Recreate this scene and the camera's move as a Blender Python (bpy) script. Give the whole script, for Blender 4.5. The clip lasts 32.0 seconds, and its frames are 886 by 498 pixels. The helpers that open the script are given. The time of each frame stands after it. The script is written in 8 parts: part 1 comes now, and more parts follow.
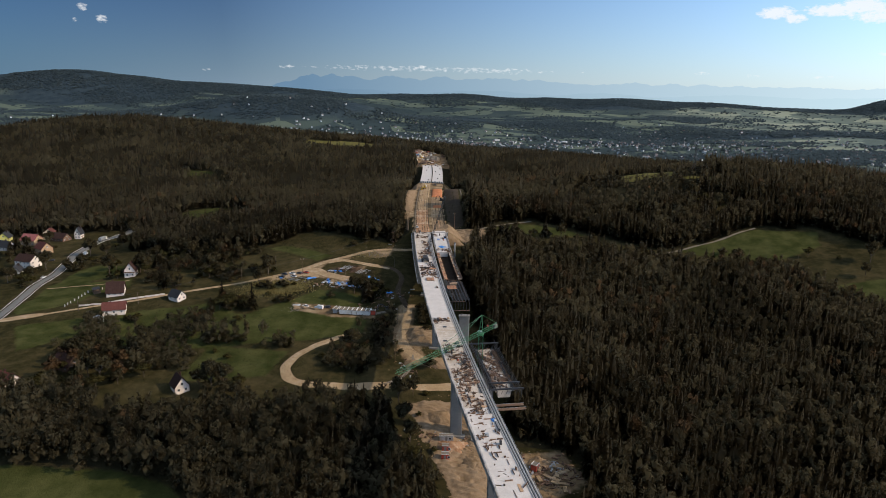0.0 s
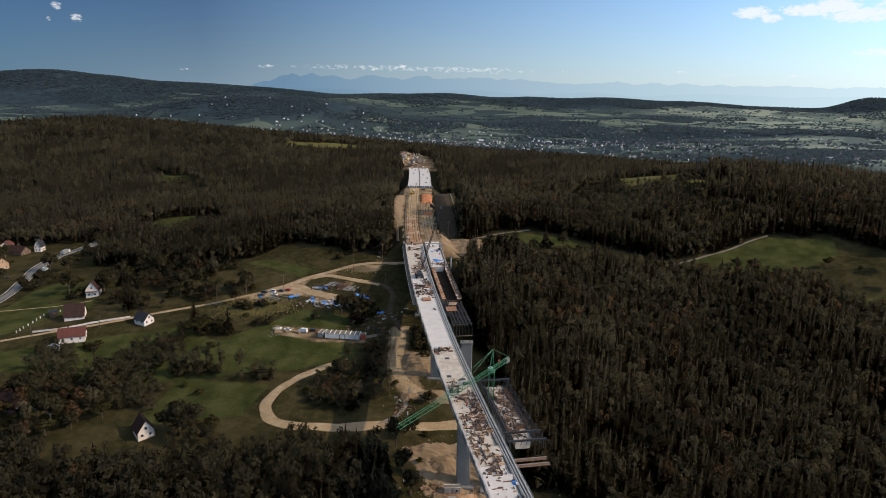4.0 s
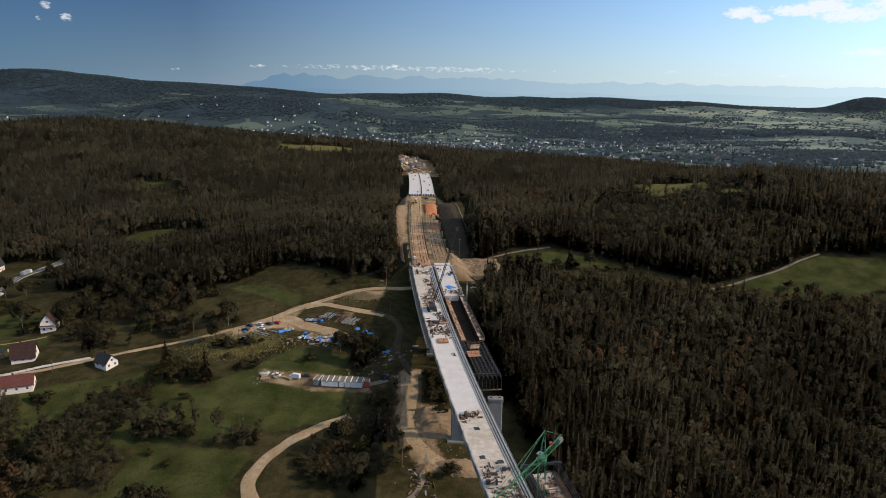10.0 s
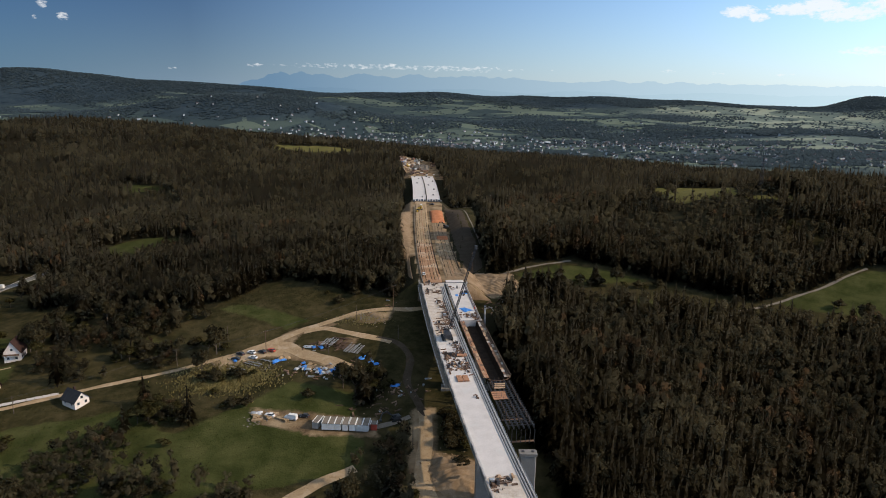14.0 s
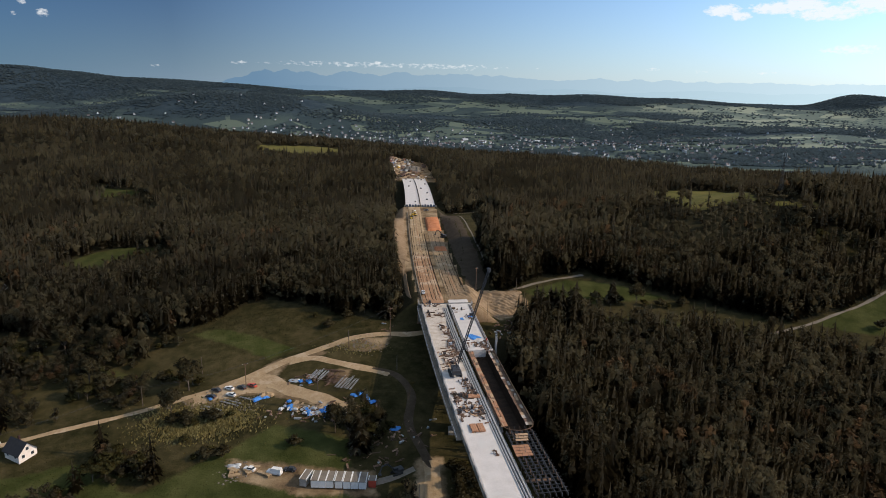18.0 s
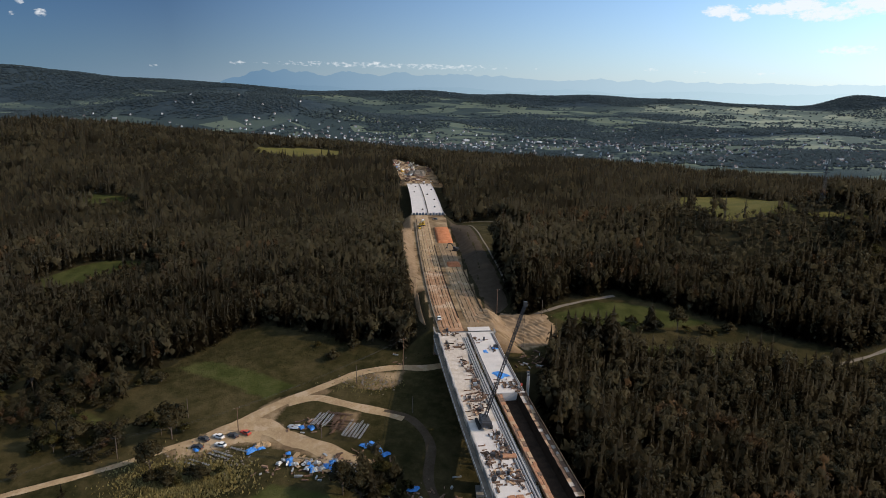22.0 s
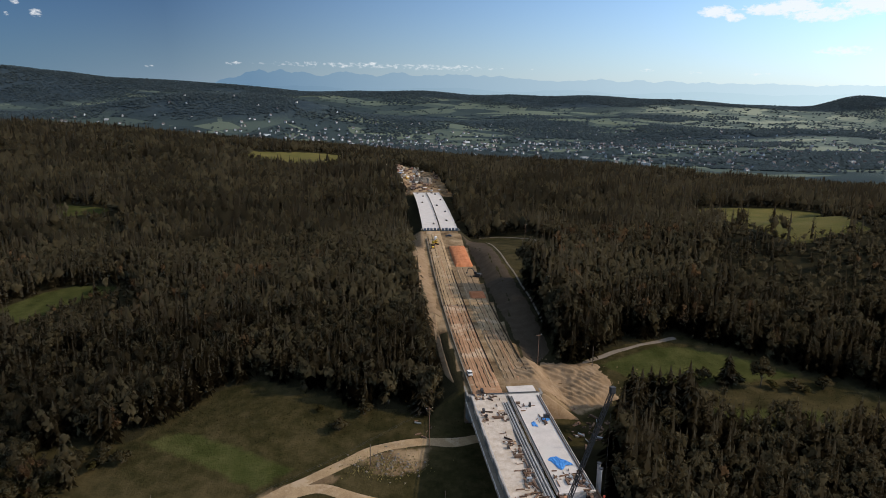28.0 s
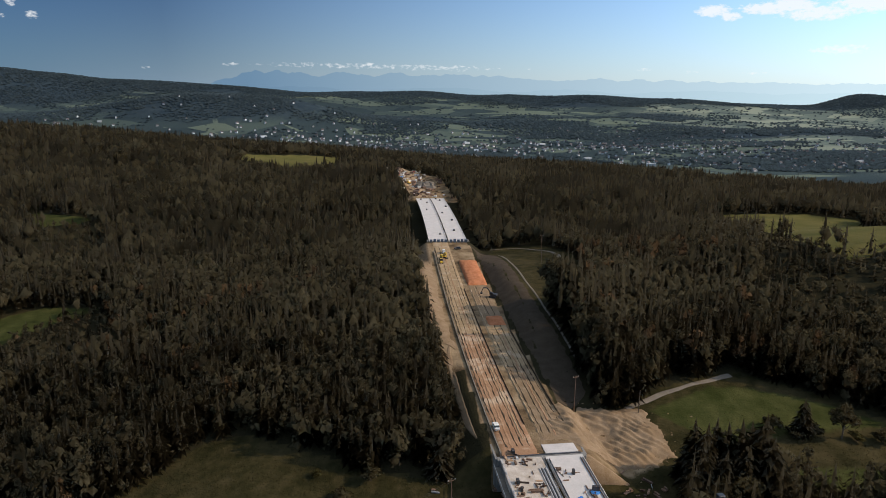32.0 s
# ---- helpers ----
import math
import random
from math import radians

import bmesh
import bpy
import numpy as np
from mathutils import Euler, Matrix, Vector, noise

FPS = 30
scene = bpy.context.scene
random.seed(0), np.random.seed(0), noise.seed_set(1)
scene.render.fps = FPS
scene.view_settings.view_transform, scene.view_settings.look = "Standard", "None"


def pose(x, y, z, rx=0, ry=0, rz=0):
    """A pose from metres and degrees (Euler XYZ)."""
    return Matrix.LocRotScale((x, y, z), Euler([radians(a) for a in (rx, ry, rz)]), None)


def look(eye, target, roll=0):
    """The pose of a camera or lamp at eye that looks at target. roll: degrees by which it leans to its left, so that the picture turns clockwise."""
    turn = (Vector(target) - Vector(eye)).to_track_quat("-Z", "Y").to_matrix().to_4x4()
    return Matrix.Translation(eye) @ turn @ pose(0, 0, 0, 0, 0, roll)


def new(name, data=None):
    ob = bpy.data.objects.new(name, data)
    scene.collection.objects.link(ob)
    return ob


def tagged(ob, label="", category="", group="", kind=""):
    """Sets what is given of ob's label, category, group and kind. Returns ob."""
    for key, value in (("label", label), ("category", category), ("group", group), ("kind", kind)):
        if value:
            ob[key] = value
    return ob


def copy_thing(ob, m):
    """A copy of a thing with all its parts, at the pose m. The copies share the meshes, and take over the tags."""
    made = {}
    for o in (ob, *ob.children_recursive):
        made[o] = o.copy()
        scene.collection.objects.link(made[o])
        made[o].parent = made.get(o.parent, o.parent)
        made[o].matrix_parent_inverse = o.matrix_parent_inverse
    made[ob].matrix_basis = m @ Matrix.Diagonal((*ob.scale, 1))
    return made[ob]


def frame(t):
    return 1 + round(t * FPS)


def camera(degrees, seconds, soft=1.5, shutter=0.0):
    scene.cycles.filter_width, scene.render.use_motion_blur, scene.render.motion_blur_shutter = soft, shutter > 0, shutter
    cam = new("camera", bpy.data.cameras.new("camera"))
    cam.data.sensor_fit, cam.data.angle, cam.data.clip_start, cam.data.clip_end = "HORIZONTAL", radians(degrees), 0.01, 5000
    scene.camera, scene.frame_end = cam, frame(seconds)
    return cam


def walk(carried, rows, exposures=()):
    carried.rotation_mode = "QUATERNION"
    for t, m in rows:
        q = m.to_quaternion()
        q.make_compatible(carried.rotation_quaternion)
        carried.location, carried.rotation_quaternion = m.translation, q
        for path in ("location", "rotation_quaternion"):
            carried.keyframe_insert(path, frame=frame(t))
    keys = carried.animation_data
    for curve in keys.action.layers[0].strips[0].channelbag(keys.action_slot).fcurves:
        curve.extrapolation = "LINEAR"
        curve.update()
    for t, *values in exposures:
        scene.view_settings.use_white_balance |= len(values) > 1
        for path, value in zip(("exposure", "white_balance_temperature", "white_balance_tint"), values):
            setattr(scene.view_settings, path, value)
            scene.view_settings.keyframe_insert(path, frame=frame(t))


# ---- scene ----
cam = camera(68.57, 32.0, soft=0.9)
# seconds, place (x, y, z), then turn to the left, tilt downwards and roll in degrees
FLIGHT = [
    (0.0, -25.00, -517.00, 108.00, 2.441, 12.739, 1.028),
    (1.0, -27.55, -507.58, 108.25, 1.948, 12.780, 0.987),
    (2.0, -30.03, -498.11, 108.33, 1.563, 12.778, 0.955),
    (3.0, -32.35, -488.63, 108.46, 1.157, 12.765, 0.937),
    (3.5, -33.56, -484.07, 108.50, 0.965, 12.755, 0.899),
    (5.5, -37.92, -465.31, 108.97, 0.565, 12.801, 0.922),
    (6.0, -38.93, -460.64, 109.09, 0.471, 12.792, 0.929),
    (7.0, -41.16, -451.12, 109.34, 0.279, 12.816, 0.886),
    (8.0, -43.40, -441.47, 109.46, 0.209, 12.812, 0.851),
    (9.0, -45.35, -431.74, 109.47, 0.210, 12.787, 0.844),
    (10.0, -47.46, -421.82, 109.52, 0.164, 12.768, 0.854),
    (11.0, -49.65, -411.76, 109.66, 0.133, 12.799, 0.867),
    (12.0, -51.83, -401.63, 109.67, 0.090, 12.810, 0.838),
    (13.0, -53.91, -391.93, 109.81, 0.000, 12.808, 0.858),
    (14.0, -55.88, -382.24, 109.90, -0.041, 12.852, 0.843),
    (14.5, -56.87, -377.42, 109.95, -0.121, 12.872, 0.886),
    (16.5, -60.78, -358.23, 110.00, -0.900, 12.934, 0.855),
    (17.0, -61.74, -353.31, 110.11, -1.153, 12.936, 0.883),
    (18.0, -63.78, -343.50, 110.31, -1.289, 13.006, 0.884),
    (19.0, -65.96, -334.04, 110.35, -1.334, 13.026, 0.908),
    (20.0, -67.93, -324.55, 110.55, -1.351, 13.002, 0.926),
    (21.0, -69.93, -314.86, 110.73, -1.379, 12.997, 0.935),
    (22.0, -72.11, -305.14, 110.75, -1.424, 12.981, 0.922),
    (23.0, -74.05, -295.40, 110.87, -1.468, 12.973, 0.879),
    (24.0, -76.60, -285.63, 111.03, -1.611, 12.980, 1.081),
    (25.0, -78.93, -275.83, 111.06, -1.679, 12.959, 1.132),
    (25.5, -79.86, -270.96, 111.11, -1.685, 12.966, 1.112),
    (27.5, -82.80, -251.75, 111.68, -1.679, 12.968, 0.976),
    (28.0, -83.77, -246.62, 111.71, -1.723, 12.938, 0.897),
    (29.0, -85.30, -236.26, 111.54, -1.851, 12.931, 0.877),
    (30.0, -86.84, -225.94, 111.31, -1.968, 12.914, 0.786),
    (31.0, -88.06, -215.57, 111.27, -1.927, 12.928, 0.737),
    (32.0, -89.45, -205.05, 111.06, -1.904, 12.913, 0.651),
]
walk(cam, [(t, pose(x, y, z, 90 - down, 0, turn) @ pose(0, 0, 0, 0, 0, roll)) for t, x, y, z, turn, down, roll in FLIGHT])
# ---- end of path ----

# ---- daylight ----
SUN_TO = Vector((0.831, -0.117, 0.545)).normalized()
sun = new("sun", bpy.data.lights.new("sun", "SUN"))
sun.data.energy, sun.data.angle, sun.data.color = 3.4, radians(0.5), (1.0, 0.82, 0.60)
sun.matrix_world = look(SUN_TO * 100, (0, 0, 0))
SKY_GAIN = 0.085


def node(tree, kind, x=0, y=0, **settings):
    n = tree.nodes.new(kind)
    n.location = (x, y)
    for key, value in settings.items():
        n.inputs[key].default_value = value
    return n


def build_sky():
    world = bpy.data.worlds.new("sky")
    scene.world = world
    world.use_nodes = True
    nt = world.node_tree
    nt.nodes.clear()
    out = nt.nodes.new("ShaderNodeOutputWorld")
    bg = node(nt, "ShaderNodeBackground", Strength=SKY_GAIN)
    sky = nt.nodes.new("ShaderNodeTexSky")
    sky.sky_type, sky.sun_disc = "NISHITA", False
    sky.sun_elevation = math.asin(SUN_TO.z)
    sky.sun_rotation = math.atan2(SUN_TO.x, SUN_TO.y)
    sky.air_density, sky.dust_density, sky.ozone_density = 1.0, 0.4, 3.0
    # small fair-weather clouds: a low row above the mountains and a few higher ones
    geo = nt.nodes.new("ShaderNodeTexCoord")
    norm = nt.nodes.new("ShaderNodeVectorMath")
    norm.operation = "NORMALIZE"
    nt.links.new(geo.outputs["Generated"], norm.inputs[0])
    sep = nt.nodes.new("ShaderNodeSeparateXYZ")
    nt.links.new(norm.outputs[0], sep.inputs[0])

    def calc(op, a, b=None, c=None):
        m = nt.nodes.new("ShaderNodeMath")
        m.operation = op
        for i, v in enumerate((a, b, c)):
            if v is None:
                continue
            if isinstance(v, (int, float)):
                m.inputs[i].default_value = v
            else:
                nt.links.new(v, m.inputs[i])
        return m.outputs[0]

    az = calc("ARCTAN2", sep.outputs[0], sep.outputs[1])
    el = sep.outputs[2]

    def puff(a0, e0, wa, we):
        """A soft oval in the sky round a bearing and a height."""
        da = calc("DIVIDE", calc("SUBTRACT", az, a0), wa)
        de = calc("DIVIDE", calc("SUBTRACT", el, e0), we)
        d2 = calc("ADD", calc("MULTIPLY", da, da), calc("MULTIPLY", de, de))
        return calc("MAXIMUM", calc("SUBTRACT", 1.0, d2), 0.0)

    grain = node(nt, "ShaderNodeTexNoise", Scale=1.0, Detail=7.0, Roughness=0.6)
    comb = nt.nodes.new("ShaderNodeCombineXYZ")
    nt.links.new(calc("MULTIPLY", az, 120.0), comb.inputs[0])
    nt.links.new(calc("MULTIPLY", el, 230.0), comb.inputs[1])
    nt.links.new(comb.outputs[0], grain.inputs["Vector"])
    total = None
    for a0, e0, wa, we, s in CLOUDS:
        p = calc("MULTIPLY", puff(a0, e0, wa, we), s)
        total = p if total is None else calc("MAXIMUM", total, p)
    cover = calc("SUBTRACT", calc("MULTIPLY", total, 1.75), calc("MULTIPLY", calc("MULTIPLY_ADD", grain.outputs["Fac"], -2.1, 1.55), 1.45))
    cover = calc("MINIMUM", calc("MAXIMUM", cover, 0.0), 0.82)
    mix = nt.nodes.new("ShaderNodeMix")
    mix.data_type = "RGBA"
    nt.links.new(cover, mix.inputs["Factor"])
    # clear air away from the sun, milky light towards it
    side = calc("ADD", calc("MULTIPLY", sep.outputs[0], SUN_TO.x), calc("MULTIPLY", sep.outputs[1], SUN_TO.y))
    fade = node(nt, "ShaderNodeMapRange")
    fade.inputs["From Min"].default_value, fade.inputs["From Max"].default_value = -0.4, 0.6
    nt.links.new(side, fade.inputs["Value"])
    tint = nt.nodes.new("ShaderNodeMix")
    tint.data_type = "RGBA"
    tint.inputs[6].default_value, tint.inputs[7].default_value = (0.196, 0.318, 0.51, 1), (2.55, 2.92, 3.42, 1)
    nt.links.new(fade.outputs[0], tint.inputs["Factor"])
    # the unseen high sky is brightened and warmed as added fill for the shade
    high = node(nt, "ShaderNodeMapRange")
    high.inputs["From Min"].default_value, high.inputs["From Max"].default_value = 0.2, 0.75
    nt.links.new(el, high.inputs["Value"])
    lift = nt.nodes.new("ShaderNodeMix")
    lift.data_type = "RGBA"
    lift.inputs[7].default_value = (5.4, 4.0, 2.7, 1)
    nt.links.new(high.outputs[0], lift.inputs["Factor"])
    nt.links.new(tint.outputs[2], lift.inputs[6])
    air = nt.nodes.new("ShaderNodeMix")
    air.data_type, air.blend_type = "RGBA", "MULTIPLY"
    air.inputs["Factor"].default_value = 1.0
    nt.links.new(sky.outputs[0], air.inputs[6])
    nt.links.new(lift.outputs[2], air.inputs[7])
    # summer haze low over the land, paler towards the sun
    near = node(nt, "ShaderNodeMapRange")
    near.inputs["From Min"].default_value, near.inputs["From Max"].default_value = -0.6, 0.4
    nt.links.new(side, near.inputs["Value"])
    haze = nt.nodes.new("ShaderNodeMix")
    haze.data_type = "RGBA"
    haze.inputs[6].default_value, haze.inputs[7].default_value = [(*(v / SKY_GAIN for v in c), 1) for c in ((0.118, 0.222, 0.348), (0.78, 0.88, 0.95))]
    nt.links.new(near.outputs[0], haze.inputs["Factor"])
    thick = calc("MULTIPLY", calc("POWER", 2.718, calc("MULTIPLY", calc("ABSOLUTE", el), -14.0)), 0.88)
    veil = nt.nodes.new("ShaderNodeMix")
    veil.data_type = "RGBA"
    nt.links.new(thick, veil.inputs["Factor"])
    nt.links.new(air.outputs[2], veil.inputs[6])
    nt.links.new(haze.outputs[2], veil.inputs[7])
    nt.links.new(veil.outputs[2], mix.inputs[6])
    mix.inputs[7].default_value = (11.2, 11.4, 11.6, 1)
    nt.links.new(mix.outputs[2], bg.inputs["Color"])
    nt.links.new(bg.outputs[0], out.inputs["Surface"])


# bearing, height, half width, half height, strength
CLOUDS = [
    (0.405, 0.121, 0.032, 0.0105, 1.06), (0.428, 0.113, 0.018, 0.009, 0.97), (0.47, 0.1215, 0.045, 0.0105, 1.1), (0.5, 0.125, 0.04, 0.013, 1.14), (0.53, 0.113, 0.06, 0.013, 1.01), (0.59, 0.125, 0.06, 0.02, 1.14),
    (0.56, 0.068, 0.05, 0.009, 0.75), (-0.532, 0.111, 0.008925, 0.007225, 0.75), (-0.511, 0.098, 0.010625, 0.006375, 0.75), (-0.541, 0.0945, 0.0051, 0.00425, 0.61), (-0.09, 0.0472, 0.235, 0.0062, 0.5),
    (0.02, 0.0462, 0.13, 0.0065, 0.52), (-0.275, 0.046, 0.022, 0.0036, 0.66), (-0.205, 0.0455, 0.03, 0.0026, 0.6),
]
CLOUDS += [
    (-0.168, 0.047, 0.005, 0.003, 0.68), (-0.078, 0.05, 0.013, 0.0042, 0.68), (-0.002, 0.0488, 0.016, 0.0042, 0.68), (0.052, 0.0482, 0.02, 0.004, 0.62), (0.158, 0.0455, 0.005, 0.003, 0.62),
    (0.32, 0.045, 0.013, 0.0034, 0.62), (0.384, 0.0415, 0.016, 0.0032, 0.58), (-0.386, 0.039, 0.009, 0.003, 0.58), (0.46, 0.04, 0.03, 0.003, 0.52),
]
build_sky()


# ---- materials ----
def material(name, dark, light, rough=0.85, scale=1.0, metal=0.0, bump=0.2, fine=9.0, spots=None, randomize=0.0, translucent=0.0, gloss=0.3):
    """A procedural surface: two colours mixed by a coarse and a fine noise in world metres, with bump; spots adds a third colour in patches."""
    m = bpy.data.materials.new(name)
    m.use_nodes = True
    nt = m.node_tree
    nt.nodes.clear()
    out = nt.nodes.new("ShaderNodeOutputMaterial")
    bsdf = node(nt, "ShaderNodeBsdfPrincipled", Roughness=rough, Metallic=metal)
    bsdf.inputs["Specular IOR Level"].default_value = gloss
    geo = nt.nodes.new("ShaderNodeNewGeometry")
    coarse = node(nt, "ShaderNodeTexNoise", Scale=0.22 * scale, Detail=5.0, Roughness=0.6)
    fine_n = node(nt, "ShaderNodeTexNoise", Scale=fine * 0.22 * scale, Detail=4.0, Roughness=0.65)
    nt.links.new(geo.outputs["Position"], coarse.inputs["Vector"])
    nt.links.new(geo.outputs["Position"], fine_n.inputs["Vector"])
    both = nt.nodes.new("ShaderNodeMath")
    both.operation = "MULTIPLY_ADD"
    nt.links.new(coarse.outputs["Fac"], both.inputs[0])
    both.inputs[1].default_value = 0.55
    half = nt.nodes.new("ShaderNodeMath")
    half.operation = "MULTIPLY"
    half.inputs[1].default_value = 0.45
    nt.links.new(fine_n.outputs["Fac"], half.inputs[0])
    nt.links.new(half.outputs[0], both.inputs[2])
    ramp = nt.nodes.new("ShaderNodeValToRGB")
    ramp.color_ramp.elements[0].position, ramp.color_ramp.elements[1].position = 0.36, 0.64
    ramp.color_ramp.elements[0].color, ramp.color_ramp.elements[1].color = (*dark, 1), (*light, 1)
    nt.links.new(both.outputs[0], ramp.inputs["Fac"])
    colour = ramp.outputs["Color"]
    if spots:
        sn = node(nt, "ShaderNodeTexNoise", Scale=0.09 * scale, Detail=6.0, Roughness=0.7)
        nt.links.new(geo.outputs["Position"], sn.inputs["Vector"])
        sr = nt.nodes.new("ShaderNodeValToRGB")
        sr.color_ramp.elements[0].position, sr.color_ramp.elements[1].position = 0.52, 0.62
        nt.links.new(sn.outputs["Fac"], sr.inputs["Fac"])
        mx = nt.nodes.new("ShaderNodeMix")
        mx.data_type = "RGBA"
        nt.links.new(sr.outputs["Color"], mx.inputs["Factor"])
        nt.links.new(colour, mx.inputs[6])
        mx.inputs[7].default_value = (*spots, 1)
        colour = mx.outputs[2]
    if randomize:
        src = nt.nodes.new("ShaderNodeNewGeometry")
        hsv = nt.nodes.new("ShaderNodeHueSaturation")
        mr = node(nt, "ShaderNodeMapRange")
        mr.inputs["To Min"].default_value, mr.inputs["To Max"].default_value = 1 - randomize, 1 + randomize
        nt.links.new(src.outputs["Random Per Island"], mr.inputs["Value"])
        nt.links.new(mr.outputs[0], hsv.inputs["Value"])
        nt.links.new(colour, hsv.inputs["Color"])
        colour = hsv.outputs["Color"]
    if translucent:
        # each tree has a tone of its own
        tone = nt.nodes.new("ShaderNodeAttribute")
        tone.attribute_name = "tone"
        plus = nt.nodes.new("ShaderNodeMath")
        plus.operation = "ADD"
        plus.inputs[1].default_value = 1.0
        nt.links.new(tone.outputs["Fac"], plus.inputs[0])
        own = nt.nodes.new("ShaderNodeHueSaturation")
        nt.links.new(plus.outputs[0], own.inputs["Value"])
        nt.links.new(colour, own.inputs["Color"])
        colour = own.outputs["Color"]
    nt.links.new(colour, bsdf.inputs["Base Color"])
    if bump:
        b = node(nt, "ShaderNodeBump", Strength=bump, Distance=0.2)
        nt.links.new(fine_n.outputs["Fac"], b.inputs["Height"])
        nt.links.new(b.outputs[0], bsdf.inputs["Normal"])
    shader = bsdf.outputs[0]
    if translucent:
        tr = nt.nodes.new("ShaderNodeBsdfTranslucent")
        nt.links.new(colour, tr.inputs["Color"])
        ms = nt.nodes.new("ShaderNodeMixShader")
        ms.inputs[0].default_value = translucent
        nt.links.new(shader, ms.inputs[1])
        nt.links.new(tr.outputs[0], ms.inputs[2])
        # gaps between the leaves let part of the light through
        gap = nt.nodes.new("ShaderNodeBsdfTransparent")
        lace = nt.nodes.new("ShaderNodeMixShader")
        lace.inputs[0].default_value = 0.13
        nt.links.new(ms.outputs[0], lace.inputs[1])
        nt.links.new(gap.outputs[0], lace.inputs[2])
        shader = lace.outputs[0]
    nt.links.new(shader, out.inputs["Surface"])
    return m


M_CONCRETE = material("pale_concrete", (0.4670, 0.4275, 0.3987), (0.5963, 0.5490, 0.5170), 0.8, 1.2, spots=(0.52, 0.49, 0.46))
M_WETCONC = material("stained_concrete", (0.3483, 0.2862, 0.2317), (0.5843, 0.5152, 0.4455), 0.85, 2.0, spots=(0.40, 0.33, 0.26))
M_PIER = material("grey_concrete", (0.1612, 0.1531, 0.1419), (0.2232, 0.2120, 0.1937), 0.85, 1.0)
M_EARTH = material("orange_earth", (0.2502, 0.1334, 0.0737), (0.3680, 0.2263, 0.1387), 0.95, 1.0, bump=0.5, spots=(0.45, 0.33, 0.23), gloss=0.03)
M_GRAVEL = material("pale_gravel", (0.2550, 0.1736, 0.1000), (0.3825, 0.2785, 0.1678), 0.95, 1.5, bump=0.4, spots=(0.40, 0.30, 0.20), gloss=0.03)
M_SAND = material("yellow_soil", (0.1910, 0.1269, 0.0732), (0.2909, 0.2132, 0.1417), 0.95, 1.2, bump=0.6, spots=(0.22, 0.15, 0.09), gloss=0.03)
# brown soil darkened to carry the shade on the cutting slope and ditch
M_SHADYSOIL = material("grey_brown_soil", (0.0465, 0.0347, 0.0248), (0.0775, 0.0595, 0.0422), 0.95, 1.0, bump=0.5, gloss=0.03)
# dark soil of the ruts; also paints the shade on the viaduct track
M_RUTSHADESOIL = material("damp_soil", (0.05, 0.036, 0.024), (0.088, 0.066, 0.046), 0.95, 1.2, bump=0.5, gloss=0.03)
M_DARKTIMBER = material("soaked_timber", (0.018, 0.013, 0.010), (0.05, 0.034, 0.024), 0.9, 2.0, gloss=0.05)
M_REDEARTH = material("red_earth", (0.36, 0.13, 0.06), (0.52, 0.22, 0.11), 0.95, 1.5, bump=0.6, gloss=0.03)
M_TRACK = material("grey_track", (0.136, 0.115, 0.096), (0.23, 0.197, 0.16), 0.95, 1.5, bump=0.4, gloss=0.03)
M_ASPHALT = material("worn_asphalt", (0.1152, 0.1116, 0.1080), (0.1728, 0.1692, 0.1584), 0.9, 1.5)
M_TIMBER = material("formwork_timber", (0.27, 0.126, 0.065), (0.413, 0.217, 0.124), 0.8, 4.0, randomize=0.35)
M_SCRAP = material("mixed_scraps", (0.0340, 0.0224, 0.0182), (0.2856, 0.1736, 0.1144), 0.8, 6.0, randomize=0.6)
M_PLY = material("plywood", (0.336, 0.211, 0.12), (0.464, 0.312, 0.195), 0.75, 3.0, randomize=0.2)
M_STEEL = material("rusty_steel", (0.10, 0.065, 0.045), (0.20, 0.12, 0.08), 0.6, 3.0, metal=0.4)
M_DARKSTEEL = material("dark_steel", (0.035, 0.036, 0.04), (0.08, 0.08, 0.085), 0.5, 3.0, metal=0.5)
M_BLUESTEEL = material("blue_grey_steel", (0.05, 0.07, 0.10), (0.10, 0.13, 0.17), 0.5, 2.0, metal=0.3)
M_GALV = material("galvanised_steel", (0.36, 0.37, 0.38), (0.52, 0.53, 0.54), 0.45, 4.0, metal=0.6)
M_GREEN = material("green_crane_paint", (0.0378, 0.1326, 0.0664), (0.0588, 0.1872, 0.0936), 0.45, 3.0)
M_RED = material("red_paint", (0.35, 0.05, 0.035), (0.5, 0.09, 0.05), 0.5, 3.0)
M_BLUE = material("blue_plastic", (0.03, 0.16, 0.48), (0.07, 0.28, 0.68), 0.5, 3.0, bump=0.5)
M_WHITE = material("white_paint", (0.58, 0.57, 0.55), (0.72, 0.71, 0.69), 0.6, 3.0)
M_YELLOW = material("yellow_paint", (0.55, 0.33, 0.03), (0.68, 0.44, 0.05), 0.5, 3.0)
M_BLACK = material("black_rubber", (0.015, 0.015, 0.015), (0.035, 0.035, 0.035), 0.8, 3.0)
M_GLASS = material("dark_glass", (0.02, 0.025, 0.03), (0.05, 0.055, 0.06), 0.08, 3.0, bump=0)
M_ROOFRED = material("red_roof_tiles", (0.0829, 0.0309, 0.0259), (0.1343, 0.0525, 0.0432), 0.8, 4.0, gloss=0.05)
M_ROOFBROWN = material("brown_roof_tiles", (0.0311, 0.0169, 0.0142), (0.0588, 0.0337, 0.0284), 0.8, 4.0, gloss=0.05)
M_ROOFPINK = material("light_red_tiles", (0.24, 0.08, 0.08), (0.34, 0.13, 0.12), 0.8, 4.0, gloss=0.05)
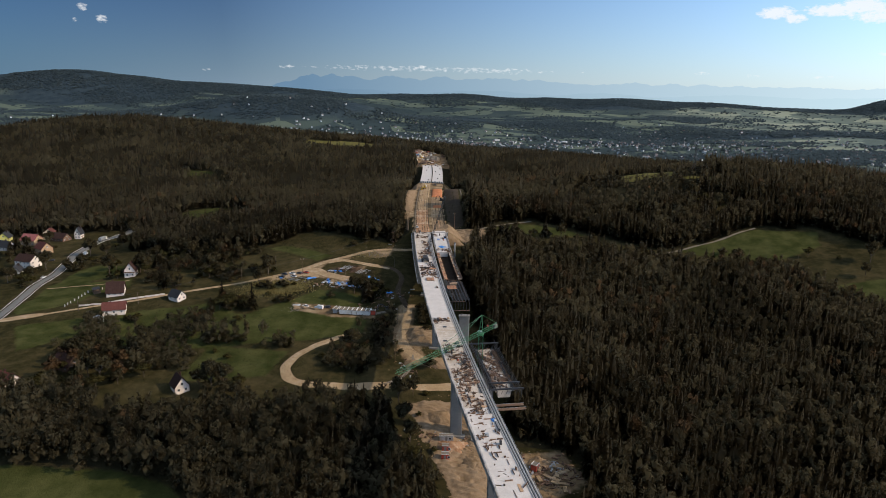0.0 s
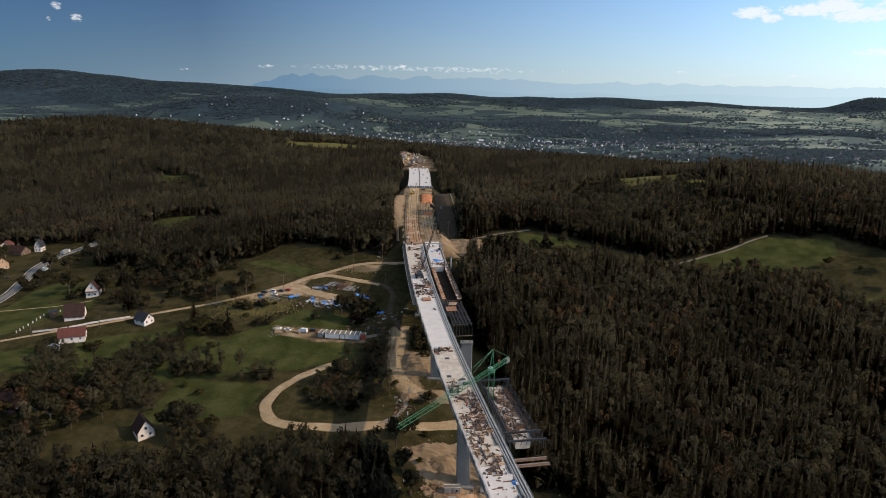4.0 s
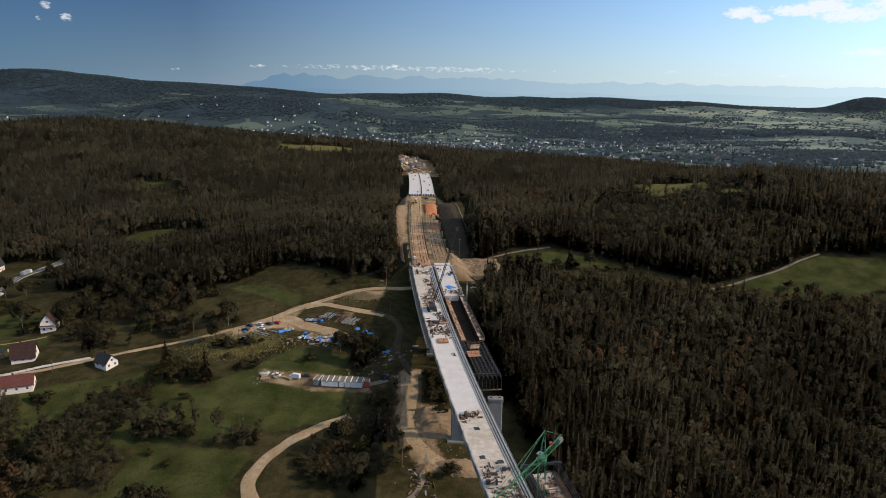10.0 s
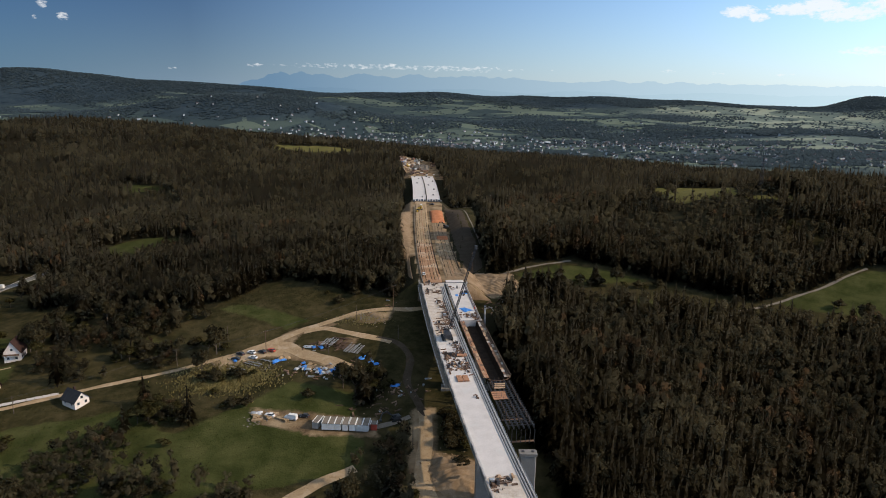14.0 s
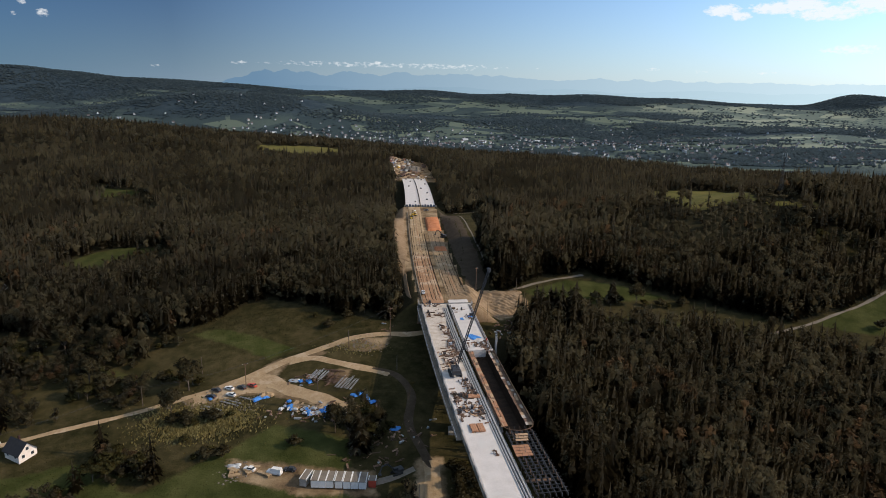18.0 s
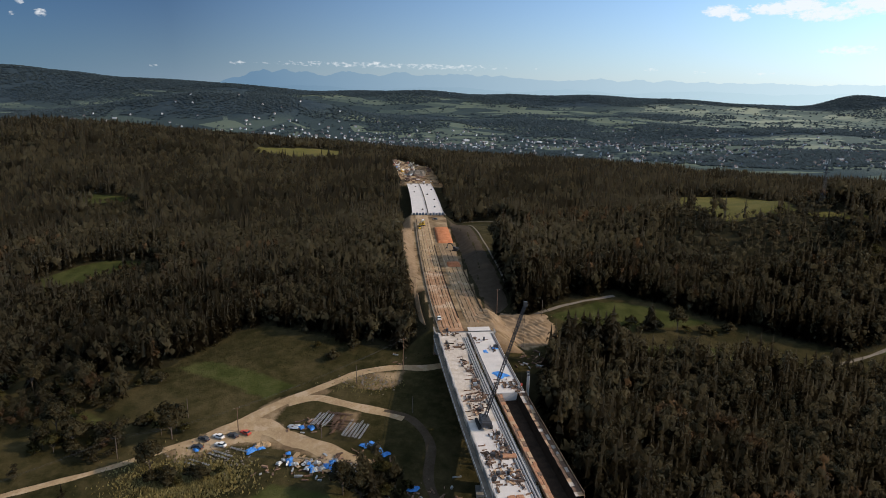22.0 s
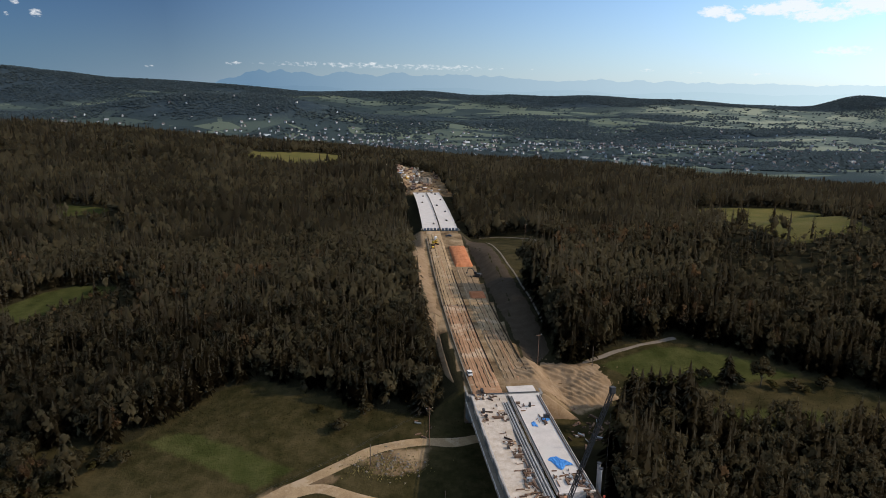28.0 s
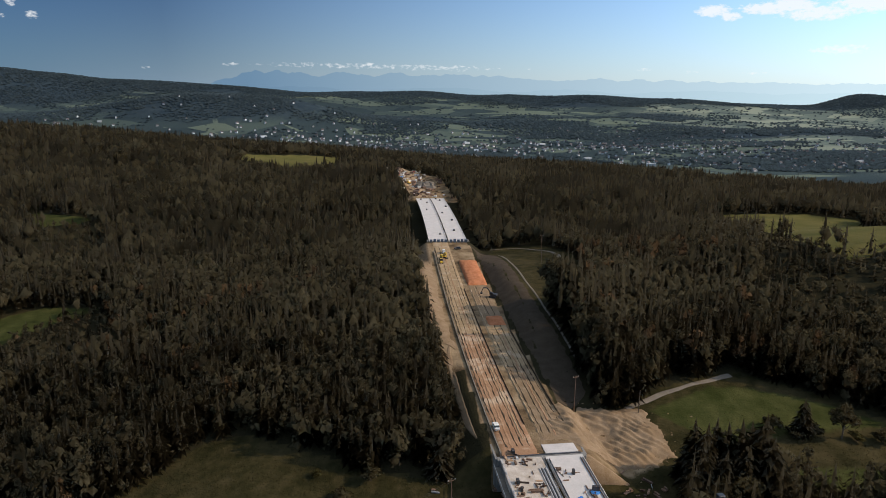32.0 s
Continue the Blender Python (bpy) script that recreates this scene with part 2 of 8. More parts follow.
M_PLASTER = material("white_plaster", (0.6250, 0.5490, 0.4852), (0.7812, 0.6881, 0.6138), 0.85, 3.0, gloss=0.1)
M_CREAM = material("cream_plaster", (0.46, 0.38, 0.26), (0.58, 0.50, 0.36), 0.85, 3.0)
M_YELLOWWALL = material("yellow_plaster", (0.50, 0.46, 0.12), (0.62, 0.58, 0.18), 0.85, 3.0)
M_ROOFGREY = material("grey_roof_sheets", (0.0252, 0.0252, 0.0277), (0.0428, 0.0428, 0.0454), 0.6, 4.0, gloss=0.1)
M_WOODBROWN = material("weathered_boards", (0.10, 0.06, 0.04), (0.18, 0.11, 0.07), 0.85, 4.0)
M_BARK = material("bark", (0.06, 0.045, 0.035), (0.14, 0.11, 0.085), 0.95, 5.0)
M_SPRUCE = material("spruce_needles", (0.0523, 0.0458, 0.0312), (0.0718, 0.0628, 0.0427), 0.9, 0.25, bump=0, randomize=0.07, translucent=0.5, gloss=0.03)
M_LEAF = material("broad_leaves", (0.0560, 0.0489, 0.0293), (0.0843, 0.0717, 0.0425), 0.85, 0.25, bump=0, randomize=0.08, translucent=0.5, gloss=0.03)
M_TREELEAF = material("meadow_tree_leaves", (0.0492, 0.0434, 0.0244), (0.0746, 0.0634, 0.0354), 0.85, 0.25, bump=0, randomize=0.08, translucent=0.5, gloss=0.03)
M_BUSH = material("bush_leaves", (0.0496, 0.0459, 0.0175), (0.0842, 0.0736, 0.0284), 0.85, 0.4, bump=0, randomize=0.12, translucent=0.5, gloss=0.03)
M_WEEDS = material("yellow_weeds", (0.16, 0.13, 0.05), (0.30, 0.25, 0.11), 0.9, 1.0, bump=0, randomize=0.3, translucent=0.3, gloss=0.03)
M_DRYGRASS = material("dry_grass", (0.045, 0.040, 0.017), (0.080, 0.066, 0.030), 0.9, 0.3, bump=0, randomize=0.35, translucent=0.3, gloss=0.03)
# far foliage and walls: distance haze is mixed into these base colours
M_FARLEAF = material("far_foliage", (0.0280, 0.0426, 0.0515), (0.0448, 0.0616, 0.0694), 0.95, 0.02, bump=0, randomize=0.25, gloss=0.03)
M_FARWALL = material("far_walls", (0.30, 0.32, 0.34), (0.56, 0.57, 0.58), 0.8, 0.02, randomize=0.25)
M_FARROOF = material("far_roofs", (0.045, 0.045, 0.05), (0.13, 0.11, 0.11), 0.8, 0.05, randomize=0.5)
M_AUTUMN = material("turning_leaves", (0.0585, 0.0373, 0.0200), (0.0914, 0.0567, 0.0298), 0.85, 0.25, bump=0, randomize=0.2, translucent=0.25, gloss=0.03)


def ground_material():
    """Grass, cut meadow, forest floor and bare soil by how the land is used, with haze-tinted field strips far off."""
    m = bpy.data.materials.new("land")
    m.use_nodes = True
    nt = m.node_tree
    bsdf = nt.nodes["Principled BSDF"]
    bsdf.inputs["Roughness"].default_value = 0.95
    bsdf.inputs["Specular IOR Level"].default_value = 0.02
    geo = nt.nodes.new("ShaderNodeNewGeometry")

    def tex(scale, detail=5.0, vec=None):
        n = node(nt, "ShaderNodeTexNoise", Scale=scale, Detail=detail, Roughness=0.62)
        nt.links.new(vec or geo.outputs["Position"], n.inputs["Vector"])
        return n.outputs["Fac"]

    def ramp(fac, *stops):
        r = nt.nodes.new("ShaderNodeValToRGB")
        while len(r.color_ramp.elements) < len(stops):
            r.color_ramp.elements.new(0.5)
        for e, (p, c) in zip(r.color_ramp.elements, stops):
            e.position, e.color = p, (*c, 1)
        nt.links.new(fac, r.inputs["Fac"])
        return r.outputs["Color"]

    def mixed(fac, a, b):
        x = nt.nodes.new("ShaderNodeMix")
        x.data_type = "RGBA"
        nt.links.new(fac, x.inputs["Factor"])
        nt.links.new(a, x.inputs[6])
        nt.links.new(b, x.inputs[7])
        return x.outputs[2]

    def cover(name):
        a = nt.nodes.new("ShaderNodeAttribute")
        a.attribute_name = name
        # a ragged edge
        s = nt.nodes.new("ShaderNodeMath")
        s.operation = "ADD"
        nt.links.new(a.outputs["Fac"], s.inputs[0])
        j = nt.nodes.new("ShaderNodeMath")
        j.operation = "MULTIPLY_ADD"
        nt.links.new(tex(0.25, 6.0), j.inputs[0])
        j.inputs[1].default_value, j.inputs[2].default_value = 0.7, -0.35
        nt.links.new(j.outputs[0], s.inputs[1])
        r = node(nt, "ShaderNodeMapRange")
        r.inputs["From Min"].default_value, r.inputs["From Max"].default_value = 0.38, 0.62
        nt.links.new(s.outputs[0], r.inputs["Value"])
        return r.outputs[0]

    rough_grass = mixed(tex(0.5, 9.0), ramp(tex(0.05, 9.0), (0.38, (0.015, 0.015, 0.006)), (0.5, (0.036, 0.031, 0.013)), (0.63, (0.070, 0.055, 0.026))), ramp(tex(0.21, 10.0), (0.36, (0.017, 0.017, 0.007)), (0.5, (0.039, 0.033, 0.014)), (0.64, (0.072, 0.056, 0.026))))
    floor = ramp(tex(0.12, 6.0), (0.35, (0.020, 0.018, 0.010)), (0.65, (0.036, 0.031, 0.016)))
    lawn = ramp(tex(0.09, 8.0), (0.36, (0.029, 0.034, 0.0100)), (0.5, (0.046, 0.051, 0.016)), (0.64, (0.068, 0.068, 0.024)))
    bright = ramp(tex(0.05, 8.0), (0.35, (0.085, 0.083, 0.024)), (0.65, (0.13, 0.110, 0.038)))
    soil = ramp(tex(0.10, 9.0), (0.34, (0.085, 0.056, 0.032)), (0.5, (0.20, 0.138, 0.080)), (0.66, (0.31, 0.228, 0.142)))
    # far fields: long strips of crops, meadows and woods, blue-grey haze in their colours
    sep = nt.nodes.new("ShaderNodeMapping")
    sep.inputs["Scale"].default_value = (0.0058, 0.0105, 0.0)
    nt.links.new(geo.outputs["Position"], sep.inputs["Vector"])
    cells = node(nt, "ShaderNodeTexVoronoi", Scale=1.0)
    nt.links.new(sep.outputs[0], cells.inputs["Vector"])
    cs = nt.nodes.new("ShaderNodeSeparateColor")
    nt.links.new(cells.outputs["Color"], cs.inputs[0])
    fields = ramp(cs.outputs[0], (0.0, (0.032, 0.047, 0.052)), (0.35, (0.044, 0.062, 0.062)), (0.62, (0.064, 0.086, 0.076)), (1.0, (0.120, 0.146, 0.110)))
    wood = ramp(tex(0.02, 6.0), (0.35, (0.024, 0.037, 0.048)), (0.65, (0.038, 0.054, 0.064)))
    # paler field colours imitate the brighter haze on the sun's side
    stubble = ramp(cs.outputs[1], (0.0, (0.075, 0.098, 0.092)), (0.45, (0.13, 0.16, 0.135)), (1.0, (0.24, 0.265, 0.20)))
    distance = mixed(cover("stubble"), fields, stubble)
    c = mixed(cover("woods"), rough_grass, floor)
    c = mixed(cover("lawn"), c, lawn)
    c = mixed(cover("bright"), c, bright)
    c = mixed(cover("soil"), c, soil)
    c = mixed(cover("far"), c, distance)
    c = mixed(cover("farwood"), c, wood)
    nt.links.new(c, bsdf.inputs["Base Color"])
    b = node(nt, "ShaderNodeBump", Strength=0.6, Distance=0.6)
    nt.links.new(tex(1.1, 6.0), b.inputs["Height"])
    nt.links.new(b.outputs[0], bsdf.inputs["Normal"])
    return m


M_LAND = ground_material()


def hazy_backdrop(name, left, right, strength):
    """Air between here and the mountains as a glowing haze colour: plain blue that pales towards the sun's side."""
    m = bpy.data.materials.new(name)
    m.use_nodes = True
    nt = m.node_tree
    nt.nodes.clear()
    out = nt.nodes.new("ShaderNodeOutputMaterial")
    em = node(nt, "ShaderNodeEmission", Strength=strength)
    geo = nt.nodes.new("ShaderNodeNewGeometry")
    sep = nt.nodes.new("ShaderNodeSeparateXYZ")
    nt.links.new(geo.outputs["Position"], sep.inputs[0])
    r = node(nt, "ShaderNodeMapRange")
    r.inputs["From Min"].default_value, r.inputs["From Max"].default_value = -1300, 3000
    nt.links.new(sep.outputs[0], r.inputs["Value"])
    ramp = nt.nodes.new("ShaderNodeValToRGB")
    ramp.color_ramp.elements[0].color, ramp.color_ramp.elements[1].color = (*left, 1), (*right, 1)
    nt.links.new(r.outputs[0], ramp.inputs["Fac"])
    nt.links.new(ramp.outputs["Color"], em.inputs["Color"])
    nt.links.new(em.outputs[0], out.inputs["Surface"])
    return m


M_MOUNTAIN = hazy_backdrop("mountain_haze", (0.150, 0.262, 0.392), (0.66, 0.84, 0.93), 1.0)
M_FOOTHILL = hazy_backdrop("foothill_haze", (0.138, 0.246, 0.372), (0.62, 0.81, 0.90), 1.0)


# ---- the lie of the land ----
# hills: centre x, y, spread, height
HILLS = [
    (-86, -190, 90, 18.7), (-160, -60, 60, 13.2), (-140, -110, 80, -22.0), (-230, -120, 110, 18.2), (-273, 135, 130, 1.6), (-380, 380, 170, 1.8), (-500, 0, 260, -0.9), (-200, 640, 260, -0.6), (-550, 800, 350, 60.8), (-830, 760, 200, 30.0), (-480, 950, 120, -7.0),
    (-300, -330, 240, -18.0), (-30, -300, 150, -13.7), (-60, -60, 90, 14.6), (-70, 120, 110, 27.9), (-80, 300, 100, -15.2), (-90, 450, 160, 23.2), (30, 0, 80, -0.5), (120, -60, 90, 5.7), (190, -10, 70, -14.9),
]
HILLS += [
    (250, 40, 110, 31.0), (150, 100, 80, 22.7), (90, -200, 160, -1.7), (250, -250, 200, -11.8), (300, 320, 230, 28.0), (480, 800, 350, 9.0), (550, 0, 260, 30.2), (800, 1100, 300, -37.3),
]


# far ridges: centre x, y, spread along x, spread along y, height
RIDGES = [
    (-3100, 4150, 800, 350, 205), (-1700, 4150, 600, 350, 80), (-500, 4150, 700, 350, 70), (900, 4150, 700, 350, 75), (1900, 4150, 400, 350, 30), (3100, 4000, 350, 350, 100), (2800, 4120, 150, 300, 42), (-2700, 4150, 130, 300, 14),
    (-1000, 2740, 520, 250, 160), (-2300, 2600, 420, 500, 40), (500, 3000, 500, 260, 30), (1600, 2900, 600, 300, 22),
]


def axis(y):
    """Where the middle between the two carriageways lies."""
    u = np.clip(y, -460, 720) / 100.0
    return AX[0] * u**4 + AX[1] * u**3 + AX[2] * u**2 + AX[3] * u + AX[4]


AX = (-0.0260, -0.1671, 1.7812, -8.7008, -58.2166)


def deck_z(y):
    """The height of the carriageway."""
    y = np.asarray(y, float)
    return 12.2 + np.where(y < -37, 0.042 * (y + 37), 0.0185 * (np.minimum(y, 620) + 37))


def smooth(a, b, v):
    t = np.clip((v - a) / (b - a), 0, 1)
    return t * t * (3 - 2 * t)


def wave(x, y, f, seed=0.0):
    """Cheap uneven ground."""
    return (np.sin(x * f + 1.3 * np.sin(y * f * 0.7 + seed) + seed) + np.sin(y * f * 1.13 + 1.7 * np.sin(x * f * 0.6 - seed) + 2 * seed)) * 0.5


def natural(x, y):
    x, y = np.asarray(x, float), np.asarray(y, float)
    z = np.full(np.broadcast(x, y).shape, -20.0)
    for cx, cy, s, h in HILLS:
        z = z + h * np.exp(-((x - cx) ** 2 + (y - cy) ** 2) / (2.0 * s * s))
    z = z + 1.1 * wave(x, y, 0.045, 0.4) + 0.4 * wave(x, y, 0.13, 2.1)
    far = -48.0 + 9 * wave(x, y, 0.0045, 1.0) + 110 * smooth(2300, 4300, y) + 7 * wave(x, y, 0.011, 3.0) * smooth(1500, 2600, y)
    for cx, cy, sx, sy, h in RIDGES:
        far = far + h * np.exp(-((x - cx) ** 2) / (2.0 * sx * sx) - ((y - cy) ** 2) / (2.0 * sy * sy))
    w = smooth(950, 1750, y + 0.25 * x)
    return z * (1 - w) + far * w


def land(x, y):
    """Ground height: the natural land with the road's cutting and embankment."""
    z = natural(x, y)
    d = x - axis(y)
    zr = deck_z(y) - 0.25
    side = np.maximum(np.abs(d + 0.5) - 14.5, 0)
    shaped = np.clip(z, zr - 0.75 * side, zr + 0.5 * side)
    on = ((y > -38) & (y < 229)) | ((y > 404) & (y < 640))
    return np.where(on, shaped, z)


def inside(poly, x, y):
    """Which of the points lie in a polygon of the plan."""
    r = np.zeros(np.broadcast(x, y).shape, bool)
    n = len(poly)
    for i in range(n):
        (x0, y0), (x1, y1) = poly[i], poly[(i + 1) % n]
        if y0 == y1:
            continue
        c = (y0 > y) != (y1 > y)
        r ^= c & (x < (x1 - x0) * (y - y0) / (y1 - y0) + x0)
    return r


# open land without forest, in plan
OPEN = [
    [(-84, -36), (-106, -31), (-122, -24), (-144, -13), (-158, -15), (-168, -24), (-177, -37), (-182, -46), (-203, -44), (-227, -41), (-254, -34), (-268, -26), (-300, -15), (-322, 60), (-350, 66), (-430, 40), (-430, -60), (-400, -200), (-300, -240), (-200, -255), (-157, -262), (-117, -256), (-61, -250), (-20, -330), (10, -330), (24, -282), (20, -262), (-2, -262), (-10, -200), (-35, -60), (-60, -30)],
]
OPEN += [
    [(-260, -292), (-164, -292), (-137, -300), (-105, -330), (-100, -400), (-320, -400)],
    [(-45, -52), (-34, -5), (-13, 4), (5, 12), (25, 18), (50, 4), (70, -14), (100, -28), (124, -36), (160, -22), (198, -5), (240, -18), (265, -50), (340, -70), (340, -170), (240, -150), (180, -82), (110, -60), (60, -48), (15, -42), (-2, -55)],
    [(116, 95), (120, 215), (145, 300), (160, 330), (235, 320), (248, 280), (195, 190), (162, 98)],
]
OPEN += [
    [(163, 96), (170, 84), (196, 74), (198, 88)], [(149, 44), (150, 30), (195, 13), (207, 25), (180, 42)], [(-381, 725), (-329, 740), (-222, 845), (-200, 718), (-251, 610), (-341, 685)],
    [(-425, 366), (-370, 348), (-370, 332), (-398, 324), (-428, 345)], [(-318, 144), (-304, 154), (-268, 147), (-288, 126), (-306, 88), (-338, 94)], [(293, 860), (639, 1300), (560, 1108), (297, 760)],
]
OPEN += [
    [(-44, 80), (-46, 215), (-30, 250), (-5, 240), (6, 190), (0, 150), (-14, 90)],
]
OPEN += [
    [(23.7, -27.2), (45.3, -27.5), (70.8, -28.4), (59.0, -47.1), (29.3, -46.6), (17.8, -42.4)],
]
# stands of trees inside the open land
COPSES = [
    [(-244, -104), (-215, -117), (-188, -107), (-177, -98), (-191, -77), (-235, -51), (-266, -57)],
    [(-254, -34), (-192, -73), (-195, -59), (-234, -30)],
    [(-198, -220), (-208, -190), (-206, -162), (-184, -149), (-172, -154), (-177, -171), (-178, -193), (-178, -216)],
    [(-178, -145), (-179, -130), (-166, -128), (-155, -142), (-161, -149)],
    [(-172, -185), (-169, -177), (-149, -179), (-146, -186)],
    [(-134, -192), (-131, -181), (-118, -184), (-116, -192)],
    [(-248, -214), (-253, -180), (-251, -156), (-228, -164), (-204, -208), (-204, -238), (-229, -224)],
    [(-240, -105), (-239, -85), (-226, -96), (-226, -114)],
    [(-195, -207), (-186, -194), (-171, -199), (-166, -218)],
    [(-92, -116), (-84, -113), (-81, -124), (-90, -128)],
    [(-80, -160), (-70, -157), (-67, -178), (-66, -196), (-61, -210), (-84, -220), (-99, -209), (-98, -197), (-90, -188), (-80, -177)],
]
LAWNS = [
    [(-250, -170), (-215, -142), (-190, -150), (-158, -150), (-122, -116), (-92, -124), (-88, -168), (-112, -178), (-160, -190), (-205, -195)], [(-165, -190), (-120, -196), (-124, -222), (-170, -228)],
    [(-12, -4), (14, 9), (27, 8), (49, -1), (66, -13), (30, -18), (5, -20)], [(10, -30), (60, -34), (66, -44), (15, -42)], [(130, -36), (197, -9), (237, -22), (230, -42), (190, -62), (150, -47)],
    [(206, -100), (250, -95), (320, -110), (320, -160), (235, -145)],
]
LAWNS += [
    [(-178, -46), (-165, -42), (-124, -62), (-134, -70)], [(-215, -70), (-193, -85), (-187, -84), (-208, -71)], [(-178, -150), (-140, -158), (-120, -154), (-85, -154), (-84, -172), (-110, -180), (-160, -187)],
    [(-255, -165), (-190, -134), (-165, -140), (-180, -165), (-240, -190)], [(-310, -105), (-255, -98), (-250, -112), (-300, -145)], [(-260, -292), (-164, -292), (-137, -300), (-105, -330), (-100, -400), (-320, -400)],
    [(-318, 144), (-304, 154), (-268, 147), (-288, 126), (-306, 88), (-338, 94)],
]
LAWNS += [
    [(-425, 366), (-370, 348), (-370, 332), (-398, 324), (-428, 345)],
]
LAWNS += [
    [(-305.0, -108.0), (-308.0, -73.0), (-303.0, -61.0), (-278.0, -65.0), (-268.0, -87.0), (-293.0, -104.0)],
    [(-307.0, -144.0), (-297.0, -127.0), (-272.0, -114.0), (-270.0, -135.0), (-296.0, -158.0)],
    [(-285.0, -174.0), (-248.0, -156.0), (-223.0, -144.0), (-220.0, -158.0), (-242.0, -181.0), (-263.0, -205.0)],
]
BRIGHT = [
    [(116, 95), (120, 215), (145, 300), (160, 330), (235, 320), (248, 280), (195, 190), (162, 98)],
    [(163, 96), (170, 84), (196, 74), (198, 88)],
    [(-381, 725), (-329, 740), (-222, 845), (-200, 718), (-251, 610), (-341, 685)],
    [(293, 860), (639, 1300), (560, 1108), (297, 760)],
]
# the first outline's notch leaves darker ground to imitate the earth heap's shadow
SOILS = [
    [(-67, -134), (-58, -134), (-57, -163), (-42, -167), (-38, -186), (-51, -189), (-46, -200), (-34, -206), (-56, -206), (-65, -186), (-68, -168)], [(-52, -240), (-28, -236), (-18, -250), (-10, -300), (-26, -300), (-42, -258)],
    [(-4, -268), (17, -264), (24, -283), (6, -296)], [(-44, -30), (-38, -3), (-17, -5), (-11, -24), (-20, -31), (-44, -40)],
]
SOILS += [
    [(-163, -98), (-156, -104), (-140, -97), (-130, -95), (-121, -99), (-95, -110), (-90, -109), (-118, -92), (-128, -84), (-127, -76), (-109, -67), (-115, -64), (-134, -73), (-139, -82), (-148, -87)],
    [(-135, -134), (-128, -145), (-106, -152), (-80, -152), (-82, -141), (-106, -138)], [(-106, -90), (-103, -79), (-96, -81), (-99, -92)], [(-104, -60), (-92, -54), (-82, -54), (-84, -64), (-96, -66)],
]



def border(poly, x, y, soft):
    """One inside a polygon, nought outside, fading over soft metres at its edge."""
    best = np.full(np.broadcast(x, y).shape, 1e9)
    for i in range(len(poly)):
        (x0, y0), (x1, y1) = poly[i], poly[(i + 1) % len(poly)]
        dx, dy = x1 - x0, y1 - y0
        t = np.clip(((x - x0) * dx + (y - y0) * dy) / (dx * dx + dy * dy), 0, 1)
        best = np.minimum(best, np.hypot(x - x0 - t * dx, y - y0 - t * dy))
    return np.clip(0.5 + np.where(inside(poly, x, y), best, -best) / soft, 0, 1)


def open_land(x, y):
    """Land with no forest."""
    r = np.zeros(np.broadcast(x, y).shape, bool)
    for poly in OPEN:
        r |= inside(poly, x, y)
    return r


def mesh_object(name, verts, faces, mat, smooth_shade=False):
    me = bpy.data.meshes.new(name)
    me.from_pydata([tuple(v) for v in verts], [], [tuple(f) for f in faces])
    me.materials.append(mat)
    if smooth_shade:
        me.polygons.foreach_set("use_smooth", [True] * len(me.polygons))
    me.update()
    return new(name, me)


def spread(lo, hi, step, edge_lo, edge_hi, grow=1.09):
    """Coordinates with an even step in the middle that widens outwards."""
    mid = list(np.arange(lo, hi, step))
    up, s = [mid[-1]], step
    while up[-1] < edge_hi:
        s *= grow
        up.append(up[-1] + s)
    down, s = [mid[0]], step
    while down[-1] > edge_lo:
        s *= grow
        down.append(down[-1] - s)
    return np.array(down[:0:-1] + mid + up[1:])


def build_ground():
    xs = spread(-400, 320, 4.0, -4200, 4200, 1.06)
    ys = spread(-380, 460, 4.0, -1400, 4330, 1.045)
    # half the spacing round the building site
    xs = np.sort(np.concatenate([xs, np.arange(-186, 40, 4.0)]))
    ys = np.sort(np.concatenate([ys, np.arange(-310, 30, 4.0)]))
    X, Y = np.meshgrid(xs, ys)
    Z = land(X, Y)
    nx, ny = len(xs), len(ys)
    me = bpy.data.meshes.new("ground")
    co = np.stack([X, Y, Z], -1).reshape(-1, 3)
    i = np.arange(nx * ny).reshape(ny, nx)
    quads = np.stack([i[:-1, :-1], i[:-1, 1:], i[1:, 1:], i[1:, :-1]], -1).reshape(-1, 4)
    fill_mesh(me, co, quads)
    me.polygons.foreach_set("use_smooth", np.ones(len(quads), bool))
    x, y = X.ravel(), Y.ravel()
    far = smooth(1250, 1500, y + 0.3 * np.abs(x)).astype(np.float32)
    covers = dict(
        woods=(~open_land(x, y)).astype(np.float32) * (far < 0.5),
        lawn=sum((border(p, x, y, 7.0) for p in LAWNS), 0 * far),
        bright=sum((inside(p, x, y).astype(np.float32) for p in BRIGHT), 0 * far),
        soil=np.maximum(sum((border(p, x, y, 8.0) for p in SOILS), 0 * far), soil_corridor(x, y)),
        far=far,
        # far fields pale with x to imitate the sun-side haze
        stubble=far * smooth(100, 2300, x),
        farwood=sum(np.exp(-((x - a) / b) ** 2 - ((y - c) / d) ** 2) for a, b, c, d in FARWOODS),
    )
    for key, v in covers.items():
        at = me.attributes.new(key, "FLOAT", "POINT")
        at.data.foreach_set("value", np.clip(np.asarray(v, np.float32), 0, 1))
    me.materials.append(M_LAND)
    me.update()
    return tagged(new("ground", me), "hilly ground with meadows, forest floor and bare soil", "ground", kind="structure")


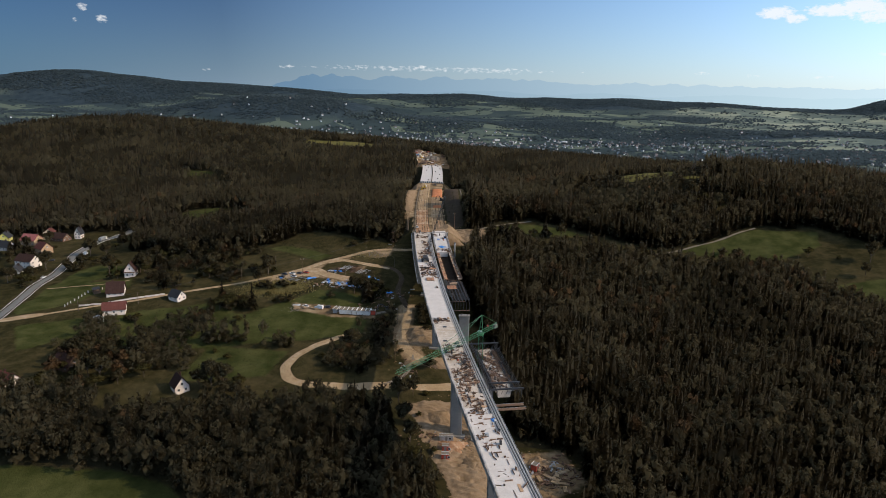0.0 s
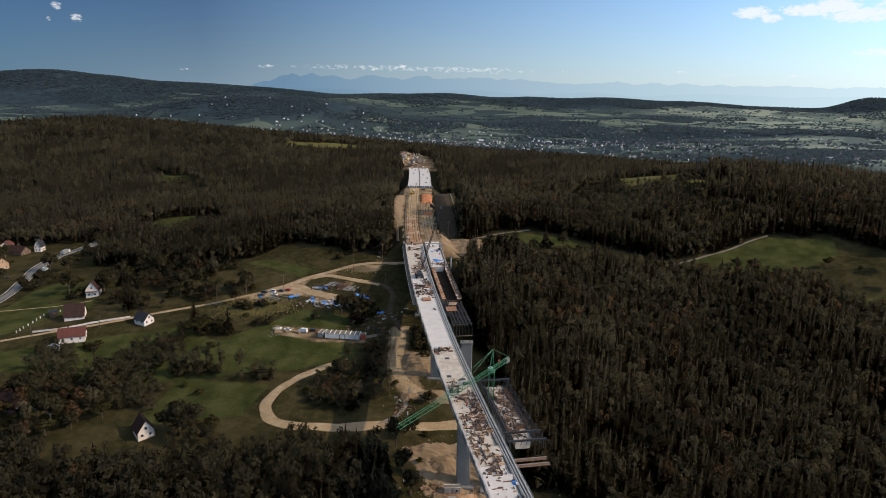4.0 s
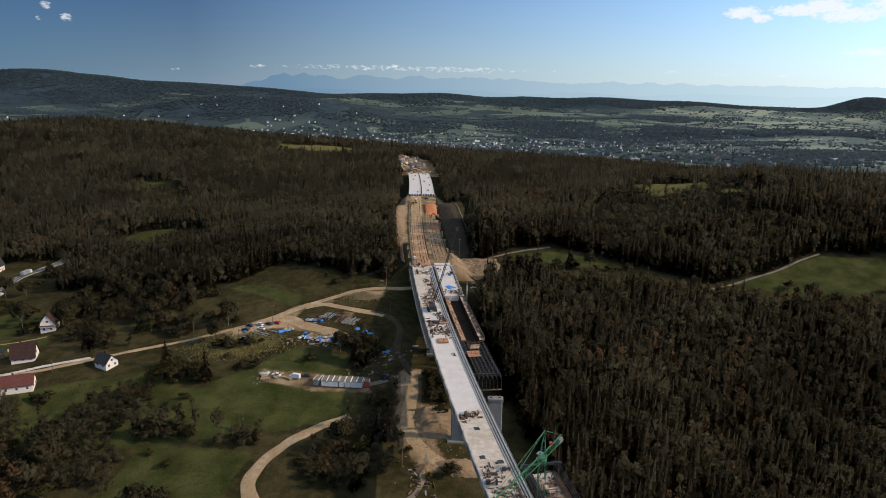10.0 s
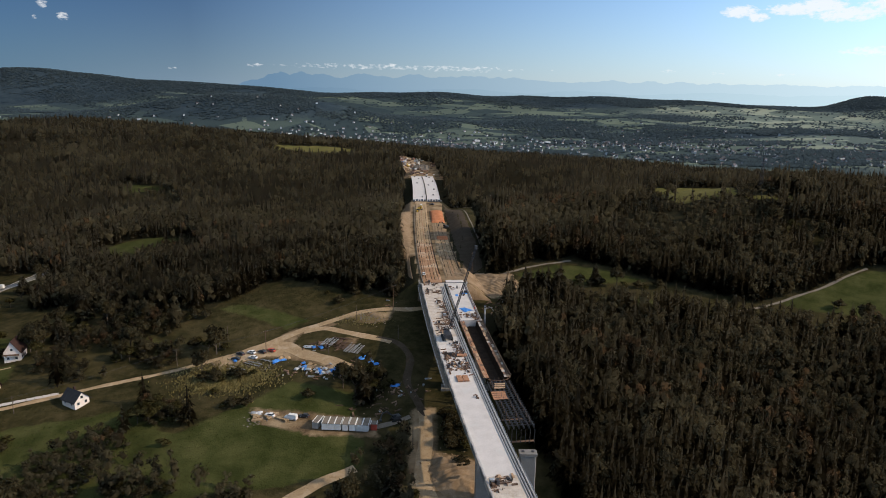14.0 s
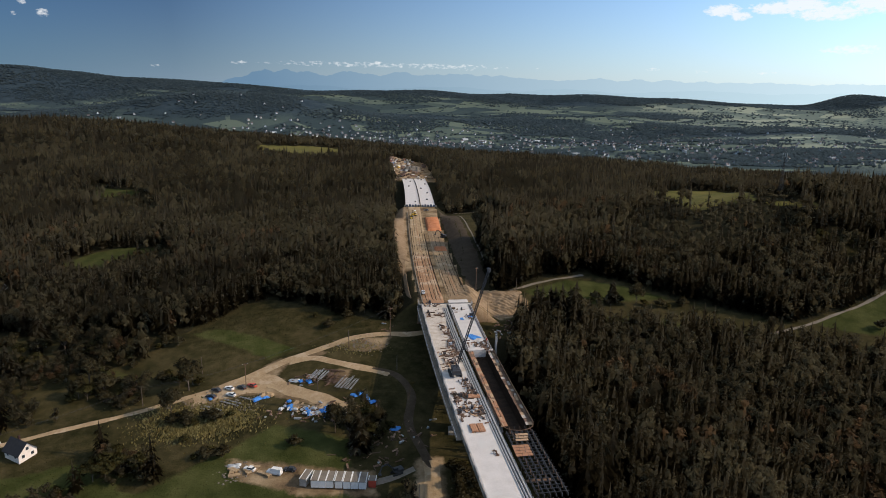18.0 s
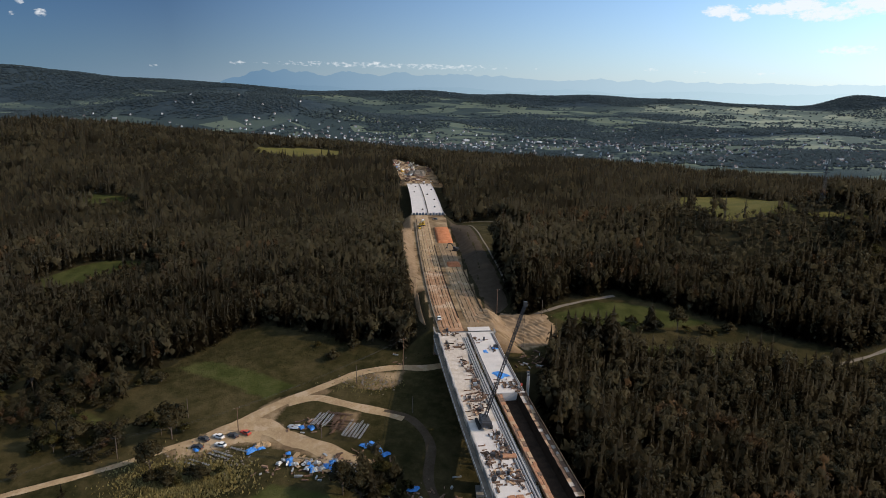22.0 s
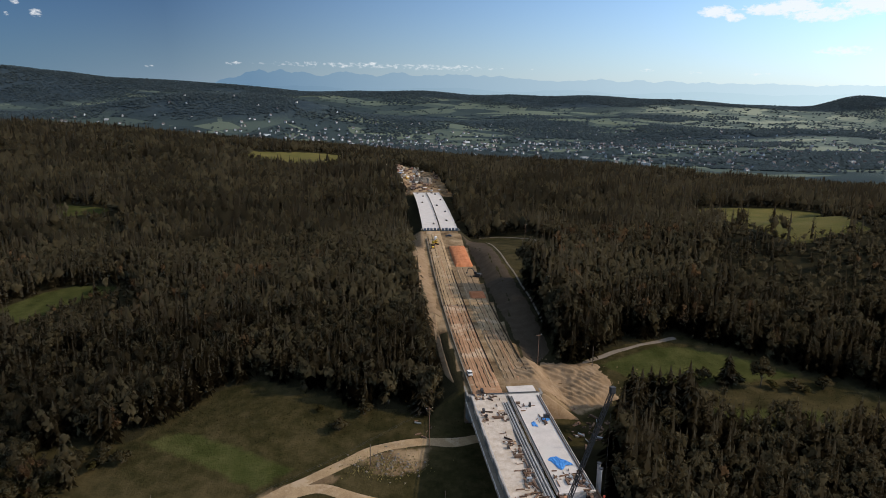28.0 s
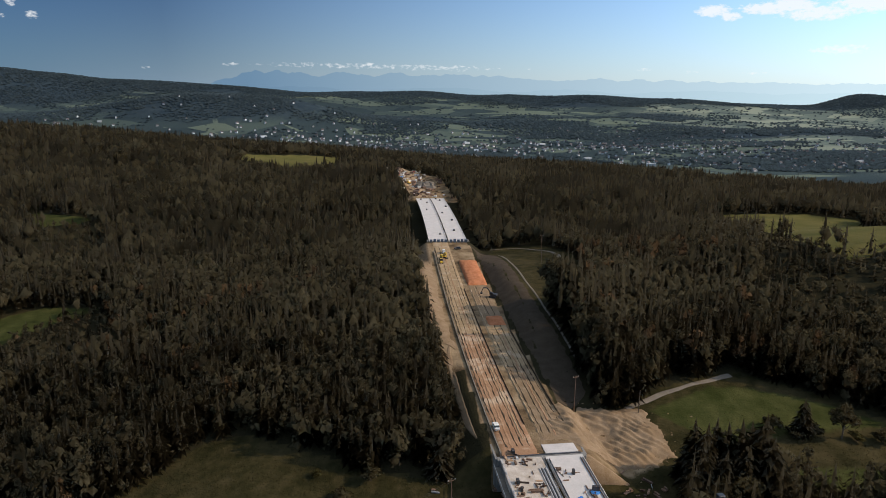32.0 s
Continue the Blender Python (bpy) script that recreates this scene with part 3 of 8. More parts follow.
def fill_mesh(me, co, polys):
    """Put vertices and equal-sided polygons into a mesh quickly."""
    co, polys = np.asarray(co, np.float32), np.asarray(polys, np.int32)
    n, k = polys.shape
    me.vertices.add(len(co))
    me.vertices.foreach_set("co", co.ravel())
    me.loops.add(n * k)
    me.loops.foreach_set("vertex_index", polys.ravel())
    me.polygons.add(n)
    me.polygons.foreach_set("loop_start", np.arange(0, n * k, k, dtype=np.int32))
    me.update(calc_edges=True)


def soil_corridor(x, y):
    d = x - axis(y)
    a = (d > np.where(y < 22, -13.5, -22)) & (y > -40) & (y < 228) & (d < 13)
    b = (np.abs(d) < 30) & (y > 404) & (y < 680)
    return (a | b).astype(np.float32)


# woods on the far hills: centre x, half width, centre y, half depth
FARWOODS = [
    (-2900, 1100, 4150, 330), (-2500, 600, 3650, 260), (-1000, 680, 2680, 300), (-1500, 900, 4150, 300), (100, 900, 4180, 230), (760, 620, 3950, 260), (2100, 1200, 4150, 280), (2850, 450, 4000, 330), (1620, 700, 2690, 150), (700, 500, 2560, 90),
    (300, 500, 2850, 110), (-1900, 500, 3080, 130), (-200, 330, 3250, 160), (1250, 300, 3420, 120), (-300, 300, 1650, 110), (1000, 500, 1720, 110), (600, 300, 2230, 50),
]
# open farmland between them
FARFIELDS = [
    (-2280, 150, 3350, 60), (-1750, 240, 3790, 70), (80, 170, 3250, 360), (1450, 560, 2420, 75), (980, 320, 3130, 100), (1850, 350, 3520, 150), (-600, 300, 2440, 80), (-450, 170, 3480, 110), (-1350, 420, 2360, 45),
    (-2300, 160, 2950, 60), (2300, 400, 3300, 150), (400, 300, 3500, 100), (1300, 300, 2080, 70), (500, 330, 1960, 80), (-600, 250, 2080, 90),
]
ground = build_ground()


# ---- building helpers ----
class Solid:
    """Vertices and faces of one part."""

    def __init__(self):
        self.v, self.f = [], []

    def add(self, verts, faces):
        b = len(self.v)
        self.v += [tuple(p) for p in verts]
        self.f += [tuple(b + i for i in q) for q in faces]
        return self

    def box(self, x0, x1, y0, y1, z0, z1, m=None, c=0.0):
        """A box; c chamfers its upright and top edges."""
        if c:
            ring = lambda i, z: [(x0 + i + c, y0 + i, z), (x1 - i - c, y0 + i, z), (x1 - i, y0 + i + c, z), (x1 - i, y1 - i - c, z),
                                 (x1 - i - c, y1 - i, z), (x0 + i + c, y1 - i, z), (x0 + i, y1 - i - c, z), (x0 + i, y0 + i + c, z)]
            p = ring(0, z0) + ring(0, z1 - c) + ring(c, z1)
            q = [tuple(range(7, -1, -1)), tuple(range(16, 24))]
            for k in (0, 8):
                q += [(k + i, k + (i + 1) % 8, k + 8 + (i + 1) % 8, k + 8 + i) for i in range(8)]
        else:
            p = [(x0, y0, z0), (x1, y0, z0), (x1, y1, z0), (x0, y1, z0), (x0, y0, z1), (x1, y0, z1), (x1, y1, z1), (x0, y1, z1)]
            q = [(3, 2, 1, 0), (4, 5, 6, 7), (0, 1, 5, 4), (1, 2, 6, 5), (2, 3, 7, 6), (3, 0, 4, 7)]
        if m is not None:
            p = [m @ Vector(a) for a in p]
        return self.add(p, q)

    def beam(self, a, b, w, h=None):
        """A straight bar from a to b."""
        a, b = Vector(a), Vector(b)
        d = b - a
        m = Matrix.Translation(a) @ d.to_track_quat("Z", "Y").to_matrix().to_4x4()
        h = h or w
        return self.box(-w / 2, w / 2, -h / 2, h / 2, 0, d.length, m)

    def tube(self, a, b, r, n=8, r2=None):
        a, b = Vector(a), Vector(b)
        d = b - a
        m = Matrix.Translation(a) @ d.to_track_quat("Z", "Y").to_matrix().to_4x4()
        r2 = r if r2 is None else r2
        p = [m @ Vector((r * math.cos(6.28319 * i / n), r * math.sin(6.28319 * i / n), 0)) for i in range(n)]
        p += [m @ Vector((r2 * math.cos(6.28319 * i / n), r2 * math.sin(6.28319 * i / n), d.length)) for i in range(n)]
        q = [(i, (i + 1) % n, n + (i + 1) % n, n + i) for i in range(n)]
        q += [tuple(range(n - 1, -1, -1)), tuple(range(n, 2 * n))]
        return self.add(p, q)

    def lattice(self, a, b, w, bays, chord, lace, top=False):
        """A truss from a to b: three chords (two below, one above) or four, with zigzag lacing."""
        a, b = Vector(a), Vector(b)
        d = (b - a).normalized()
        up = Vector((0, 0, 1)) if abs(d.z) < 0.8 else Vector((0, 1, 0))
        s = d.cross(up).normalized()
        u = s.cross(d)
        cs = [s * (w / 2) - u * (w / 2), s * (-w / 2) - u * (w / 2)] + ([s * (w / 2) + u * (w / 2), s * (-w / 2) + u * (w / 2)] if top else [u * (w / 2)])
        for o in cs:
            self.beam(a + o, b + o, chord)
        pts = [a + (b - a) * (i / bays) for i in range(bays + 1)]
        pairs = [(0, 1), (0, 2), (1, 3), (2, 3)] if top else [(0, 1), (0, 2), (1, 2)]
        for i in range(bays):
            for j, k in pairs:
                p, q = (j, k) if i % 2 else (k, j)
                self.beam(pts[i] + cs[p], pts[i + 1] + cs[q], lace)
        return self

    def sweep(self, section, ys, off=0.0):
        """Sweep a cross-section (distance from the road's axis, height over the carriageway) along the road."""
        n = len(section)
        p, q = [], []
        for y in ys:
            a, z = float(axis(y)), float(deck_z(y))
            sl = float(axis(y + 1) - axis(y - 1)) / 2
            k = 1 / math.sqrt(1 + sl * sl)
            p += [(a + (d + off) * k, y - (d + off) * sl * k, z + h) for d, h in section]
        for i in range(len(ys) - 1):
            b = n * i
            q += [(b + j, b + (j + 1) % n, b + n + (j + 1) % n, b + n + j) for j in range(n)]
        q += [tuple(range(n - 1, -1, -1)), tuple(range(len(p) - n, len(p)))]
        return self.add(p, q)


def thing(name, label, category, m=None, group="", kind=""):
    ob = new(name)
    ob.empty_display_size = 0.2
    if m is not None:
        ob.matrix_basis = m
    return tagged(ob, label, category, group, kind)


def part(name, solid, mat, parent, label="", shade=False):
    """One mesh under a thing or a part, in the thing's own coordinates."""
    me = bpy.data.meshes.new(name)
    me.from_pydata(solid.v, [], solid.f)
    me.materials.append(mat)
    bm = bmesh.new()
    bm.from_mesh(me)
    bmesh.ops.recalc_face_normals(bm, faces=bm.faces)
    bm.to_mesh(me)
    bm.free()
    if shade:
        me.polygons.foreach_set("use_smooth", [True] * len(me.polygons))
    ob = new(name, me)
    ob.parent = parent
    if label:
        tagged(ob, label)
    return ob


def ground_z(x, y):
    return float(land(np.array(float(x)), np.array(float(y))))


def on_road(d, y, lift=0.0):
    """A pose on the carriageway, d metres right of the axis, turned along the road."""
    sl = float(axis(y + 1) - axis(y - 1)) / 2
    k = 1 / math.sqrt(1 + sl * sl)
    return pose(float(axis(y)) + d * k, y - d * sl * k, float(deck_z(y)) + lift, 0, 0, math.degrees(math.atan(-sl)))


def steps(y0, y1, step=6.0):
    return list(np.linspace(y0, y1, max(2, int(round(abs(y1 - y0) / step)) + 1)))


def draped(name, line, width, mat, label, lift=0.06, edge=0.35, category="road"):
    """A track laid over the ground along a line in plan, with uneven edges."""
    pts = [Vector((x, y, 0)) for x, y in line]
    dense = []
    for i in range(len(pts) - 1):
        p0, p1, p2, p3 = pts[max(i - 1, 0)], pts[i], pts[i + 1], pts[min(i + 2, len(pts) - 1)]
        n = max(2, int((p2 - p1).length / 1.6))
        for k in range(n):
            t = k / n
            dense.append(0.5 * ((2 * p1) + (p2 - p0) * t + (2 * p0 - 5 * p1 + 4 * p2 - p3) * t * t + (3 * p1 - p0 - 3 * p2 + p3) * t**3))
    dense.append(pts[-1])
    r = random.Random(len(name) + int(abs(line[0][0])))
    wob = (r.uniform(0, 6), r.uniform(0, 6))
    cols = 5
    v, f = [], []
    for i, p in enumerate(dense):
        d = (dense[min(i + 1, len(dense) - 1)] - dense[max(i - 1, 0)]).normalized()
        s = Vector((d.y, -d.x, 0))
        k0, k1 = wob[0] + i * 0.33, wob[1] + i * 0.29
        w0 = width / 2 + edge * (0.6 * math.sin(k0) + 0.4 * math.sin(2.3 * k0))
        w1 = width / 2 + edge * (0.6 * math.sin(k1) + 0.4 * math.sin(2.7 * k1))
        for c in range(cols):
            q = p + s * (-w0 + (w0 + w1) * c / (cols - 1))
            hump = (-0.12, 0.0, 0.07, 0.0, -0.12)[c]
            v.append((q.x, q.y, hump))
    a = np.array(v)
    z = land(a[:, 0], a[:, 1])
    near = sheet_top(a[:, 0], a[:, 1])
    zz = np.maximum(z, near) + lift + a[:, 2]
    v = [(x, y, float(h)) for (x, y, _), h in zip(v, zz)]
    for i in range(len(dense) - 1):
        for c in range(cols - 1):
            b = i * cols + c
            f.append((b, b + 1, b + cols + 1, b + cols))
    ob = mesh_object(name, v, f, mat, True)
    return tagged(ob, label, category, kind="structure")


def sheet_top(x, y):
    """The height of the ground's facets, which the tracks must clear."""
    g = 4.0
    x0, y0 = np.floor((x + 400) / g) * g - 400, np.floor((y + 380) / g) * g - 380
    u, v = (x - x0) / g, (y - y0) / g
    a, b, c, d = land(x0, y0), land(x0 + g, y0), land(x0, y0 + g), land(x0 + g, y0 + g)
    return a * (1 - u) * (1 - v) + b * u * (1 - v) + c * (1 - u) * v + d * u * v


# ---- forest ----
rng = np.random.default_rng(7)


def vnoise(x, y, f, seed=0):
    """Smooth random field between 0 and 1, with patches about 1 / f metres across."""
    x, y = np.asarray(x, float) * f + 31.7 * seed, np.asarray(y, float) * f - 17.3 * seed
    i, j = np.floor(x), np.floor(y)
    u, v = x - i, y - j
    u, v = u * u * (3 - 2 * u), v * v * (3 - 2 * v)

    def corner(a, b):
        q = np.sin(a * 127.1 + b * 311.7 + seed * 74.7) * 43758.5453
        return q - np.floor(q)

    return (corner(i, j) * (1 - u) + corner(i + 1, j) * u) * (1 - v) + (corner(i, j + 1) * (1 - u) + corner(i + 1, j + 1) * u) * v


def fbm(x, y, f, seed=0, octaves=3):
    """Patches with ragged borders: several sizes of the smooth field on top of one another."""
    t, w = 0.0, 0.0
    for k in range(octaves):
        t = t + vnoise(x, y, f * 2.1**k, seed + k) * 0.55**k
        w += 0.55**k
    return t / w


def spruce_shape(tiers, sides, cards, r):
    """Unit spruce (height 1, radius about 0.2): stacked ragged skirts and loose drooping twigs. Vertices and triangles."""
    v, f = [], []
    for k in range(tiers):
        z0 = 0.08 + 0.80 * k / tiers
        z1 = z0 + 0.95 * (1.02 - z0) * (0.75 if k < tiers - 1 else 1.0)
        rad = 0.088 * (1.03 - z0) ** 0.75
        b = len(v)
        a0 = r.uniform(0, 6.3)
        for i in range(sides):
            a = a0 + 6.2832 * i / sides
            q = rad * (r.uniform(0.9, 1.3) if i % 2 else r.uniform(0.5, 0.8))
            v.append((q * math.cos(a), q * math.sin(a), z0 + r.uniform(-0.03, 0.03)))
        v.append((r.uniform(-0.01, 0.01), r.uniform(-0.01, 0.01), min(z1, 1.0)))
        for i in range(sides):
            f.append((b + i, b + (i + 1) % sides, b + sides))
    for _ in range(cards):
        z = 1 - r.uniform(0.05, 1.0) ** 0.7
        z = 0.08 + 0.88 * z
        rad = 0.20 * (1.04 - z) ** 0.75 * r.uniform(0.75, 1.25)
        a = r.uniform(0, 6.3)
        q = 0.047 * r.uniform(0.6, 1.4) * (1.25 - z)
        c = np.array((rad * math.cos(a), rad * math.sin(a), z))
        out = np.array((math.cos(a), math.sin(a), -0.7))
        side = np.array((-math.sin(a), math.cos(a), 0.0))
        b = len(v)
        v += [tuple(c - side * q - out * q), tuple(c + side * q - out * q), tuple(c + out * q * 1.5)]
        f.append((b, b + 1, b + 2))
    return np.array(v), np.array(f)


def leafy_shape(clumps, cards, r, squat=1.0, leaf=0.052):
    """Unit broad-leaved crown (height 1): an uneven core and many loose leaf clumps."""
    v, f = [], []
    gold = [(1, 0, 0), (0, 1, 0), (-1, 0, 0), (0, -1, 0), (0, 0, 1), (0, 0, -1)]
    tri = [(0, 1, 4), (1, 2, 4), (2, 3, 4), (3, 0, 4), (1, 0, 5), (2, 1, 5), (3, 2, 5), (0, 3, 5)]
    cores = []
    for k in range(clumps):
        # clumps climb the stem and shrink towards the top
        u = (k + r.uniform(0.2, 0.8)) / clumps
        a = 2.4 * k + r.uniform(-0.5, 0.5)
        q = (0.17 * (1 - u) + 0.02) * r.uniform(0.6, 1.2) if clumps > 1 else 0.0
        s = (0.235 - 0.125 * u) * r.uniform(0.85, 1.15) if clumps > 1 else 0.27
        c = np.array((q * math.cos(a), q * math.sin(a), 0.26 + 0.62 * u if clumps > 1 else 0.5))
        cores.append((c, s))
        b = len(v)
        for g in gold:
            v.append(tuple(c + np.array(g) * (s, s, s * (1.3 if clumps > 1 else 1.7)) * r.uniform(0.7, 1.0)))
        f += [(b + i, b + j, b + l) for i, j, l in tri]
    for _ in range(cards):
        c, s = cores[r.integers(len(cores))]
        d = r.normal(size=3)
        d /= np.linalg.norm(d)
        d[2] = abs(d[2]) * 0.9 if r.random() < 0.75 else d[2]
        p = c + d * s * (1, 1, 1.3) * r.uniform(0.6, 1.2)
        t1 = r.normal(size=3)
        t1 /= np.linalg.norm(t1)
        t2 = np.cross(d, t1)
        q = leaf * r.uniform(0.6, 1.5)
        b = len(v)
        v += [tuple(p - t1 * q), tuple(p + t1 * q), tuple(p + t2 * q * 1.6)]
        f.append((b, b + 1, b + 2))
    v = np.array(v)
    v[:, 2] = np.maximum(v[:, 2], 0.06) * squat
    return v, np.array(f)


def round_crown(clumps, cards, r, rad=0.3, leaf=0.055, low=0.2, core=1.0):
    """Unit broad-leaved crown (height 1): a dome of overlapping leaf clumps with a broken outline."""
    v, f = [], []
    gold = [(1, 0, 0), (0, 1, 0), (-1, 0, 0), (0, -1, 0), (0, 0, 1), (0, 0, -1)]
    tri = [(0, 1, 4), (1, 2, 4), (2, 3, 4), (3, 0, 4), (1, 0, 5), (2, 1, 5), (3, 2, 5), (0, 3, 5)]
    half = (1 - low) / 2
    cores = [(np.array((0.0, 0.0, low + half)), 0.62 * rad, 0.62 * half)]
    for k in range(clumps):
        a, e = 2.4 * k + r.uniform(-0.6, 0.6), r.uniform(-0.5, 1.0)
        c = math.sqrt(max(0.0, 1 - e * e))
        q = r.uniform(0.5, 0.72)
        cores.append((np.array((q * rad * c * math.cos(a), q * rad * c * math.sin(a), low + half + q * half * e)), rad * r.uniform(0.3, 0.48), half * r.uniform(0.25, 0.4)))
    for c, w, h in cores:
        b = len(v)
        for g in gold:
            v.append(tuple(c + np.array(g) * (w, w, h) * core * r.uniform(0.8, 1.05)))
        f += [(b + i, b + j, b + l) for i, j, l in tri]
    for _ in range(cards):
        c, w, h = cores[r.integers(len(cores))]
        d = r.normal(size=3)
        d /= np.linalg.norm(d)
        d[2] = abs(d[2]) if r.random() < 0.7 else d[2]
        p = c + d * (w, w, h) * r.uniform(0.7, 1.25)
        t1 = r.normal(size=3)
        t1 /= np.linalg.norm(t1)
        t2 = np.cross(d, t1)
        q = leaf * r.uniform(0.6, 1.5)
        b = len(v)
        v += [tuple(p - t1 * q), tuple(p + t1 * q), tuple(p + t2 * q * 1.6)]
        f.append((b, b + 1, b + 2))
    v = np.array(v)
    v[:, 2] = np.maximum(v[:, 2], 0.05)
    return v, np.array(f)


SPRUCE_NEAR = [spruce_shape(4, 5, 112, np.random.default_rng(i)) for i in range(6)]
SPRUCE_MID = [spruce_shape(3, 5, 30, np.random.default_rng(10 + i)) for i in range(5)]
SPRUCE_FAR = [spruce_shape(2, 4, 7, np.random.default_rng(20 + i)) for i in range(5)]
LEAFY_NEAR = [round_crown(3, 112, np.random.default_rng(30 + i), 0.27, 0.042, 0.2, 0.72) for i in range(6)]
LEAFY_MID = [round_crown(2, 18, np.random.default_rng(40 + i), 0.27, 0.07) for i in range(5)]
LEAFY_FAR = [leafy_shape(1, 8, np.random.default_rng(50 + i), leaf=0.09) for i in range(5)]


UNDERGROWTH = [round_crown(0, 20, np.random.default_rng(70 + i), 0.4, 0.075, 0.0, 0.8) for i in range(4)]


def plant(name, label, spots, shapes, mat, heights, widths, lighter=0.0, canopy=0.85):
    """One mesh of many trees. spots: x, y, z."""
    vs, fs, ns, tones, base = [], [], [], [], 0
    kinds = rng.integers(len(shapes), size=len(spots))
    for k, (v, f) in enumerate(shapes):
        sel = kinds == k
        n = int(sel.sum())
        if not n:
            continue
        p, h, w = spots[sel], heights[sel], widths[sel]
        a = rng.uniform(0, 6.283, n)
        ca, sa = np.cos(a) * w, np.sin(a) * w
        x = v[None, :, 0] * ca[:, None] - v[None, :, 1] * sa[:, None] + p[:, 0:1]
        y = v[None, :, 0] * sa[:, None] + v[None, :, 1] * ca[:, None] + p[:, 1:2]
        z = v[None, :, 2] * h[:, None] + p[:, 2:3]
        vs.append(np.stack([x, y, z], -1).reshape(-1, 3))
        # soft shading: the whole crown turns its surface outwards and up
        o = np.stack([v[:, 0], v[:, 1], (v[:, 2] - 0.42) * 0.5 + 0.06], -1)
        o = o / np.maximum(np.linalg.norm(o, axis=1, keepdims=True), 1e-6)
        o[:, 2] += canopy
        o += np.repeat(np.random.default_rng(k).normal(size=(len(v) // 3 + 1, 3)), 3, 0)[:len(v)] * 0.13
        o = o / np.linalg.norm(o, axis=1, keepdims=True)
        c1, s1 = np.cos(a)[:, None], np.sin(a)[:, None]
        ns.append(np.stack([o[None, :, 0] * c1 - o[None, :, 1] * s1, o[None, :, 0] * s1 + o[None, :, 1] * c1, np.broadcast_to(o[None, :, 2], (n, len(v)))], -1).reshape(-1, 3))
        stand = fbm(p[:, 0], p[:, 1], 0.022, 3) * 1.1 - 0.55
        tones.append(np.repeat(rng.normal(size=n).clip(-1.6, 2.4) * 0.19 + lighter + stand, len(v)))
        fs.append((f[None] + (np.arange(n) * len(v))[:, None, None]).reshape(-1, 3) + base)
        base += n * len(v)
    me = bpy.data.meshes.new(name)
    fill_mesh(me, np.concatenate(vs), np.concatenate(fs))
    me.materials.append(mat)
    me.polygons.foreach_set("use_smooth", np.ones(len(me.polygons), bool))
    me.attributes.new("custom_normal", "FLOAT_VECTOR", "POINT").data.foreach_set("vector", np.concatenate(ns).astype(np.float32).ravel())
    me.attributes.new("tone", "FLOAT", "POINT").data.foreach_set("value", np.concatenate(tones).astype(np.float32))
    me.update()
    return tagged(new(name, me), label, "forest", kind="stuff")


def scatter(x0, x1, y0, y1, step):
    """Jittered places on a square mesh."""
    gx, gy = np.meshgrid(np.arange(x0, x1, step), np.arange(y0, y1, step))
    n = gx.size
    return gx.ravel() + rng.uniform(-0.45, 0.45, n) * step, gy.ravel() + rng.uniform(-0.45, 0.45, n) * step


def wooded(x, y):
    """Where the forest stands: outside open land, the road's corridor and the viaduct's strip."""
    d = x - axis(y)
    xx, yy = x + 3 * wave(x, y, 0.2), y + 3 * wave(y, x, 0.23, 1.0)
    ok = ~open_land(xx, yy)
    thin = fbm(x, y, 0.07, 12) > 0.5
    for k, poly in enumerate(COPSES):
        ok |= inside(poly, xx, yy) & (thin | (k not in (0, 1, 6)))
    right = np.select([y < -205, y < -180, y < -38, y < 25, y < 140, y < 229], [17, 24, 18, 30, 33, 56], 24)
    right = np.where((y > -92) & (y < -38), 20 + (y + 92) * 0.3, right)
    left = np.where(y < -38, 22, 23)
    ok &= ~((d > -left) & (d < right) & (y < 660))
    ok &= np.abs(x + 35) < (y + 560) * 0.80 + 30
    return ok


# young plantings below the clearings
YOUNG = [
    [(60, 70), (114, 168), (116, 95), (162, 98), (195, 190), (225, 180), (160, 30), (100, 20)],
    [(-306, 88), (-288, 126), (-262, 140), (-225, 70), (-262, 36)],
    [(-400, 324), (-370, 335), (-345, 320), (-310, 240), (-370, 240)],
    [(-330, 690), (-250, 615), (-190, 720), (-150, 640), (-230, 520), (-320, 580)],
]


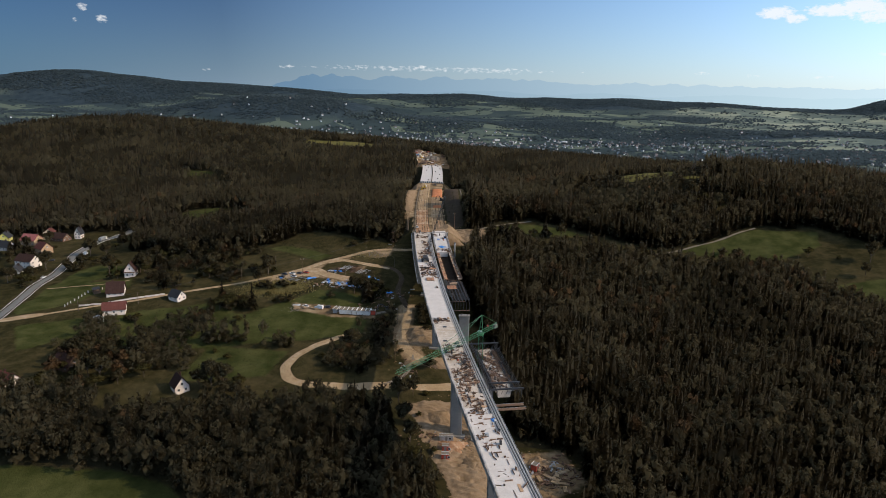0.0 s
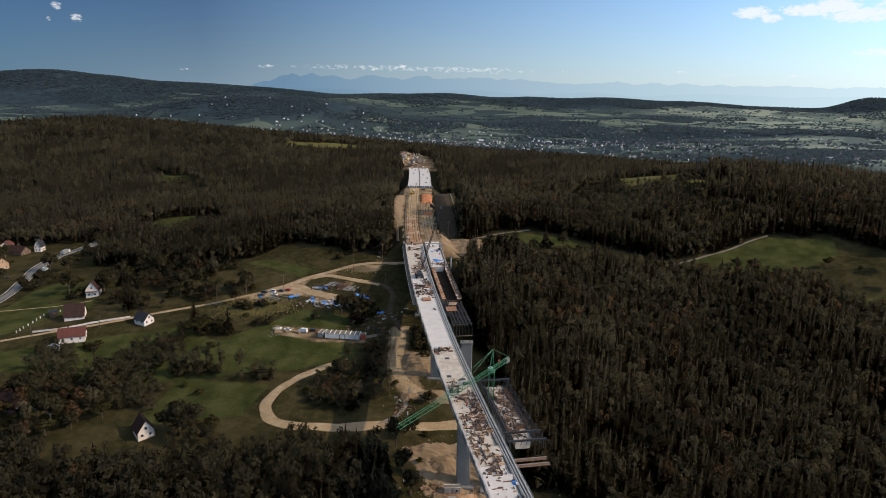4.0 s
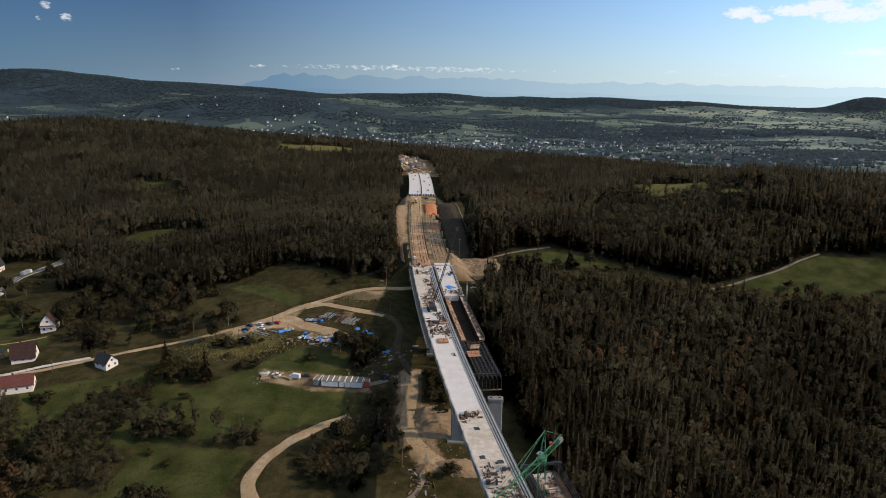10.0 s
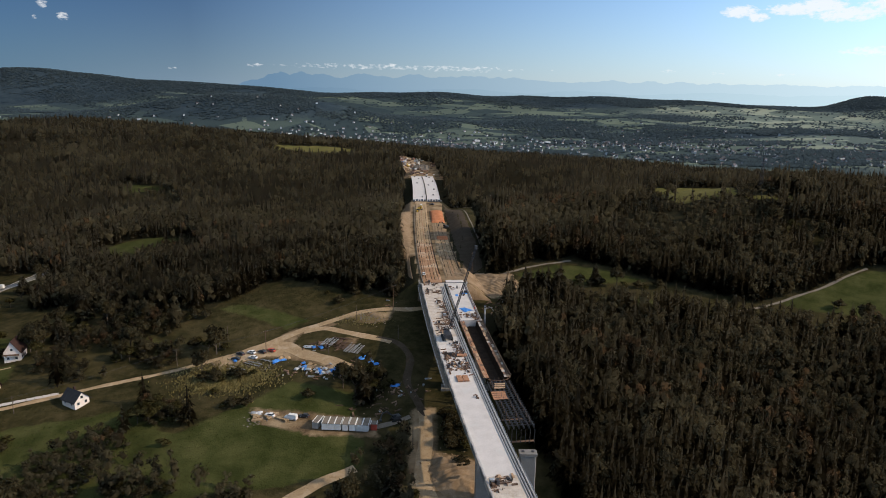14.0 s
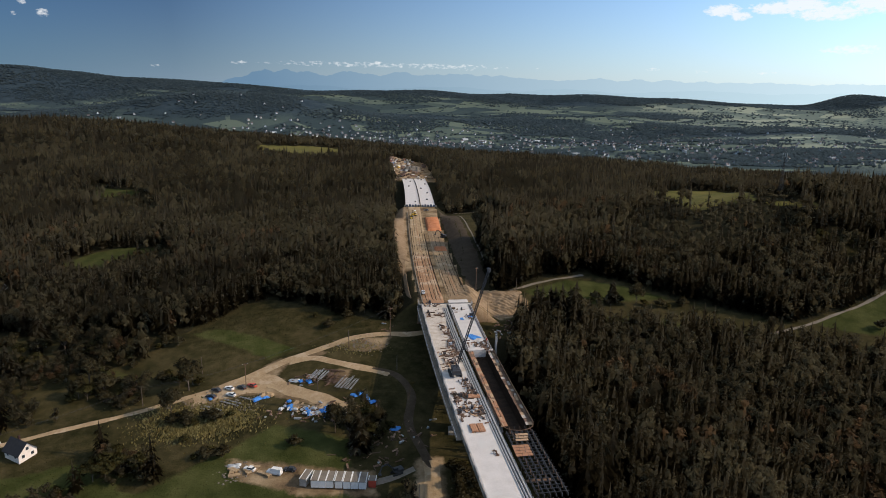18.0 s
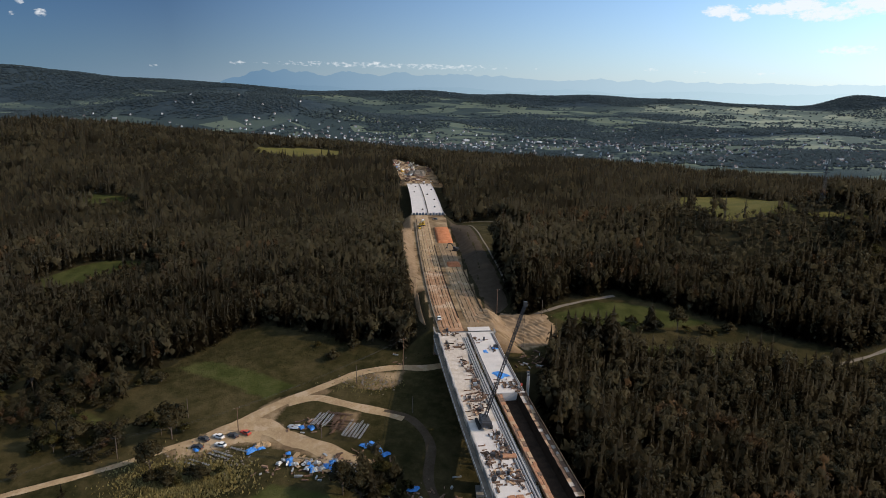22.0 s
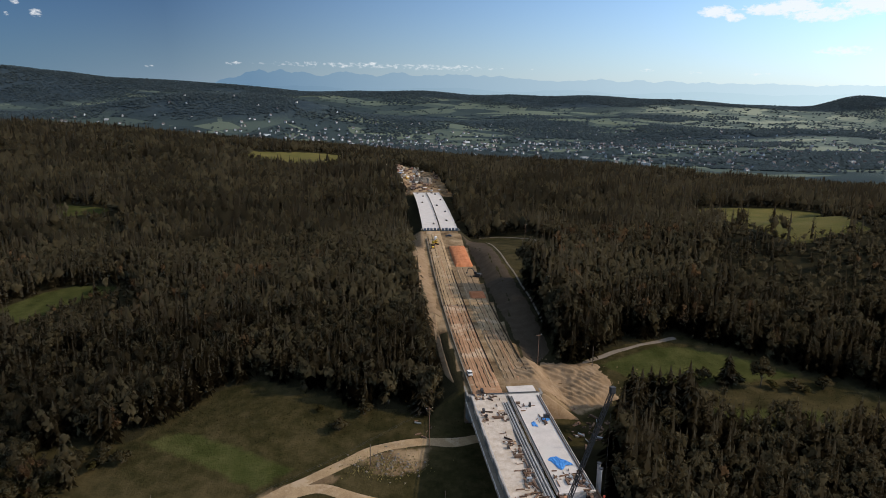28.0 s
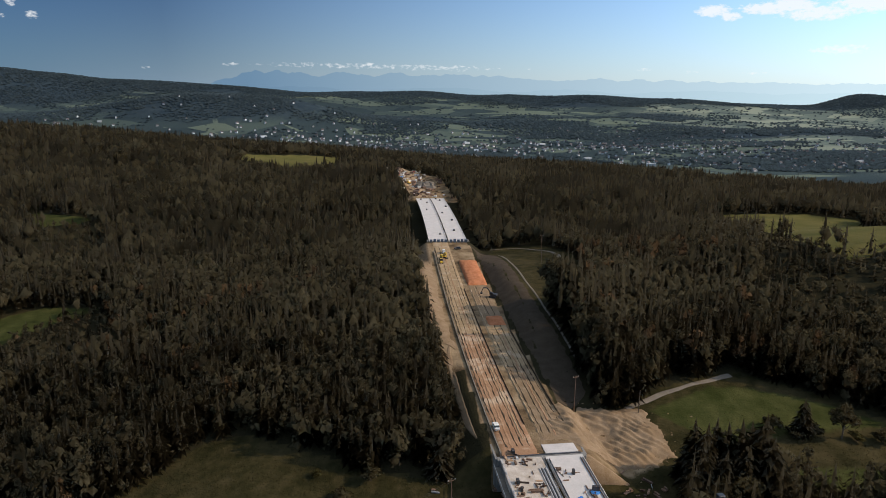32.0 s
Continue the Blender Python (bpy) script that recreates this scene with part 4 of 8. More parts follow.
def build_forest():
    # stretches of the plan: x0, x1, y0, y1, spacing, level of detail
    stretches = [(-430, 420, -440, -335, 5.4, 1), (-430, 400, -335, 40, 3.8, 0), (-560, 560, 40, 220, 4.3, 1), (-1000, 1000, 220, 520, 6.0, 2), (-1600, 1500, 520, 1350, 9.4, 2)]
    for k, (x0, x1, y0, y1, step, level) in enumerate(stretches):
        x, y = scatter(x0, x1, y0, y1, step)
        if k == 1:
            # a close front row along the cutting
            ye = rng.uniform(-5, 175, 230)
            x, y = np.concatenate([x, axis(ye) + rng.uniform(33, 43, 230)]), np.concatenate([y, ye])
        ok = wooded(x, y)
        if y1 > 1000:
            ok &= rng.random(len(x)) < 1 - smooth(1150, 1350, y + 0.25 * x)
        # small gaps where the stand is thin
        ok &= (fbm(x, y, 0.06, 8) > 0.27) | (level == 2)
        x, y = x[ok], y[ok]
        z = land(x, y) - 0.3
        # spruce in stands on the slopes and hilltops, leafy trees in the valley
        share = np.where((x < -60) & (y < -20), 0.25, 0.5) + 0.9 * (fbm(x, y, 0.014, 5) - 0.5) + 0.12 * (x > -20)
        spruce = rng.random(len(x)) < share
        grow = 0.68 + 0.6 * fbm(x, y, 0.025, 6)
        edge = x - axis(y)
        grow = np.where((edge > 29) & (edge < 48) & (y > 10) & (y < 190), 1.5, grow)
        grow = np.where((edge > 15) & (edge < 36) & (y > -165) & (y < -55), 1.55, grow)
        for poly in YOUNG:
            grow = np.where(inside(poly, x, y), 0.42, grow)
        for poly in COPSES:
            grow = np.where(inside(poly, x, y), 0.5, grow)
            spruce &= ~inside(poly, x, y)
        turning = ~spruce & (rng.random(len(x)) < 0.3 * smooth(0.55, 0.7, fbm(x, y, 0.02, 9))) & (y < 200)
        for sel, kind in ((spruce, 0), (~spruce & ~turning, 1), (turning, 2)):
            p = np.stack([x[sel], y[sel], z[sel]], -1)
            n = len(p)
            h = (rng.uniform(14, 20, n) if kind == 0 else rng.uniform(12.5, 17, n)) * grow[sel]
            if not n:
                continue
            w = (3.0 + 0.62 * h) * rng.uniform(0.8, 1.2, n) * (1.12 if kind == 0 else 1.0) * (1.0, 1.1, 1.35)[level] * (1.35 if step > 8 else 1.0)
            shapes = ((SPRUCE_NEAR, LEAFY_NEAR, LEAFY_NEAR), (SPRUCE_MID, LEAFY_MID, LEAFY_MID), (SPRUCE_FAR, LEAFY_FAR, LEAFY_FAR))[level][kind]
            name = ("spruce_forest", "broadleaf_forest", "turning_trees")[kind]
            label = ("dense dark green spruce forest on the slopes", "mixed dark broad-leaved trees in the forest", "forest trees with reddish brown turning leaves")[kind]
            plant(name, label, p, shapes, (M_SPRUCE, M_LEAF, M_AUTUMN)[kind], h, w, (0.05, 0.17, -0.12)[level], 1.5)
        if k != 1:
            continue
        # young growth fills the gaps between the stems
        n = len(x)
        off = rng.uniform(-0.5, 0.5, (2, n)) * step
        p = np.stack([x + off[0], y + off[1], z - 0.5], -1)
        plant("undergrowth", "dense young growth below the forest trees", p, UNDERGROWTH, M_LEAF, np.minimum(grow, 1.1) * rng.uniform(7, 10.5, n), step * rng.uniform(1.7, 2.3, n), 0.0, 1.5)


build_forest()


# ---- roads and tracks ----
draped("road_village", [(-318, -170), (-300, -165), (-286, -161), (-274, -152), (-253, -141), (-215, -121), (-186, -109), (-164, -97), (-145, -89), (-137, -83)], 3.4, M_GRAVEL, "pale narrow village road between the houses and meadows")
draped("road_site", [(-150, -91), (-139, -81.5), (-130, -74.5), (-120, -68), (-108, -60), (-98, -54), (-84, -51), (-72, -51), (-60, -47)], 5.4, M_GRAVEL, "pale gravel site road climbing to the embankment")
draped("road_junction", [(-141, -86), (-134, -84.5), (-128, -87), (-119, -94), (-108, -100), (-97, -106), (-90, -110)], 8.0, M_GRAVEL, "wide pale gravel spur into the storage yard", 0.075, 0.9)
draped("yard_pad", [(-159, -98), (-150, -95), (-141, -92.5), (-131, -92)], 9.5, M_GRAVEL, "wide beaten pad of pale gravel in the yard", 0.05, 1.2)
UPPER = [(-304, -185), (-307, -157), (-313, -130), (-319, -107), (-322, -81), (-335, -42), (-343, -18), (-346, 1), (-347, 26), (-344, 44), (-341, 61), (-346, 80)]
draped("road_upper", UPPER, 6.4, M_ASPHALT, "grey asphalt road through the village")
for k, name in ((-3.9, "kerb_west_village"), (3.9, "kerb_east_village")):
    draped(name, [(x + k, y) for x, y in UPPER], 0.45, M_CONCRETE, "pale concrete kerb of the village road", 0.16, 0.05)
draped("road_apron", [(-322, -172), (-308, -166), (-294, -161), (-280, -156)], 7.0, M_GRAVEL, "wide pale gravel apron at the road junction")
draped("path_meadow", [(-308, -110), (-279, -108), (-256, -100)], 1.4, M_GRAVEL, "narrow pale path across a meadow", edge=0.2)
draped("road_loop", [(-86, -172), (-96, -178), (-104, -186), (-113, -200), (-116.5, -212), (-112, -224), (-102, -231), (-88, -231), (-67, -228), (-50, -226), (-28, -222), (-14, -222)], 7.0, M_GRAVEL, "wide pale gravel haul road in a hairpin bend", edge=0.7)
draped("track_branch", [(-125, -73), (-115, -71), (-106, -74), (-97, -77), (-87, -80.5), (-80, -84)], 5.2, M_GRAVEL, "sandy track leading from the yard below the viaduct")
# this stretch's dark soil colour stands in for the viaduct's shade
draped("track_shaded", [(-88, -80), (-80, -83), (-74, -89), (-70, -99), (-71, -114), (-66, -128), (-62, -140)], 4.4, M_RUTSHADESOIL, "earth track under the viaduct with its shade painted dark")
draped("track_trench", [(-62.3, -136), (-61.5, -151), (-61.2, -162), (-62, -171), (-61.6, -179.5), (-59.8, -186), (-56, -193), (-50, -200), (-42, -206)], 7.4, M_GRAVEL, "sandy track between the tipped soil heaps")
draped("track_thin", [(-66, -227.5), (-62, -225), (-57, -218.5), (-53, -207), (-53, -196)], 2.6, M_TRACK, "narrow earth track beside the haul road", edge=0.5)
draped("track_container", [(-84, -147), (-76, -144), (-68, -140)], 3.6, M_TRACK, "short grey track to the site offices")
draped("track_meadow", [(-32, -9), (-25, -5), (-13, 1), (5, 9), (25, 16)], 2.6, M_TRACK, "pale farm track along the forest edge", edge=0.4)
draped("track_field", [(100, -46), (124, -38), (160, -24), (197, -7)], 2.0, M_TRACK, "pale two-wheel track up the meadow", edge=0.3)
draped("track_cutting", [(-43, 236), (-30, 238), (-18, 232), (-8, 215), (-4, 195), (-6, 178)], 3.2, M_TRACK, "pale haul track above the cutting", edge=0.5)


# ---- the viaduct ----
BOX = [(-6, 0), (6, 0), (6, -0.35), (3.2, -0.7), (2.7, -3.6), (-2.7, -3.6), (-3.2, -0.7), (-6, -0.35)]
WEST, EAST = -6.6, 6.1


def pier(parent, d, y, width=5.2, depth=2.6, cap=True, top=None):
    """A tall hollow-looking concrete pier with a recess on each face and a capping."""
    x = float(axis(y)) + d
    z1 = float(deck_z(y)) - 3.6 if top is None else top
    z0 = ground_z(x, y) - 1.5
    s = Solid()
    s.box(x - width / 2, x + width / 2, y - depth / 2, y + depth / 2, z0, z1 - 0.9, c=0.35)
    s.box(x - width / 2 - 0.25, x + width / 2 + 0.25, y - depth / 2 - 0.25, y + depth / 2 + 0.25, z1 - 0.9, z1, c=0.12)
    for i in range(int((z1 - z0) / 4.5)):
        z = z0 + 4.5 * (i + 1)
        s.box(x - width / 2 - 0.02, x + width / 2 + 0.02, y - depth / 2 - 0.02, y + depth / 2 + 0.02, z, z + 0.06)
    p = part("pier", s, M_PIER, parent, "tall grey concrete pier with pour joints")
    f = Solid().box(x - width / 2 - 1.4, x + width / 2 + 1.4, y - depth / 2 - 1.4, y + depth / 2 + 1.4, z0 - 1, z0 + 1.9, c=0.1)
    part("footing", f, M_PIER, p)
    for k in (-1.6, 1.6):
        part("bearing", Solid().box(x + k - 0.45, x + k + 0.45, y - 0.45, y + 0.45, z1, z1 + 0.22, c=0.05), M_DARKSTEEL, p)
    return p


def railing(parent, d, y0, y1, step=4.0):
    """A light site railing along a deck edge."""
    for y in np.arange(y0, y1, step):
        m = on_road(d, float(y))
        part("rail_post", Solid().box(-0.04, 0.04, -0.04, 0.04, 0, 1.15, m), M_GALV, parent)
    s = Solid()
    for h in (0.55, 1.1):
        s.sweep([(-0.03, h - 0.03), (0.03, h - 0.03), (0.03, h + 0.03), (-0.03, h + 0.03)], steps(y0, y1, 8), d)
    part("rail", s, M_GALV, parent)


def kerb(parent, d, y0, y1, w=0.3, h=0.22, mat=None):
    part("kerb", Solid().sweep([(-w / 2, 0.0), (w / 2, 0.0), (w / 2, h), (-w / 2, h)], steps(y0, y1, 8), d), mat or M_CONCRETE, parent)


def build_west_viaduct():
    v = thing("viaduct", "long concrete viaduct under construction on tall piers", "viaduct")
    cuts = [(-430, -352, M_WETCONC), (-352, -300, M_CONCRETE), (-300, -213, M_WETCONC), (-213, -137, M_CONCRETE), (-137, -112, M_CONCRETE), (-112, -38.4, M_WETCONC)]
    for y0, y1, mat in cuts:
        part("deck_segment", Solid().sweep(BOX, steps(y0, y1, 5), WEST), mat, v, "pale fresh concrete deck" if mat is M_CONCRETE else "dusty stained concrete deck")
    for y in (-396, -326, -257, -188, -119, -62):
        pier(v, WEST, y)
    kerb(v, -12.35, -430, -39, 0.4, 0.35, M_CONCRETE)
    for d, w, h, mat in ((-0.85, 0.4, 0.5, M_CONCRETE), (-1.3, 0.24, 0.1, M_DARKSTEEL), (-1.75, 0.26, 0.35, M_CONCRETE), (-2.2, 0.24, 0.1, M_DARKSTEEL), (-2.6, 0.16, 0.3, M_CONCRETE)):
        kerb(v, d, -430, -44, w, h, mat)
    for y0 in np.arange(-430, -40, 6.0):
        part("edge_panel", Solid().sweep([(-0.12, -1.5), (0.12, -1.5), (0.12, 0.3), (-0.12, 0.36)], steps(y0, min(y0 + 5.94, -39.2), 3), -12.72), M_PIER if int(y0) % 4 else M_WETCONC, v)
    railing(v, -12.5, -430, -40)
    for y0 in np.arange(-156, -43, 4.0):
        part("walkway_plank", Solid().sweep([(-0.95, -1.5), (0.95, -1.5), (0.95, -1.4), (-0.95, -1.4)], [float(y0), float(y0) + 3.94], -13.85), M_TRACK, v, "boarded service walkway hung below the deck edge")
        m = on_road(-14.75, float(y0))
        part("walkway_post", Solid().box(-0.05, 0.05, -0.05, 0.05, -1.5, -0.2, m), M_GALV, v)
    part("walkway_rail", Solid().sweep([(-0.04, -0.3), (0.04, -0.3), (0.04, -0.2), (-0.04, -0.2)], steps(-156, -40, 8), -14.75), M_GALV, v)
    railing(v, -0.7, -430, -40, 6.0)
    for y0 in np.arange(-426, -214, 7.0):
        part("slab_joint", Solid().box(-4.3, 4.3, -0.07, 0.07, 0.004, 0.02, on_road(-7.4, float(y0))), M_CONCRETE, v, "pale strip along a pour joint")
    # dark plates on the deck imitate the shade inside openings for later pours
    for y, d in ((-223.8, -7.5), (-240, -9.6), (-243, -4.6), (-262, -5.2), (-276, -7.4)):
        m = on_road(d, y)
        s = Solid().box(-0.9, 0.9, -1.3, 1.3, 0.004, 0.03, m)
        part("hatch", s, M_DARKSTEEL, v, "dark plate imitating a shaded open hatch in the deck")
    return v


def build_east_viaduct():
    v = thing("viaduct", "second viaduct with a short finished deck and open steel trough", "viaduct")
    part("deck_segment", Solid().sweep([(-5.5, 0), (5.5, 0), (5.5, -0.35), (3.1, -0.7), (2.6, -3.4), (-2.6, -3.4), (-3.1, -0.7), (-5.5, -0.35)], steps(-93.5, -38.4, 5), EAST), M_CONCRETE, v, "pale fresh concrete deck")
    for d, mat in ((0.75, M_PIER), (1.35, M_DARKSTEEL), (11.2, M_PIER), (10.5, M_STEEL)):
        kerb(v, d, -93, -40, 0.2, 0.3, mat)
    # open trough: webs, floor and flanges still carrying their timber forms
    part("trough_floor", Solid().sweep([(-2.4, -3.4), (2.4, -3.4), (2.4, -3.1), (-2.4, -3.1)], steps(-152, -93.5, 5), EAST), M_DARKTIMBER, v, "dark timber trough floor")
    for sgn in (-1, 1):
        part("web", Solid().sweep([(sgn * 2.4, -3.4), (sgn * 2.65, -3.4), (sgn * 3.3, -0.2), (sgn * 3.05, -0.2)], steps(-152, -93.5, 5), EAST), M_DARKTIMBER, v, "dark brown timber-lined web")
        rb = random.Random(17 + sgn)
        y = -152.0
        while y < -94.6:
            l = min(rb.choice((1.2, 1.8, 2.4, 3.0)), -94.2 - y)
            a, b = (3.05, 5.3) if sgn > 0 else (-5.3, -3.05)
            mid = rb.uniform(0.35, 0.65) * (b - a) + a
            for lo, hi in ((a, mid - 0.06), (mid + 0.06, b)):
                lift = rb.uniform(-0.06, 0.1)
                mat = rb.choice((M_TIMBER, M_PLY, M_TIMBER, M_SCRAP) if sgn < 0 else (M_WOODBROWN, M_WETCONC, M_SCRAP, M_PLY, M_WOODBROWN))
                part("formwork_board", Solid().sweep([(lo, -0.22 + lift), (hi, -0.16 + lift), (hi, -0.04 + lift), (lo, -0.1 + lift)], [y, y + l - 0.09], EAST + rb.uniform(-0.12, 0.12)), mat, v)
            y += l
        kerb(v, EAST + sgn * 5.35, -152, -94, 0.16, 0.9, M_STEEL)
    for i in range(12):
        a0, a1 = math.pi * i / 12, math.pi * (i + 1) / 12
        p0, p1 = on_road(EAST - 5.2 * math.cos(a0), -152 - 4 * math.sin(a0), 0.5), on_road(EAST - 5.2 * math.cos(a1), -152 - 4 * math.sin(a1), 0.5)
        part("guard_rail", Solid().beam(p0.translation, p1.translation, 0.16), M_WOODBROWN, v)
    # formwork table ahead of the trough
    for k in range(6):
        d = EAST - 4.2 + 1.7 * k
        part("form_girder", Solid().sweep([(-0.14, -1.5), (0.14, -1.5), (0.14, -0.6), (-0.14, -0.6)], steps(-187, -154, 8), d), M_DARKSTEEL, v)
    for y in np.arange(-186, -154, 1.6):
        m = on_road(EAST, float(y), -0.6)
        part("cross_beam", Solid().box(-4.9, 4.9, -0.07, 0.07, 0, 0.2, m), M_DARKSTEEL, v)
    for k in range(5):
        d = EAST - 3.4 + 1.7 * k
        for y in np.arange(-185, -156, 3.6):
            part("truss_brace", Solid().beam(tuple(on_road(d, float(y), -0.4).translation), tuple(on_road(d + 0.25, float(y) + 2.6, 0.5).translation), 0.1), M_DARKSTEEL if k % 2 else M_STEEL, v)
    for j in range(4):
        m = on_road(EAST - 2.4 + 0.05 * j, -168 + 1.55 * j, -0.36)
        part("plywood_sheet", Solid().box(-2.6, 2.6, -0.72, 0.72, 0, 0.06, m), M_TIMBER, v)
    for j in range(3):
        m = on_road(EAST - 0.8 + 0.4 * j, -160 + 1.5 * j, -0.36)
        part("plywood_sheet", Solid().box(-2.0, 2.0, -0.6, 0.6, 0, 0.06, m), M_PLY, v)
    for k in range(7):
        for y in (-186, -172):
            x = float(axis(y)) + EAST - 4.5 + 1.5 * k
            part("hanger", Solid().tube((x, y, float(deck_z(y)) - 6.5), (x, y, float(deck_z(y)) - 1.5), 0.12, 6), M_DARKSTEEL, v)
    for y in (-186, -172):
        m = on_road(EAST, y, -6.6)
        part("platform", Solid().box(-5, 5, -0.5, 0.5, 0, 0.14, m), M_WOODBROWN, v)
    pier(v, EAST + 1.3, -190, 5.4, 2.6, top=-1.4)
    for y in (-119, -62, -258):
        pier(v, EAST, y, top=float(deck_z(y)) - 3.4 if y > -200 else float(deck_z(y)) - 4.2)
    # second pour near the crane, in a cage of scaffolding
    part("deck_segment", Solid().sweep([(-4.6, -0.5), (4.6, -0.5), (4.6, -0.9), (2.7, -1.2), (2.4, -3.6), (-2.4, -3.6), (-2.7, -1.2), (-4.6, -0.9)], steps(-287, -250, 5), EAST), M_WETCONC, v, "half-poured deck with stacked reinforcement")
    for sgn in (-1, 1):
        for y in np.arange(-290, -246, 3.0):
            m = on_road(EAST + sgn * 5.2, float(y), -0.4)
            part("scaffold_post", Solid().box(-0.07, 0.07, -0.07, 0.07, -1.2, 2.6, m), M_DARKSTEEL, v)
        for h in (-0.3, 0.9, 2.1):
            part("scaffold_rail", Solid().sweep([(-0.06, h), (0.06, h), (0.06, h + 0.12), (-0.06, h + 0.12)], steps(-290, -246, 6), EAST + sgn * 5.2), M_DARKSTEEL, v)
        part("side_form", Solid().sweep([(-0.5, -0.5), (0.5, -0.5), (0.5, -0.42), (-0.5, -0.42)], steps(-288, -250, 6), EAST + sgn * 4.4), M_DARKTIMBER, v)
    for k, (d, y, w, l) in enumerate(((-2.6, -256, 1.0, 3.4), (-0.6, -261, 1.8, 1.6), (1.8, -268, 0.9, 4.6), (3.2, -258, 0.6, 5.0), (-1.4, -274, 1.6, 1.4), (1.2, -279, 2.2, 1.2), (-3.0, -282, 0.8, 2.6))):
        s = Solid()
        for j in range(7):
            u = -w + 2 * w * j / 6
            for z in (0.1, 0.7):
                s.beam(tuple(on_road(EAST + d + u, y - l, -0.45 + z).translation), tuple(on_road(EAST + d + u, y + l, -0.45 + z).translation), 0.07)
        for j in range(9):
            u = -l + 2 * l * j / 8
            for z in (0.14, 0.74):
                s.beam(tuple(on_road(EAST + d - w, y + u, -0.45 + z).translation), tuple(on_road(EAST + d + w, y + u, -0.45 + z).translation), 0.06)
        part("rebar_cage", s, M_STEEL, v, "rusty reinforcement cage")
    for d in (-3.9, -3.3, 3.3, 3.9):
        part("side_beam", Solid().sweep([(-0.1, -0.5), (0.1, -0.5), (0.1, 0.1), (-0.1, 0.1)], steps(-288, -250, 6), EAST + d), M_DARKSTEEL, v)
    for y in (-249, -252.5, -287, -290):
        for k in range(-3, 4):
            part("frame_strut", Solid().beam(tuple(on_road(EAST + 1.9 * k, y, -0.5).translation), tuple(on_road(EAST + 1.9 * k + 0.8, y, 1.7).translation), 0.14), M_DARKSTEEL, v)
    for y in (-291, -286, -249):
        m = on_road(EAST, float(y), 0.2)
        part("portal_beam", Solid().box(-6.4, 6.4, -0.25, 0.25, 1.4, 2.0, m), M_DARKSTEEL, v)
        for k in (-5.6, 5.6):
            part("portal_post", Solid().box(k - 0.15, k + 0.15, -0.15, 0.15, -1.6, 1.4, m), M_DARKSTEEL, v)
    for y in (-294, -297):
        m = on_road(EAST, float(y), -3.0)
        part("platform", Solid().box(-5.6, 5.6, -1.0, 1.0, 0, 0.12, m), M_WOODBROWN, v)
        part("platform_rail", Solid().box(-5.6, 5.6, -1.0, -0.92, 1.0, 1.1, m), M_GALV, v)
    return v


def build_far_bridge():
    """The short finished twin bridge at the end of the embankment."""
    v = thing("road_bridge", "finished white concrete twin bridge across a wooded dip", "bridge")
    for d in (-6.9, 6.7):
        part("deck", Solid().sweep([(-6.3, 0), (6.3, 0), (6.3, -0.4), (4.6, -0.6), (4.4, -2.0), (-4.4, -2.0), (-4.6, -0.6), (-6.3, -0.4)], steps(229, 404, 8), d), M_CONCRETE, v, "bright white concrete deck")
        kerb(v, d - 6.1, 229, 404, 0.4, 0.3)
        kerb(v, d + 6.1, 229, 404, 0.4, 0.3)
        for y in (262, 300, 338, 372):
            x = float(axis(y)) + d
            s = Solid()
            for k in (-3, 3):
                s.tube((x + k, y, ground_z(x + k, y) - 1), (x + k, y, float(deck_z(y)) - 2.0), 0.7, 10)
            part("pier", s, M_PIER, v)
        for k in range(5):
            m = on_road(d - 5 + 2.5 * k, 226.4, -0.2)
            part("buttress", Solid().box(-0.9, 0.9, -0.9, 0.5, -0.2, 1.9 + 0.3 * (k % 2), m, c=0.05), M_BLUESTEEL, v, "dark blue steel end formwork")
    return v


def build_abutments():
    for name, y, d0, d1, label in (("abutment", -38, -13.4, 12.6, "grey concrete abutment under the viaduct's end"), ("abutment", 228.4, -14, 14, "grey concrete abutment of the twin bridge")):
        a = thing(name, label, "abutment")
        zs = [ground_z(float(axis(y)) + d, y - 6) for d in (d0, 0, d1)]
        s = Solid()
        m = on_road(0, y)
        s.box(d0, d1, -1.2 if y < 0 else 0.2, 0.9, min(min(zs) - float(deck_z(y)) - 2, -8), -0.05 if y < 0 else -0.3, m, c=0.1)
        part("wall", s, M_PIER, a)
        w = Solid()
        w.box(d0 - 0.5, d0 + 0.2, 0, 34 if y < 0 else 6, -9, -0.1, m, c=0.08)
        part("wing_wall", w, M_PIER, a, "long grey retaining wall beside the embankment")
        w = Solid().box(d1 - 0.2, d1 + 0.5, 0, 7, -9, -0.1, m, c=0.08)
        part("wing_wall", w, M_PIER, a)
        if y < 0:
            part("approach_slab", Solid().box(1.2, 11.0, 1.2, 6.0, -0.2, 0.08, m, c=0.04), M_CONCRETE, a, "pale concrete approach slab")
            part("joint", Solid().box(-12.4, 11.6, 0.4, 1.0, -0.05, 0.05, m), M_DARKSTEEL, a)


build_west_viaduct()
build_east_viaduct()
build_far_bridge()
build_abutments()


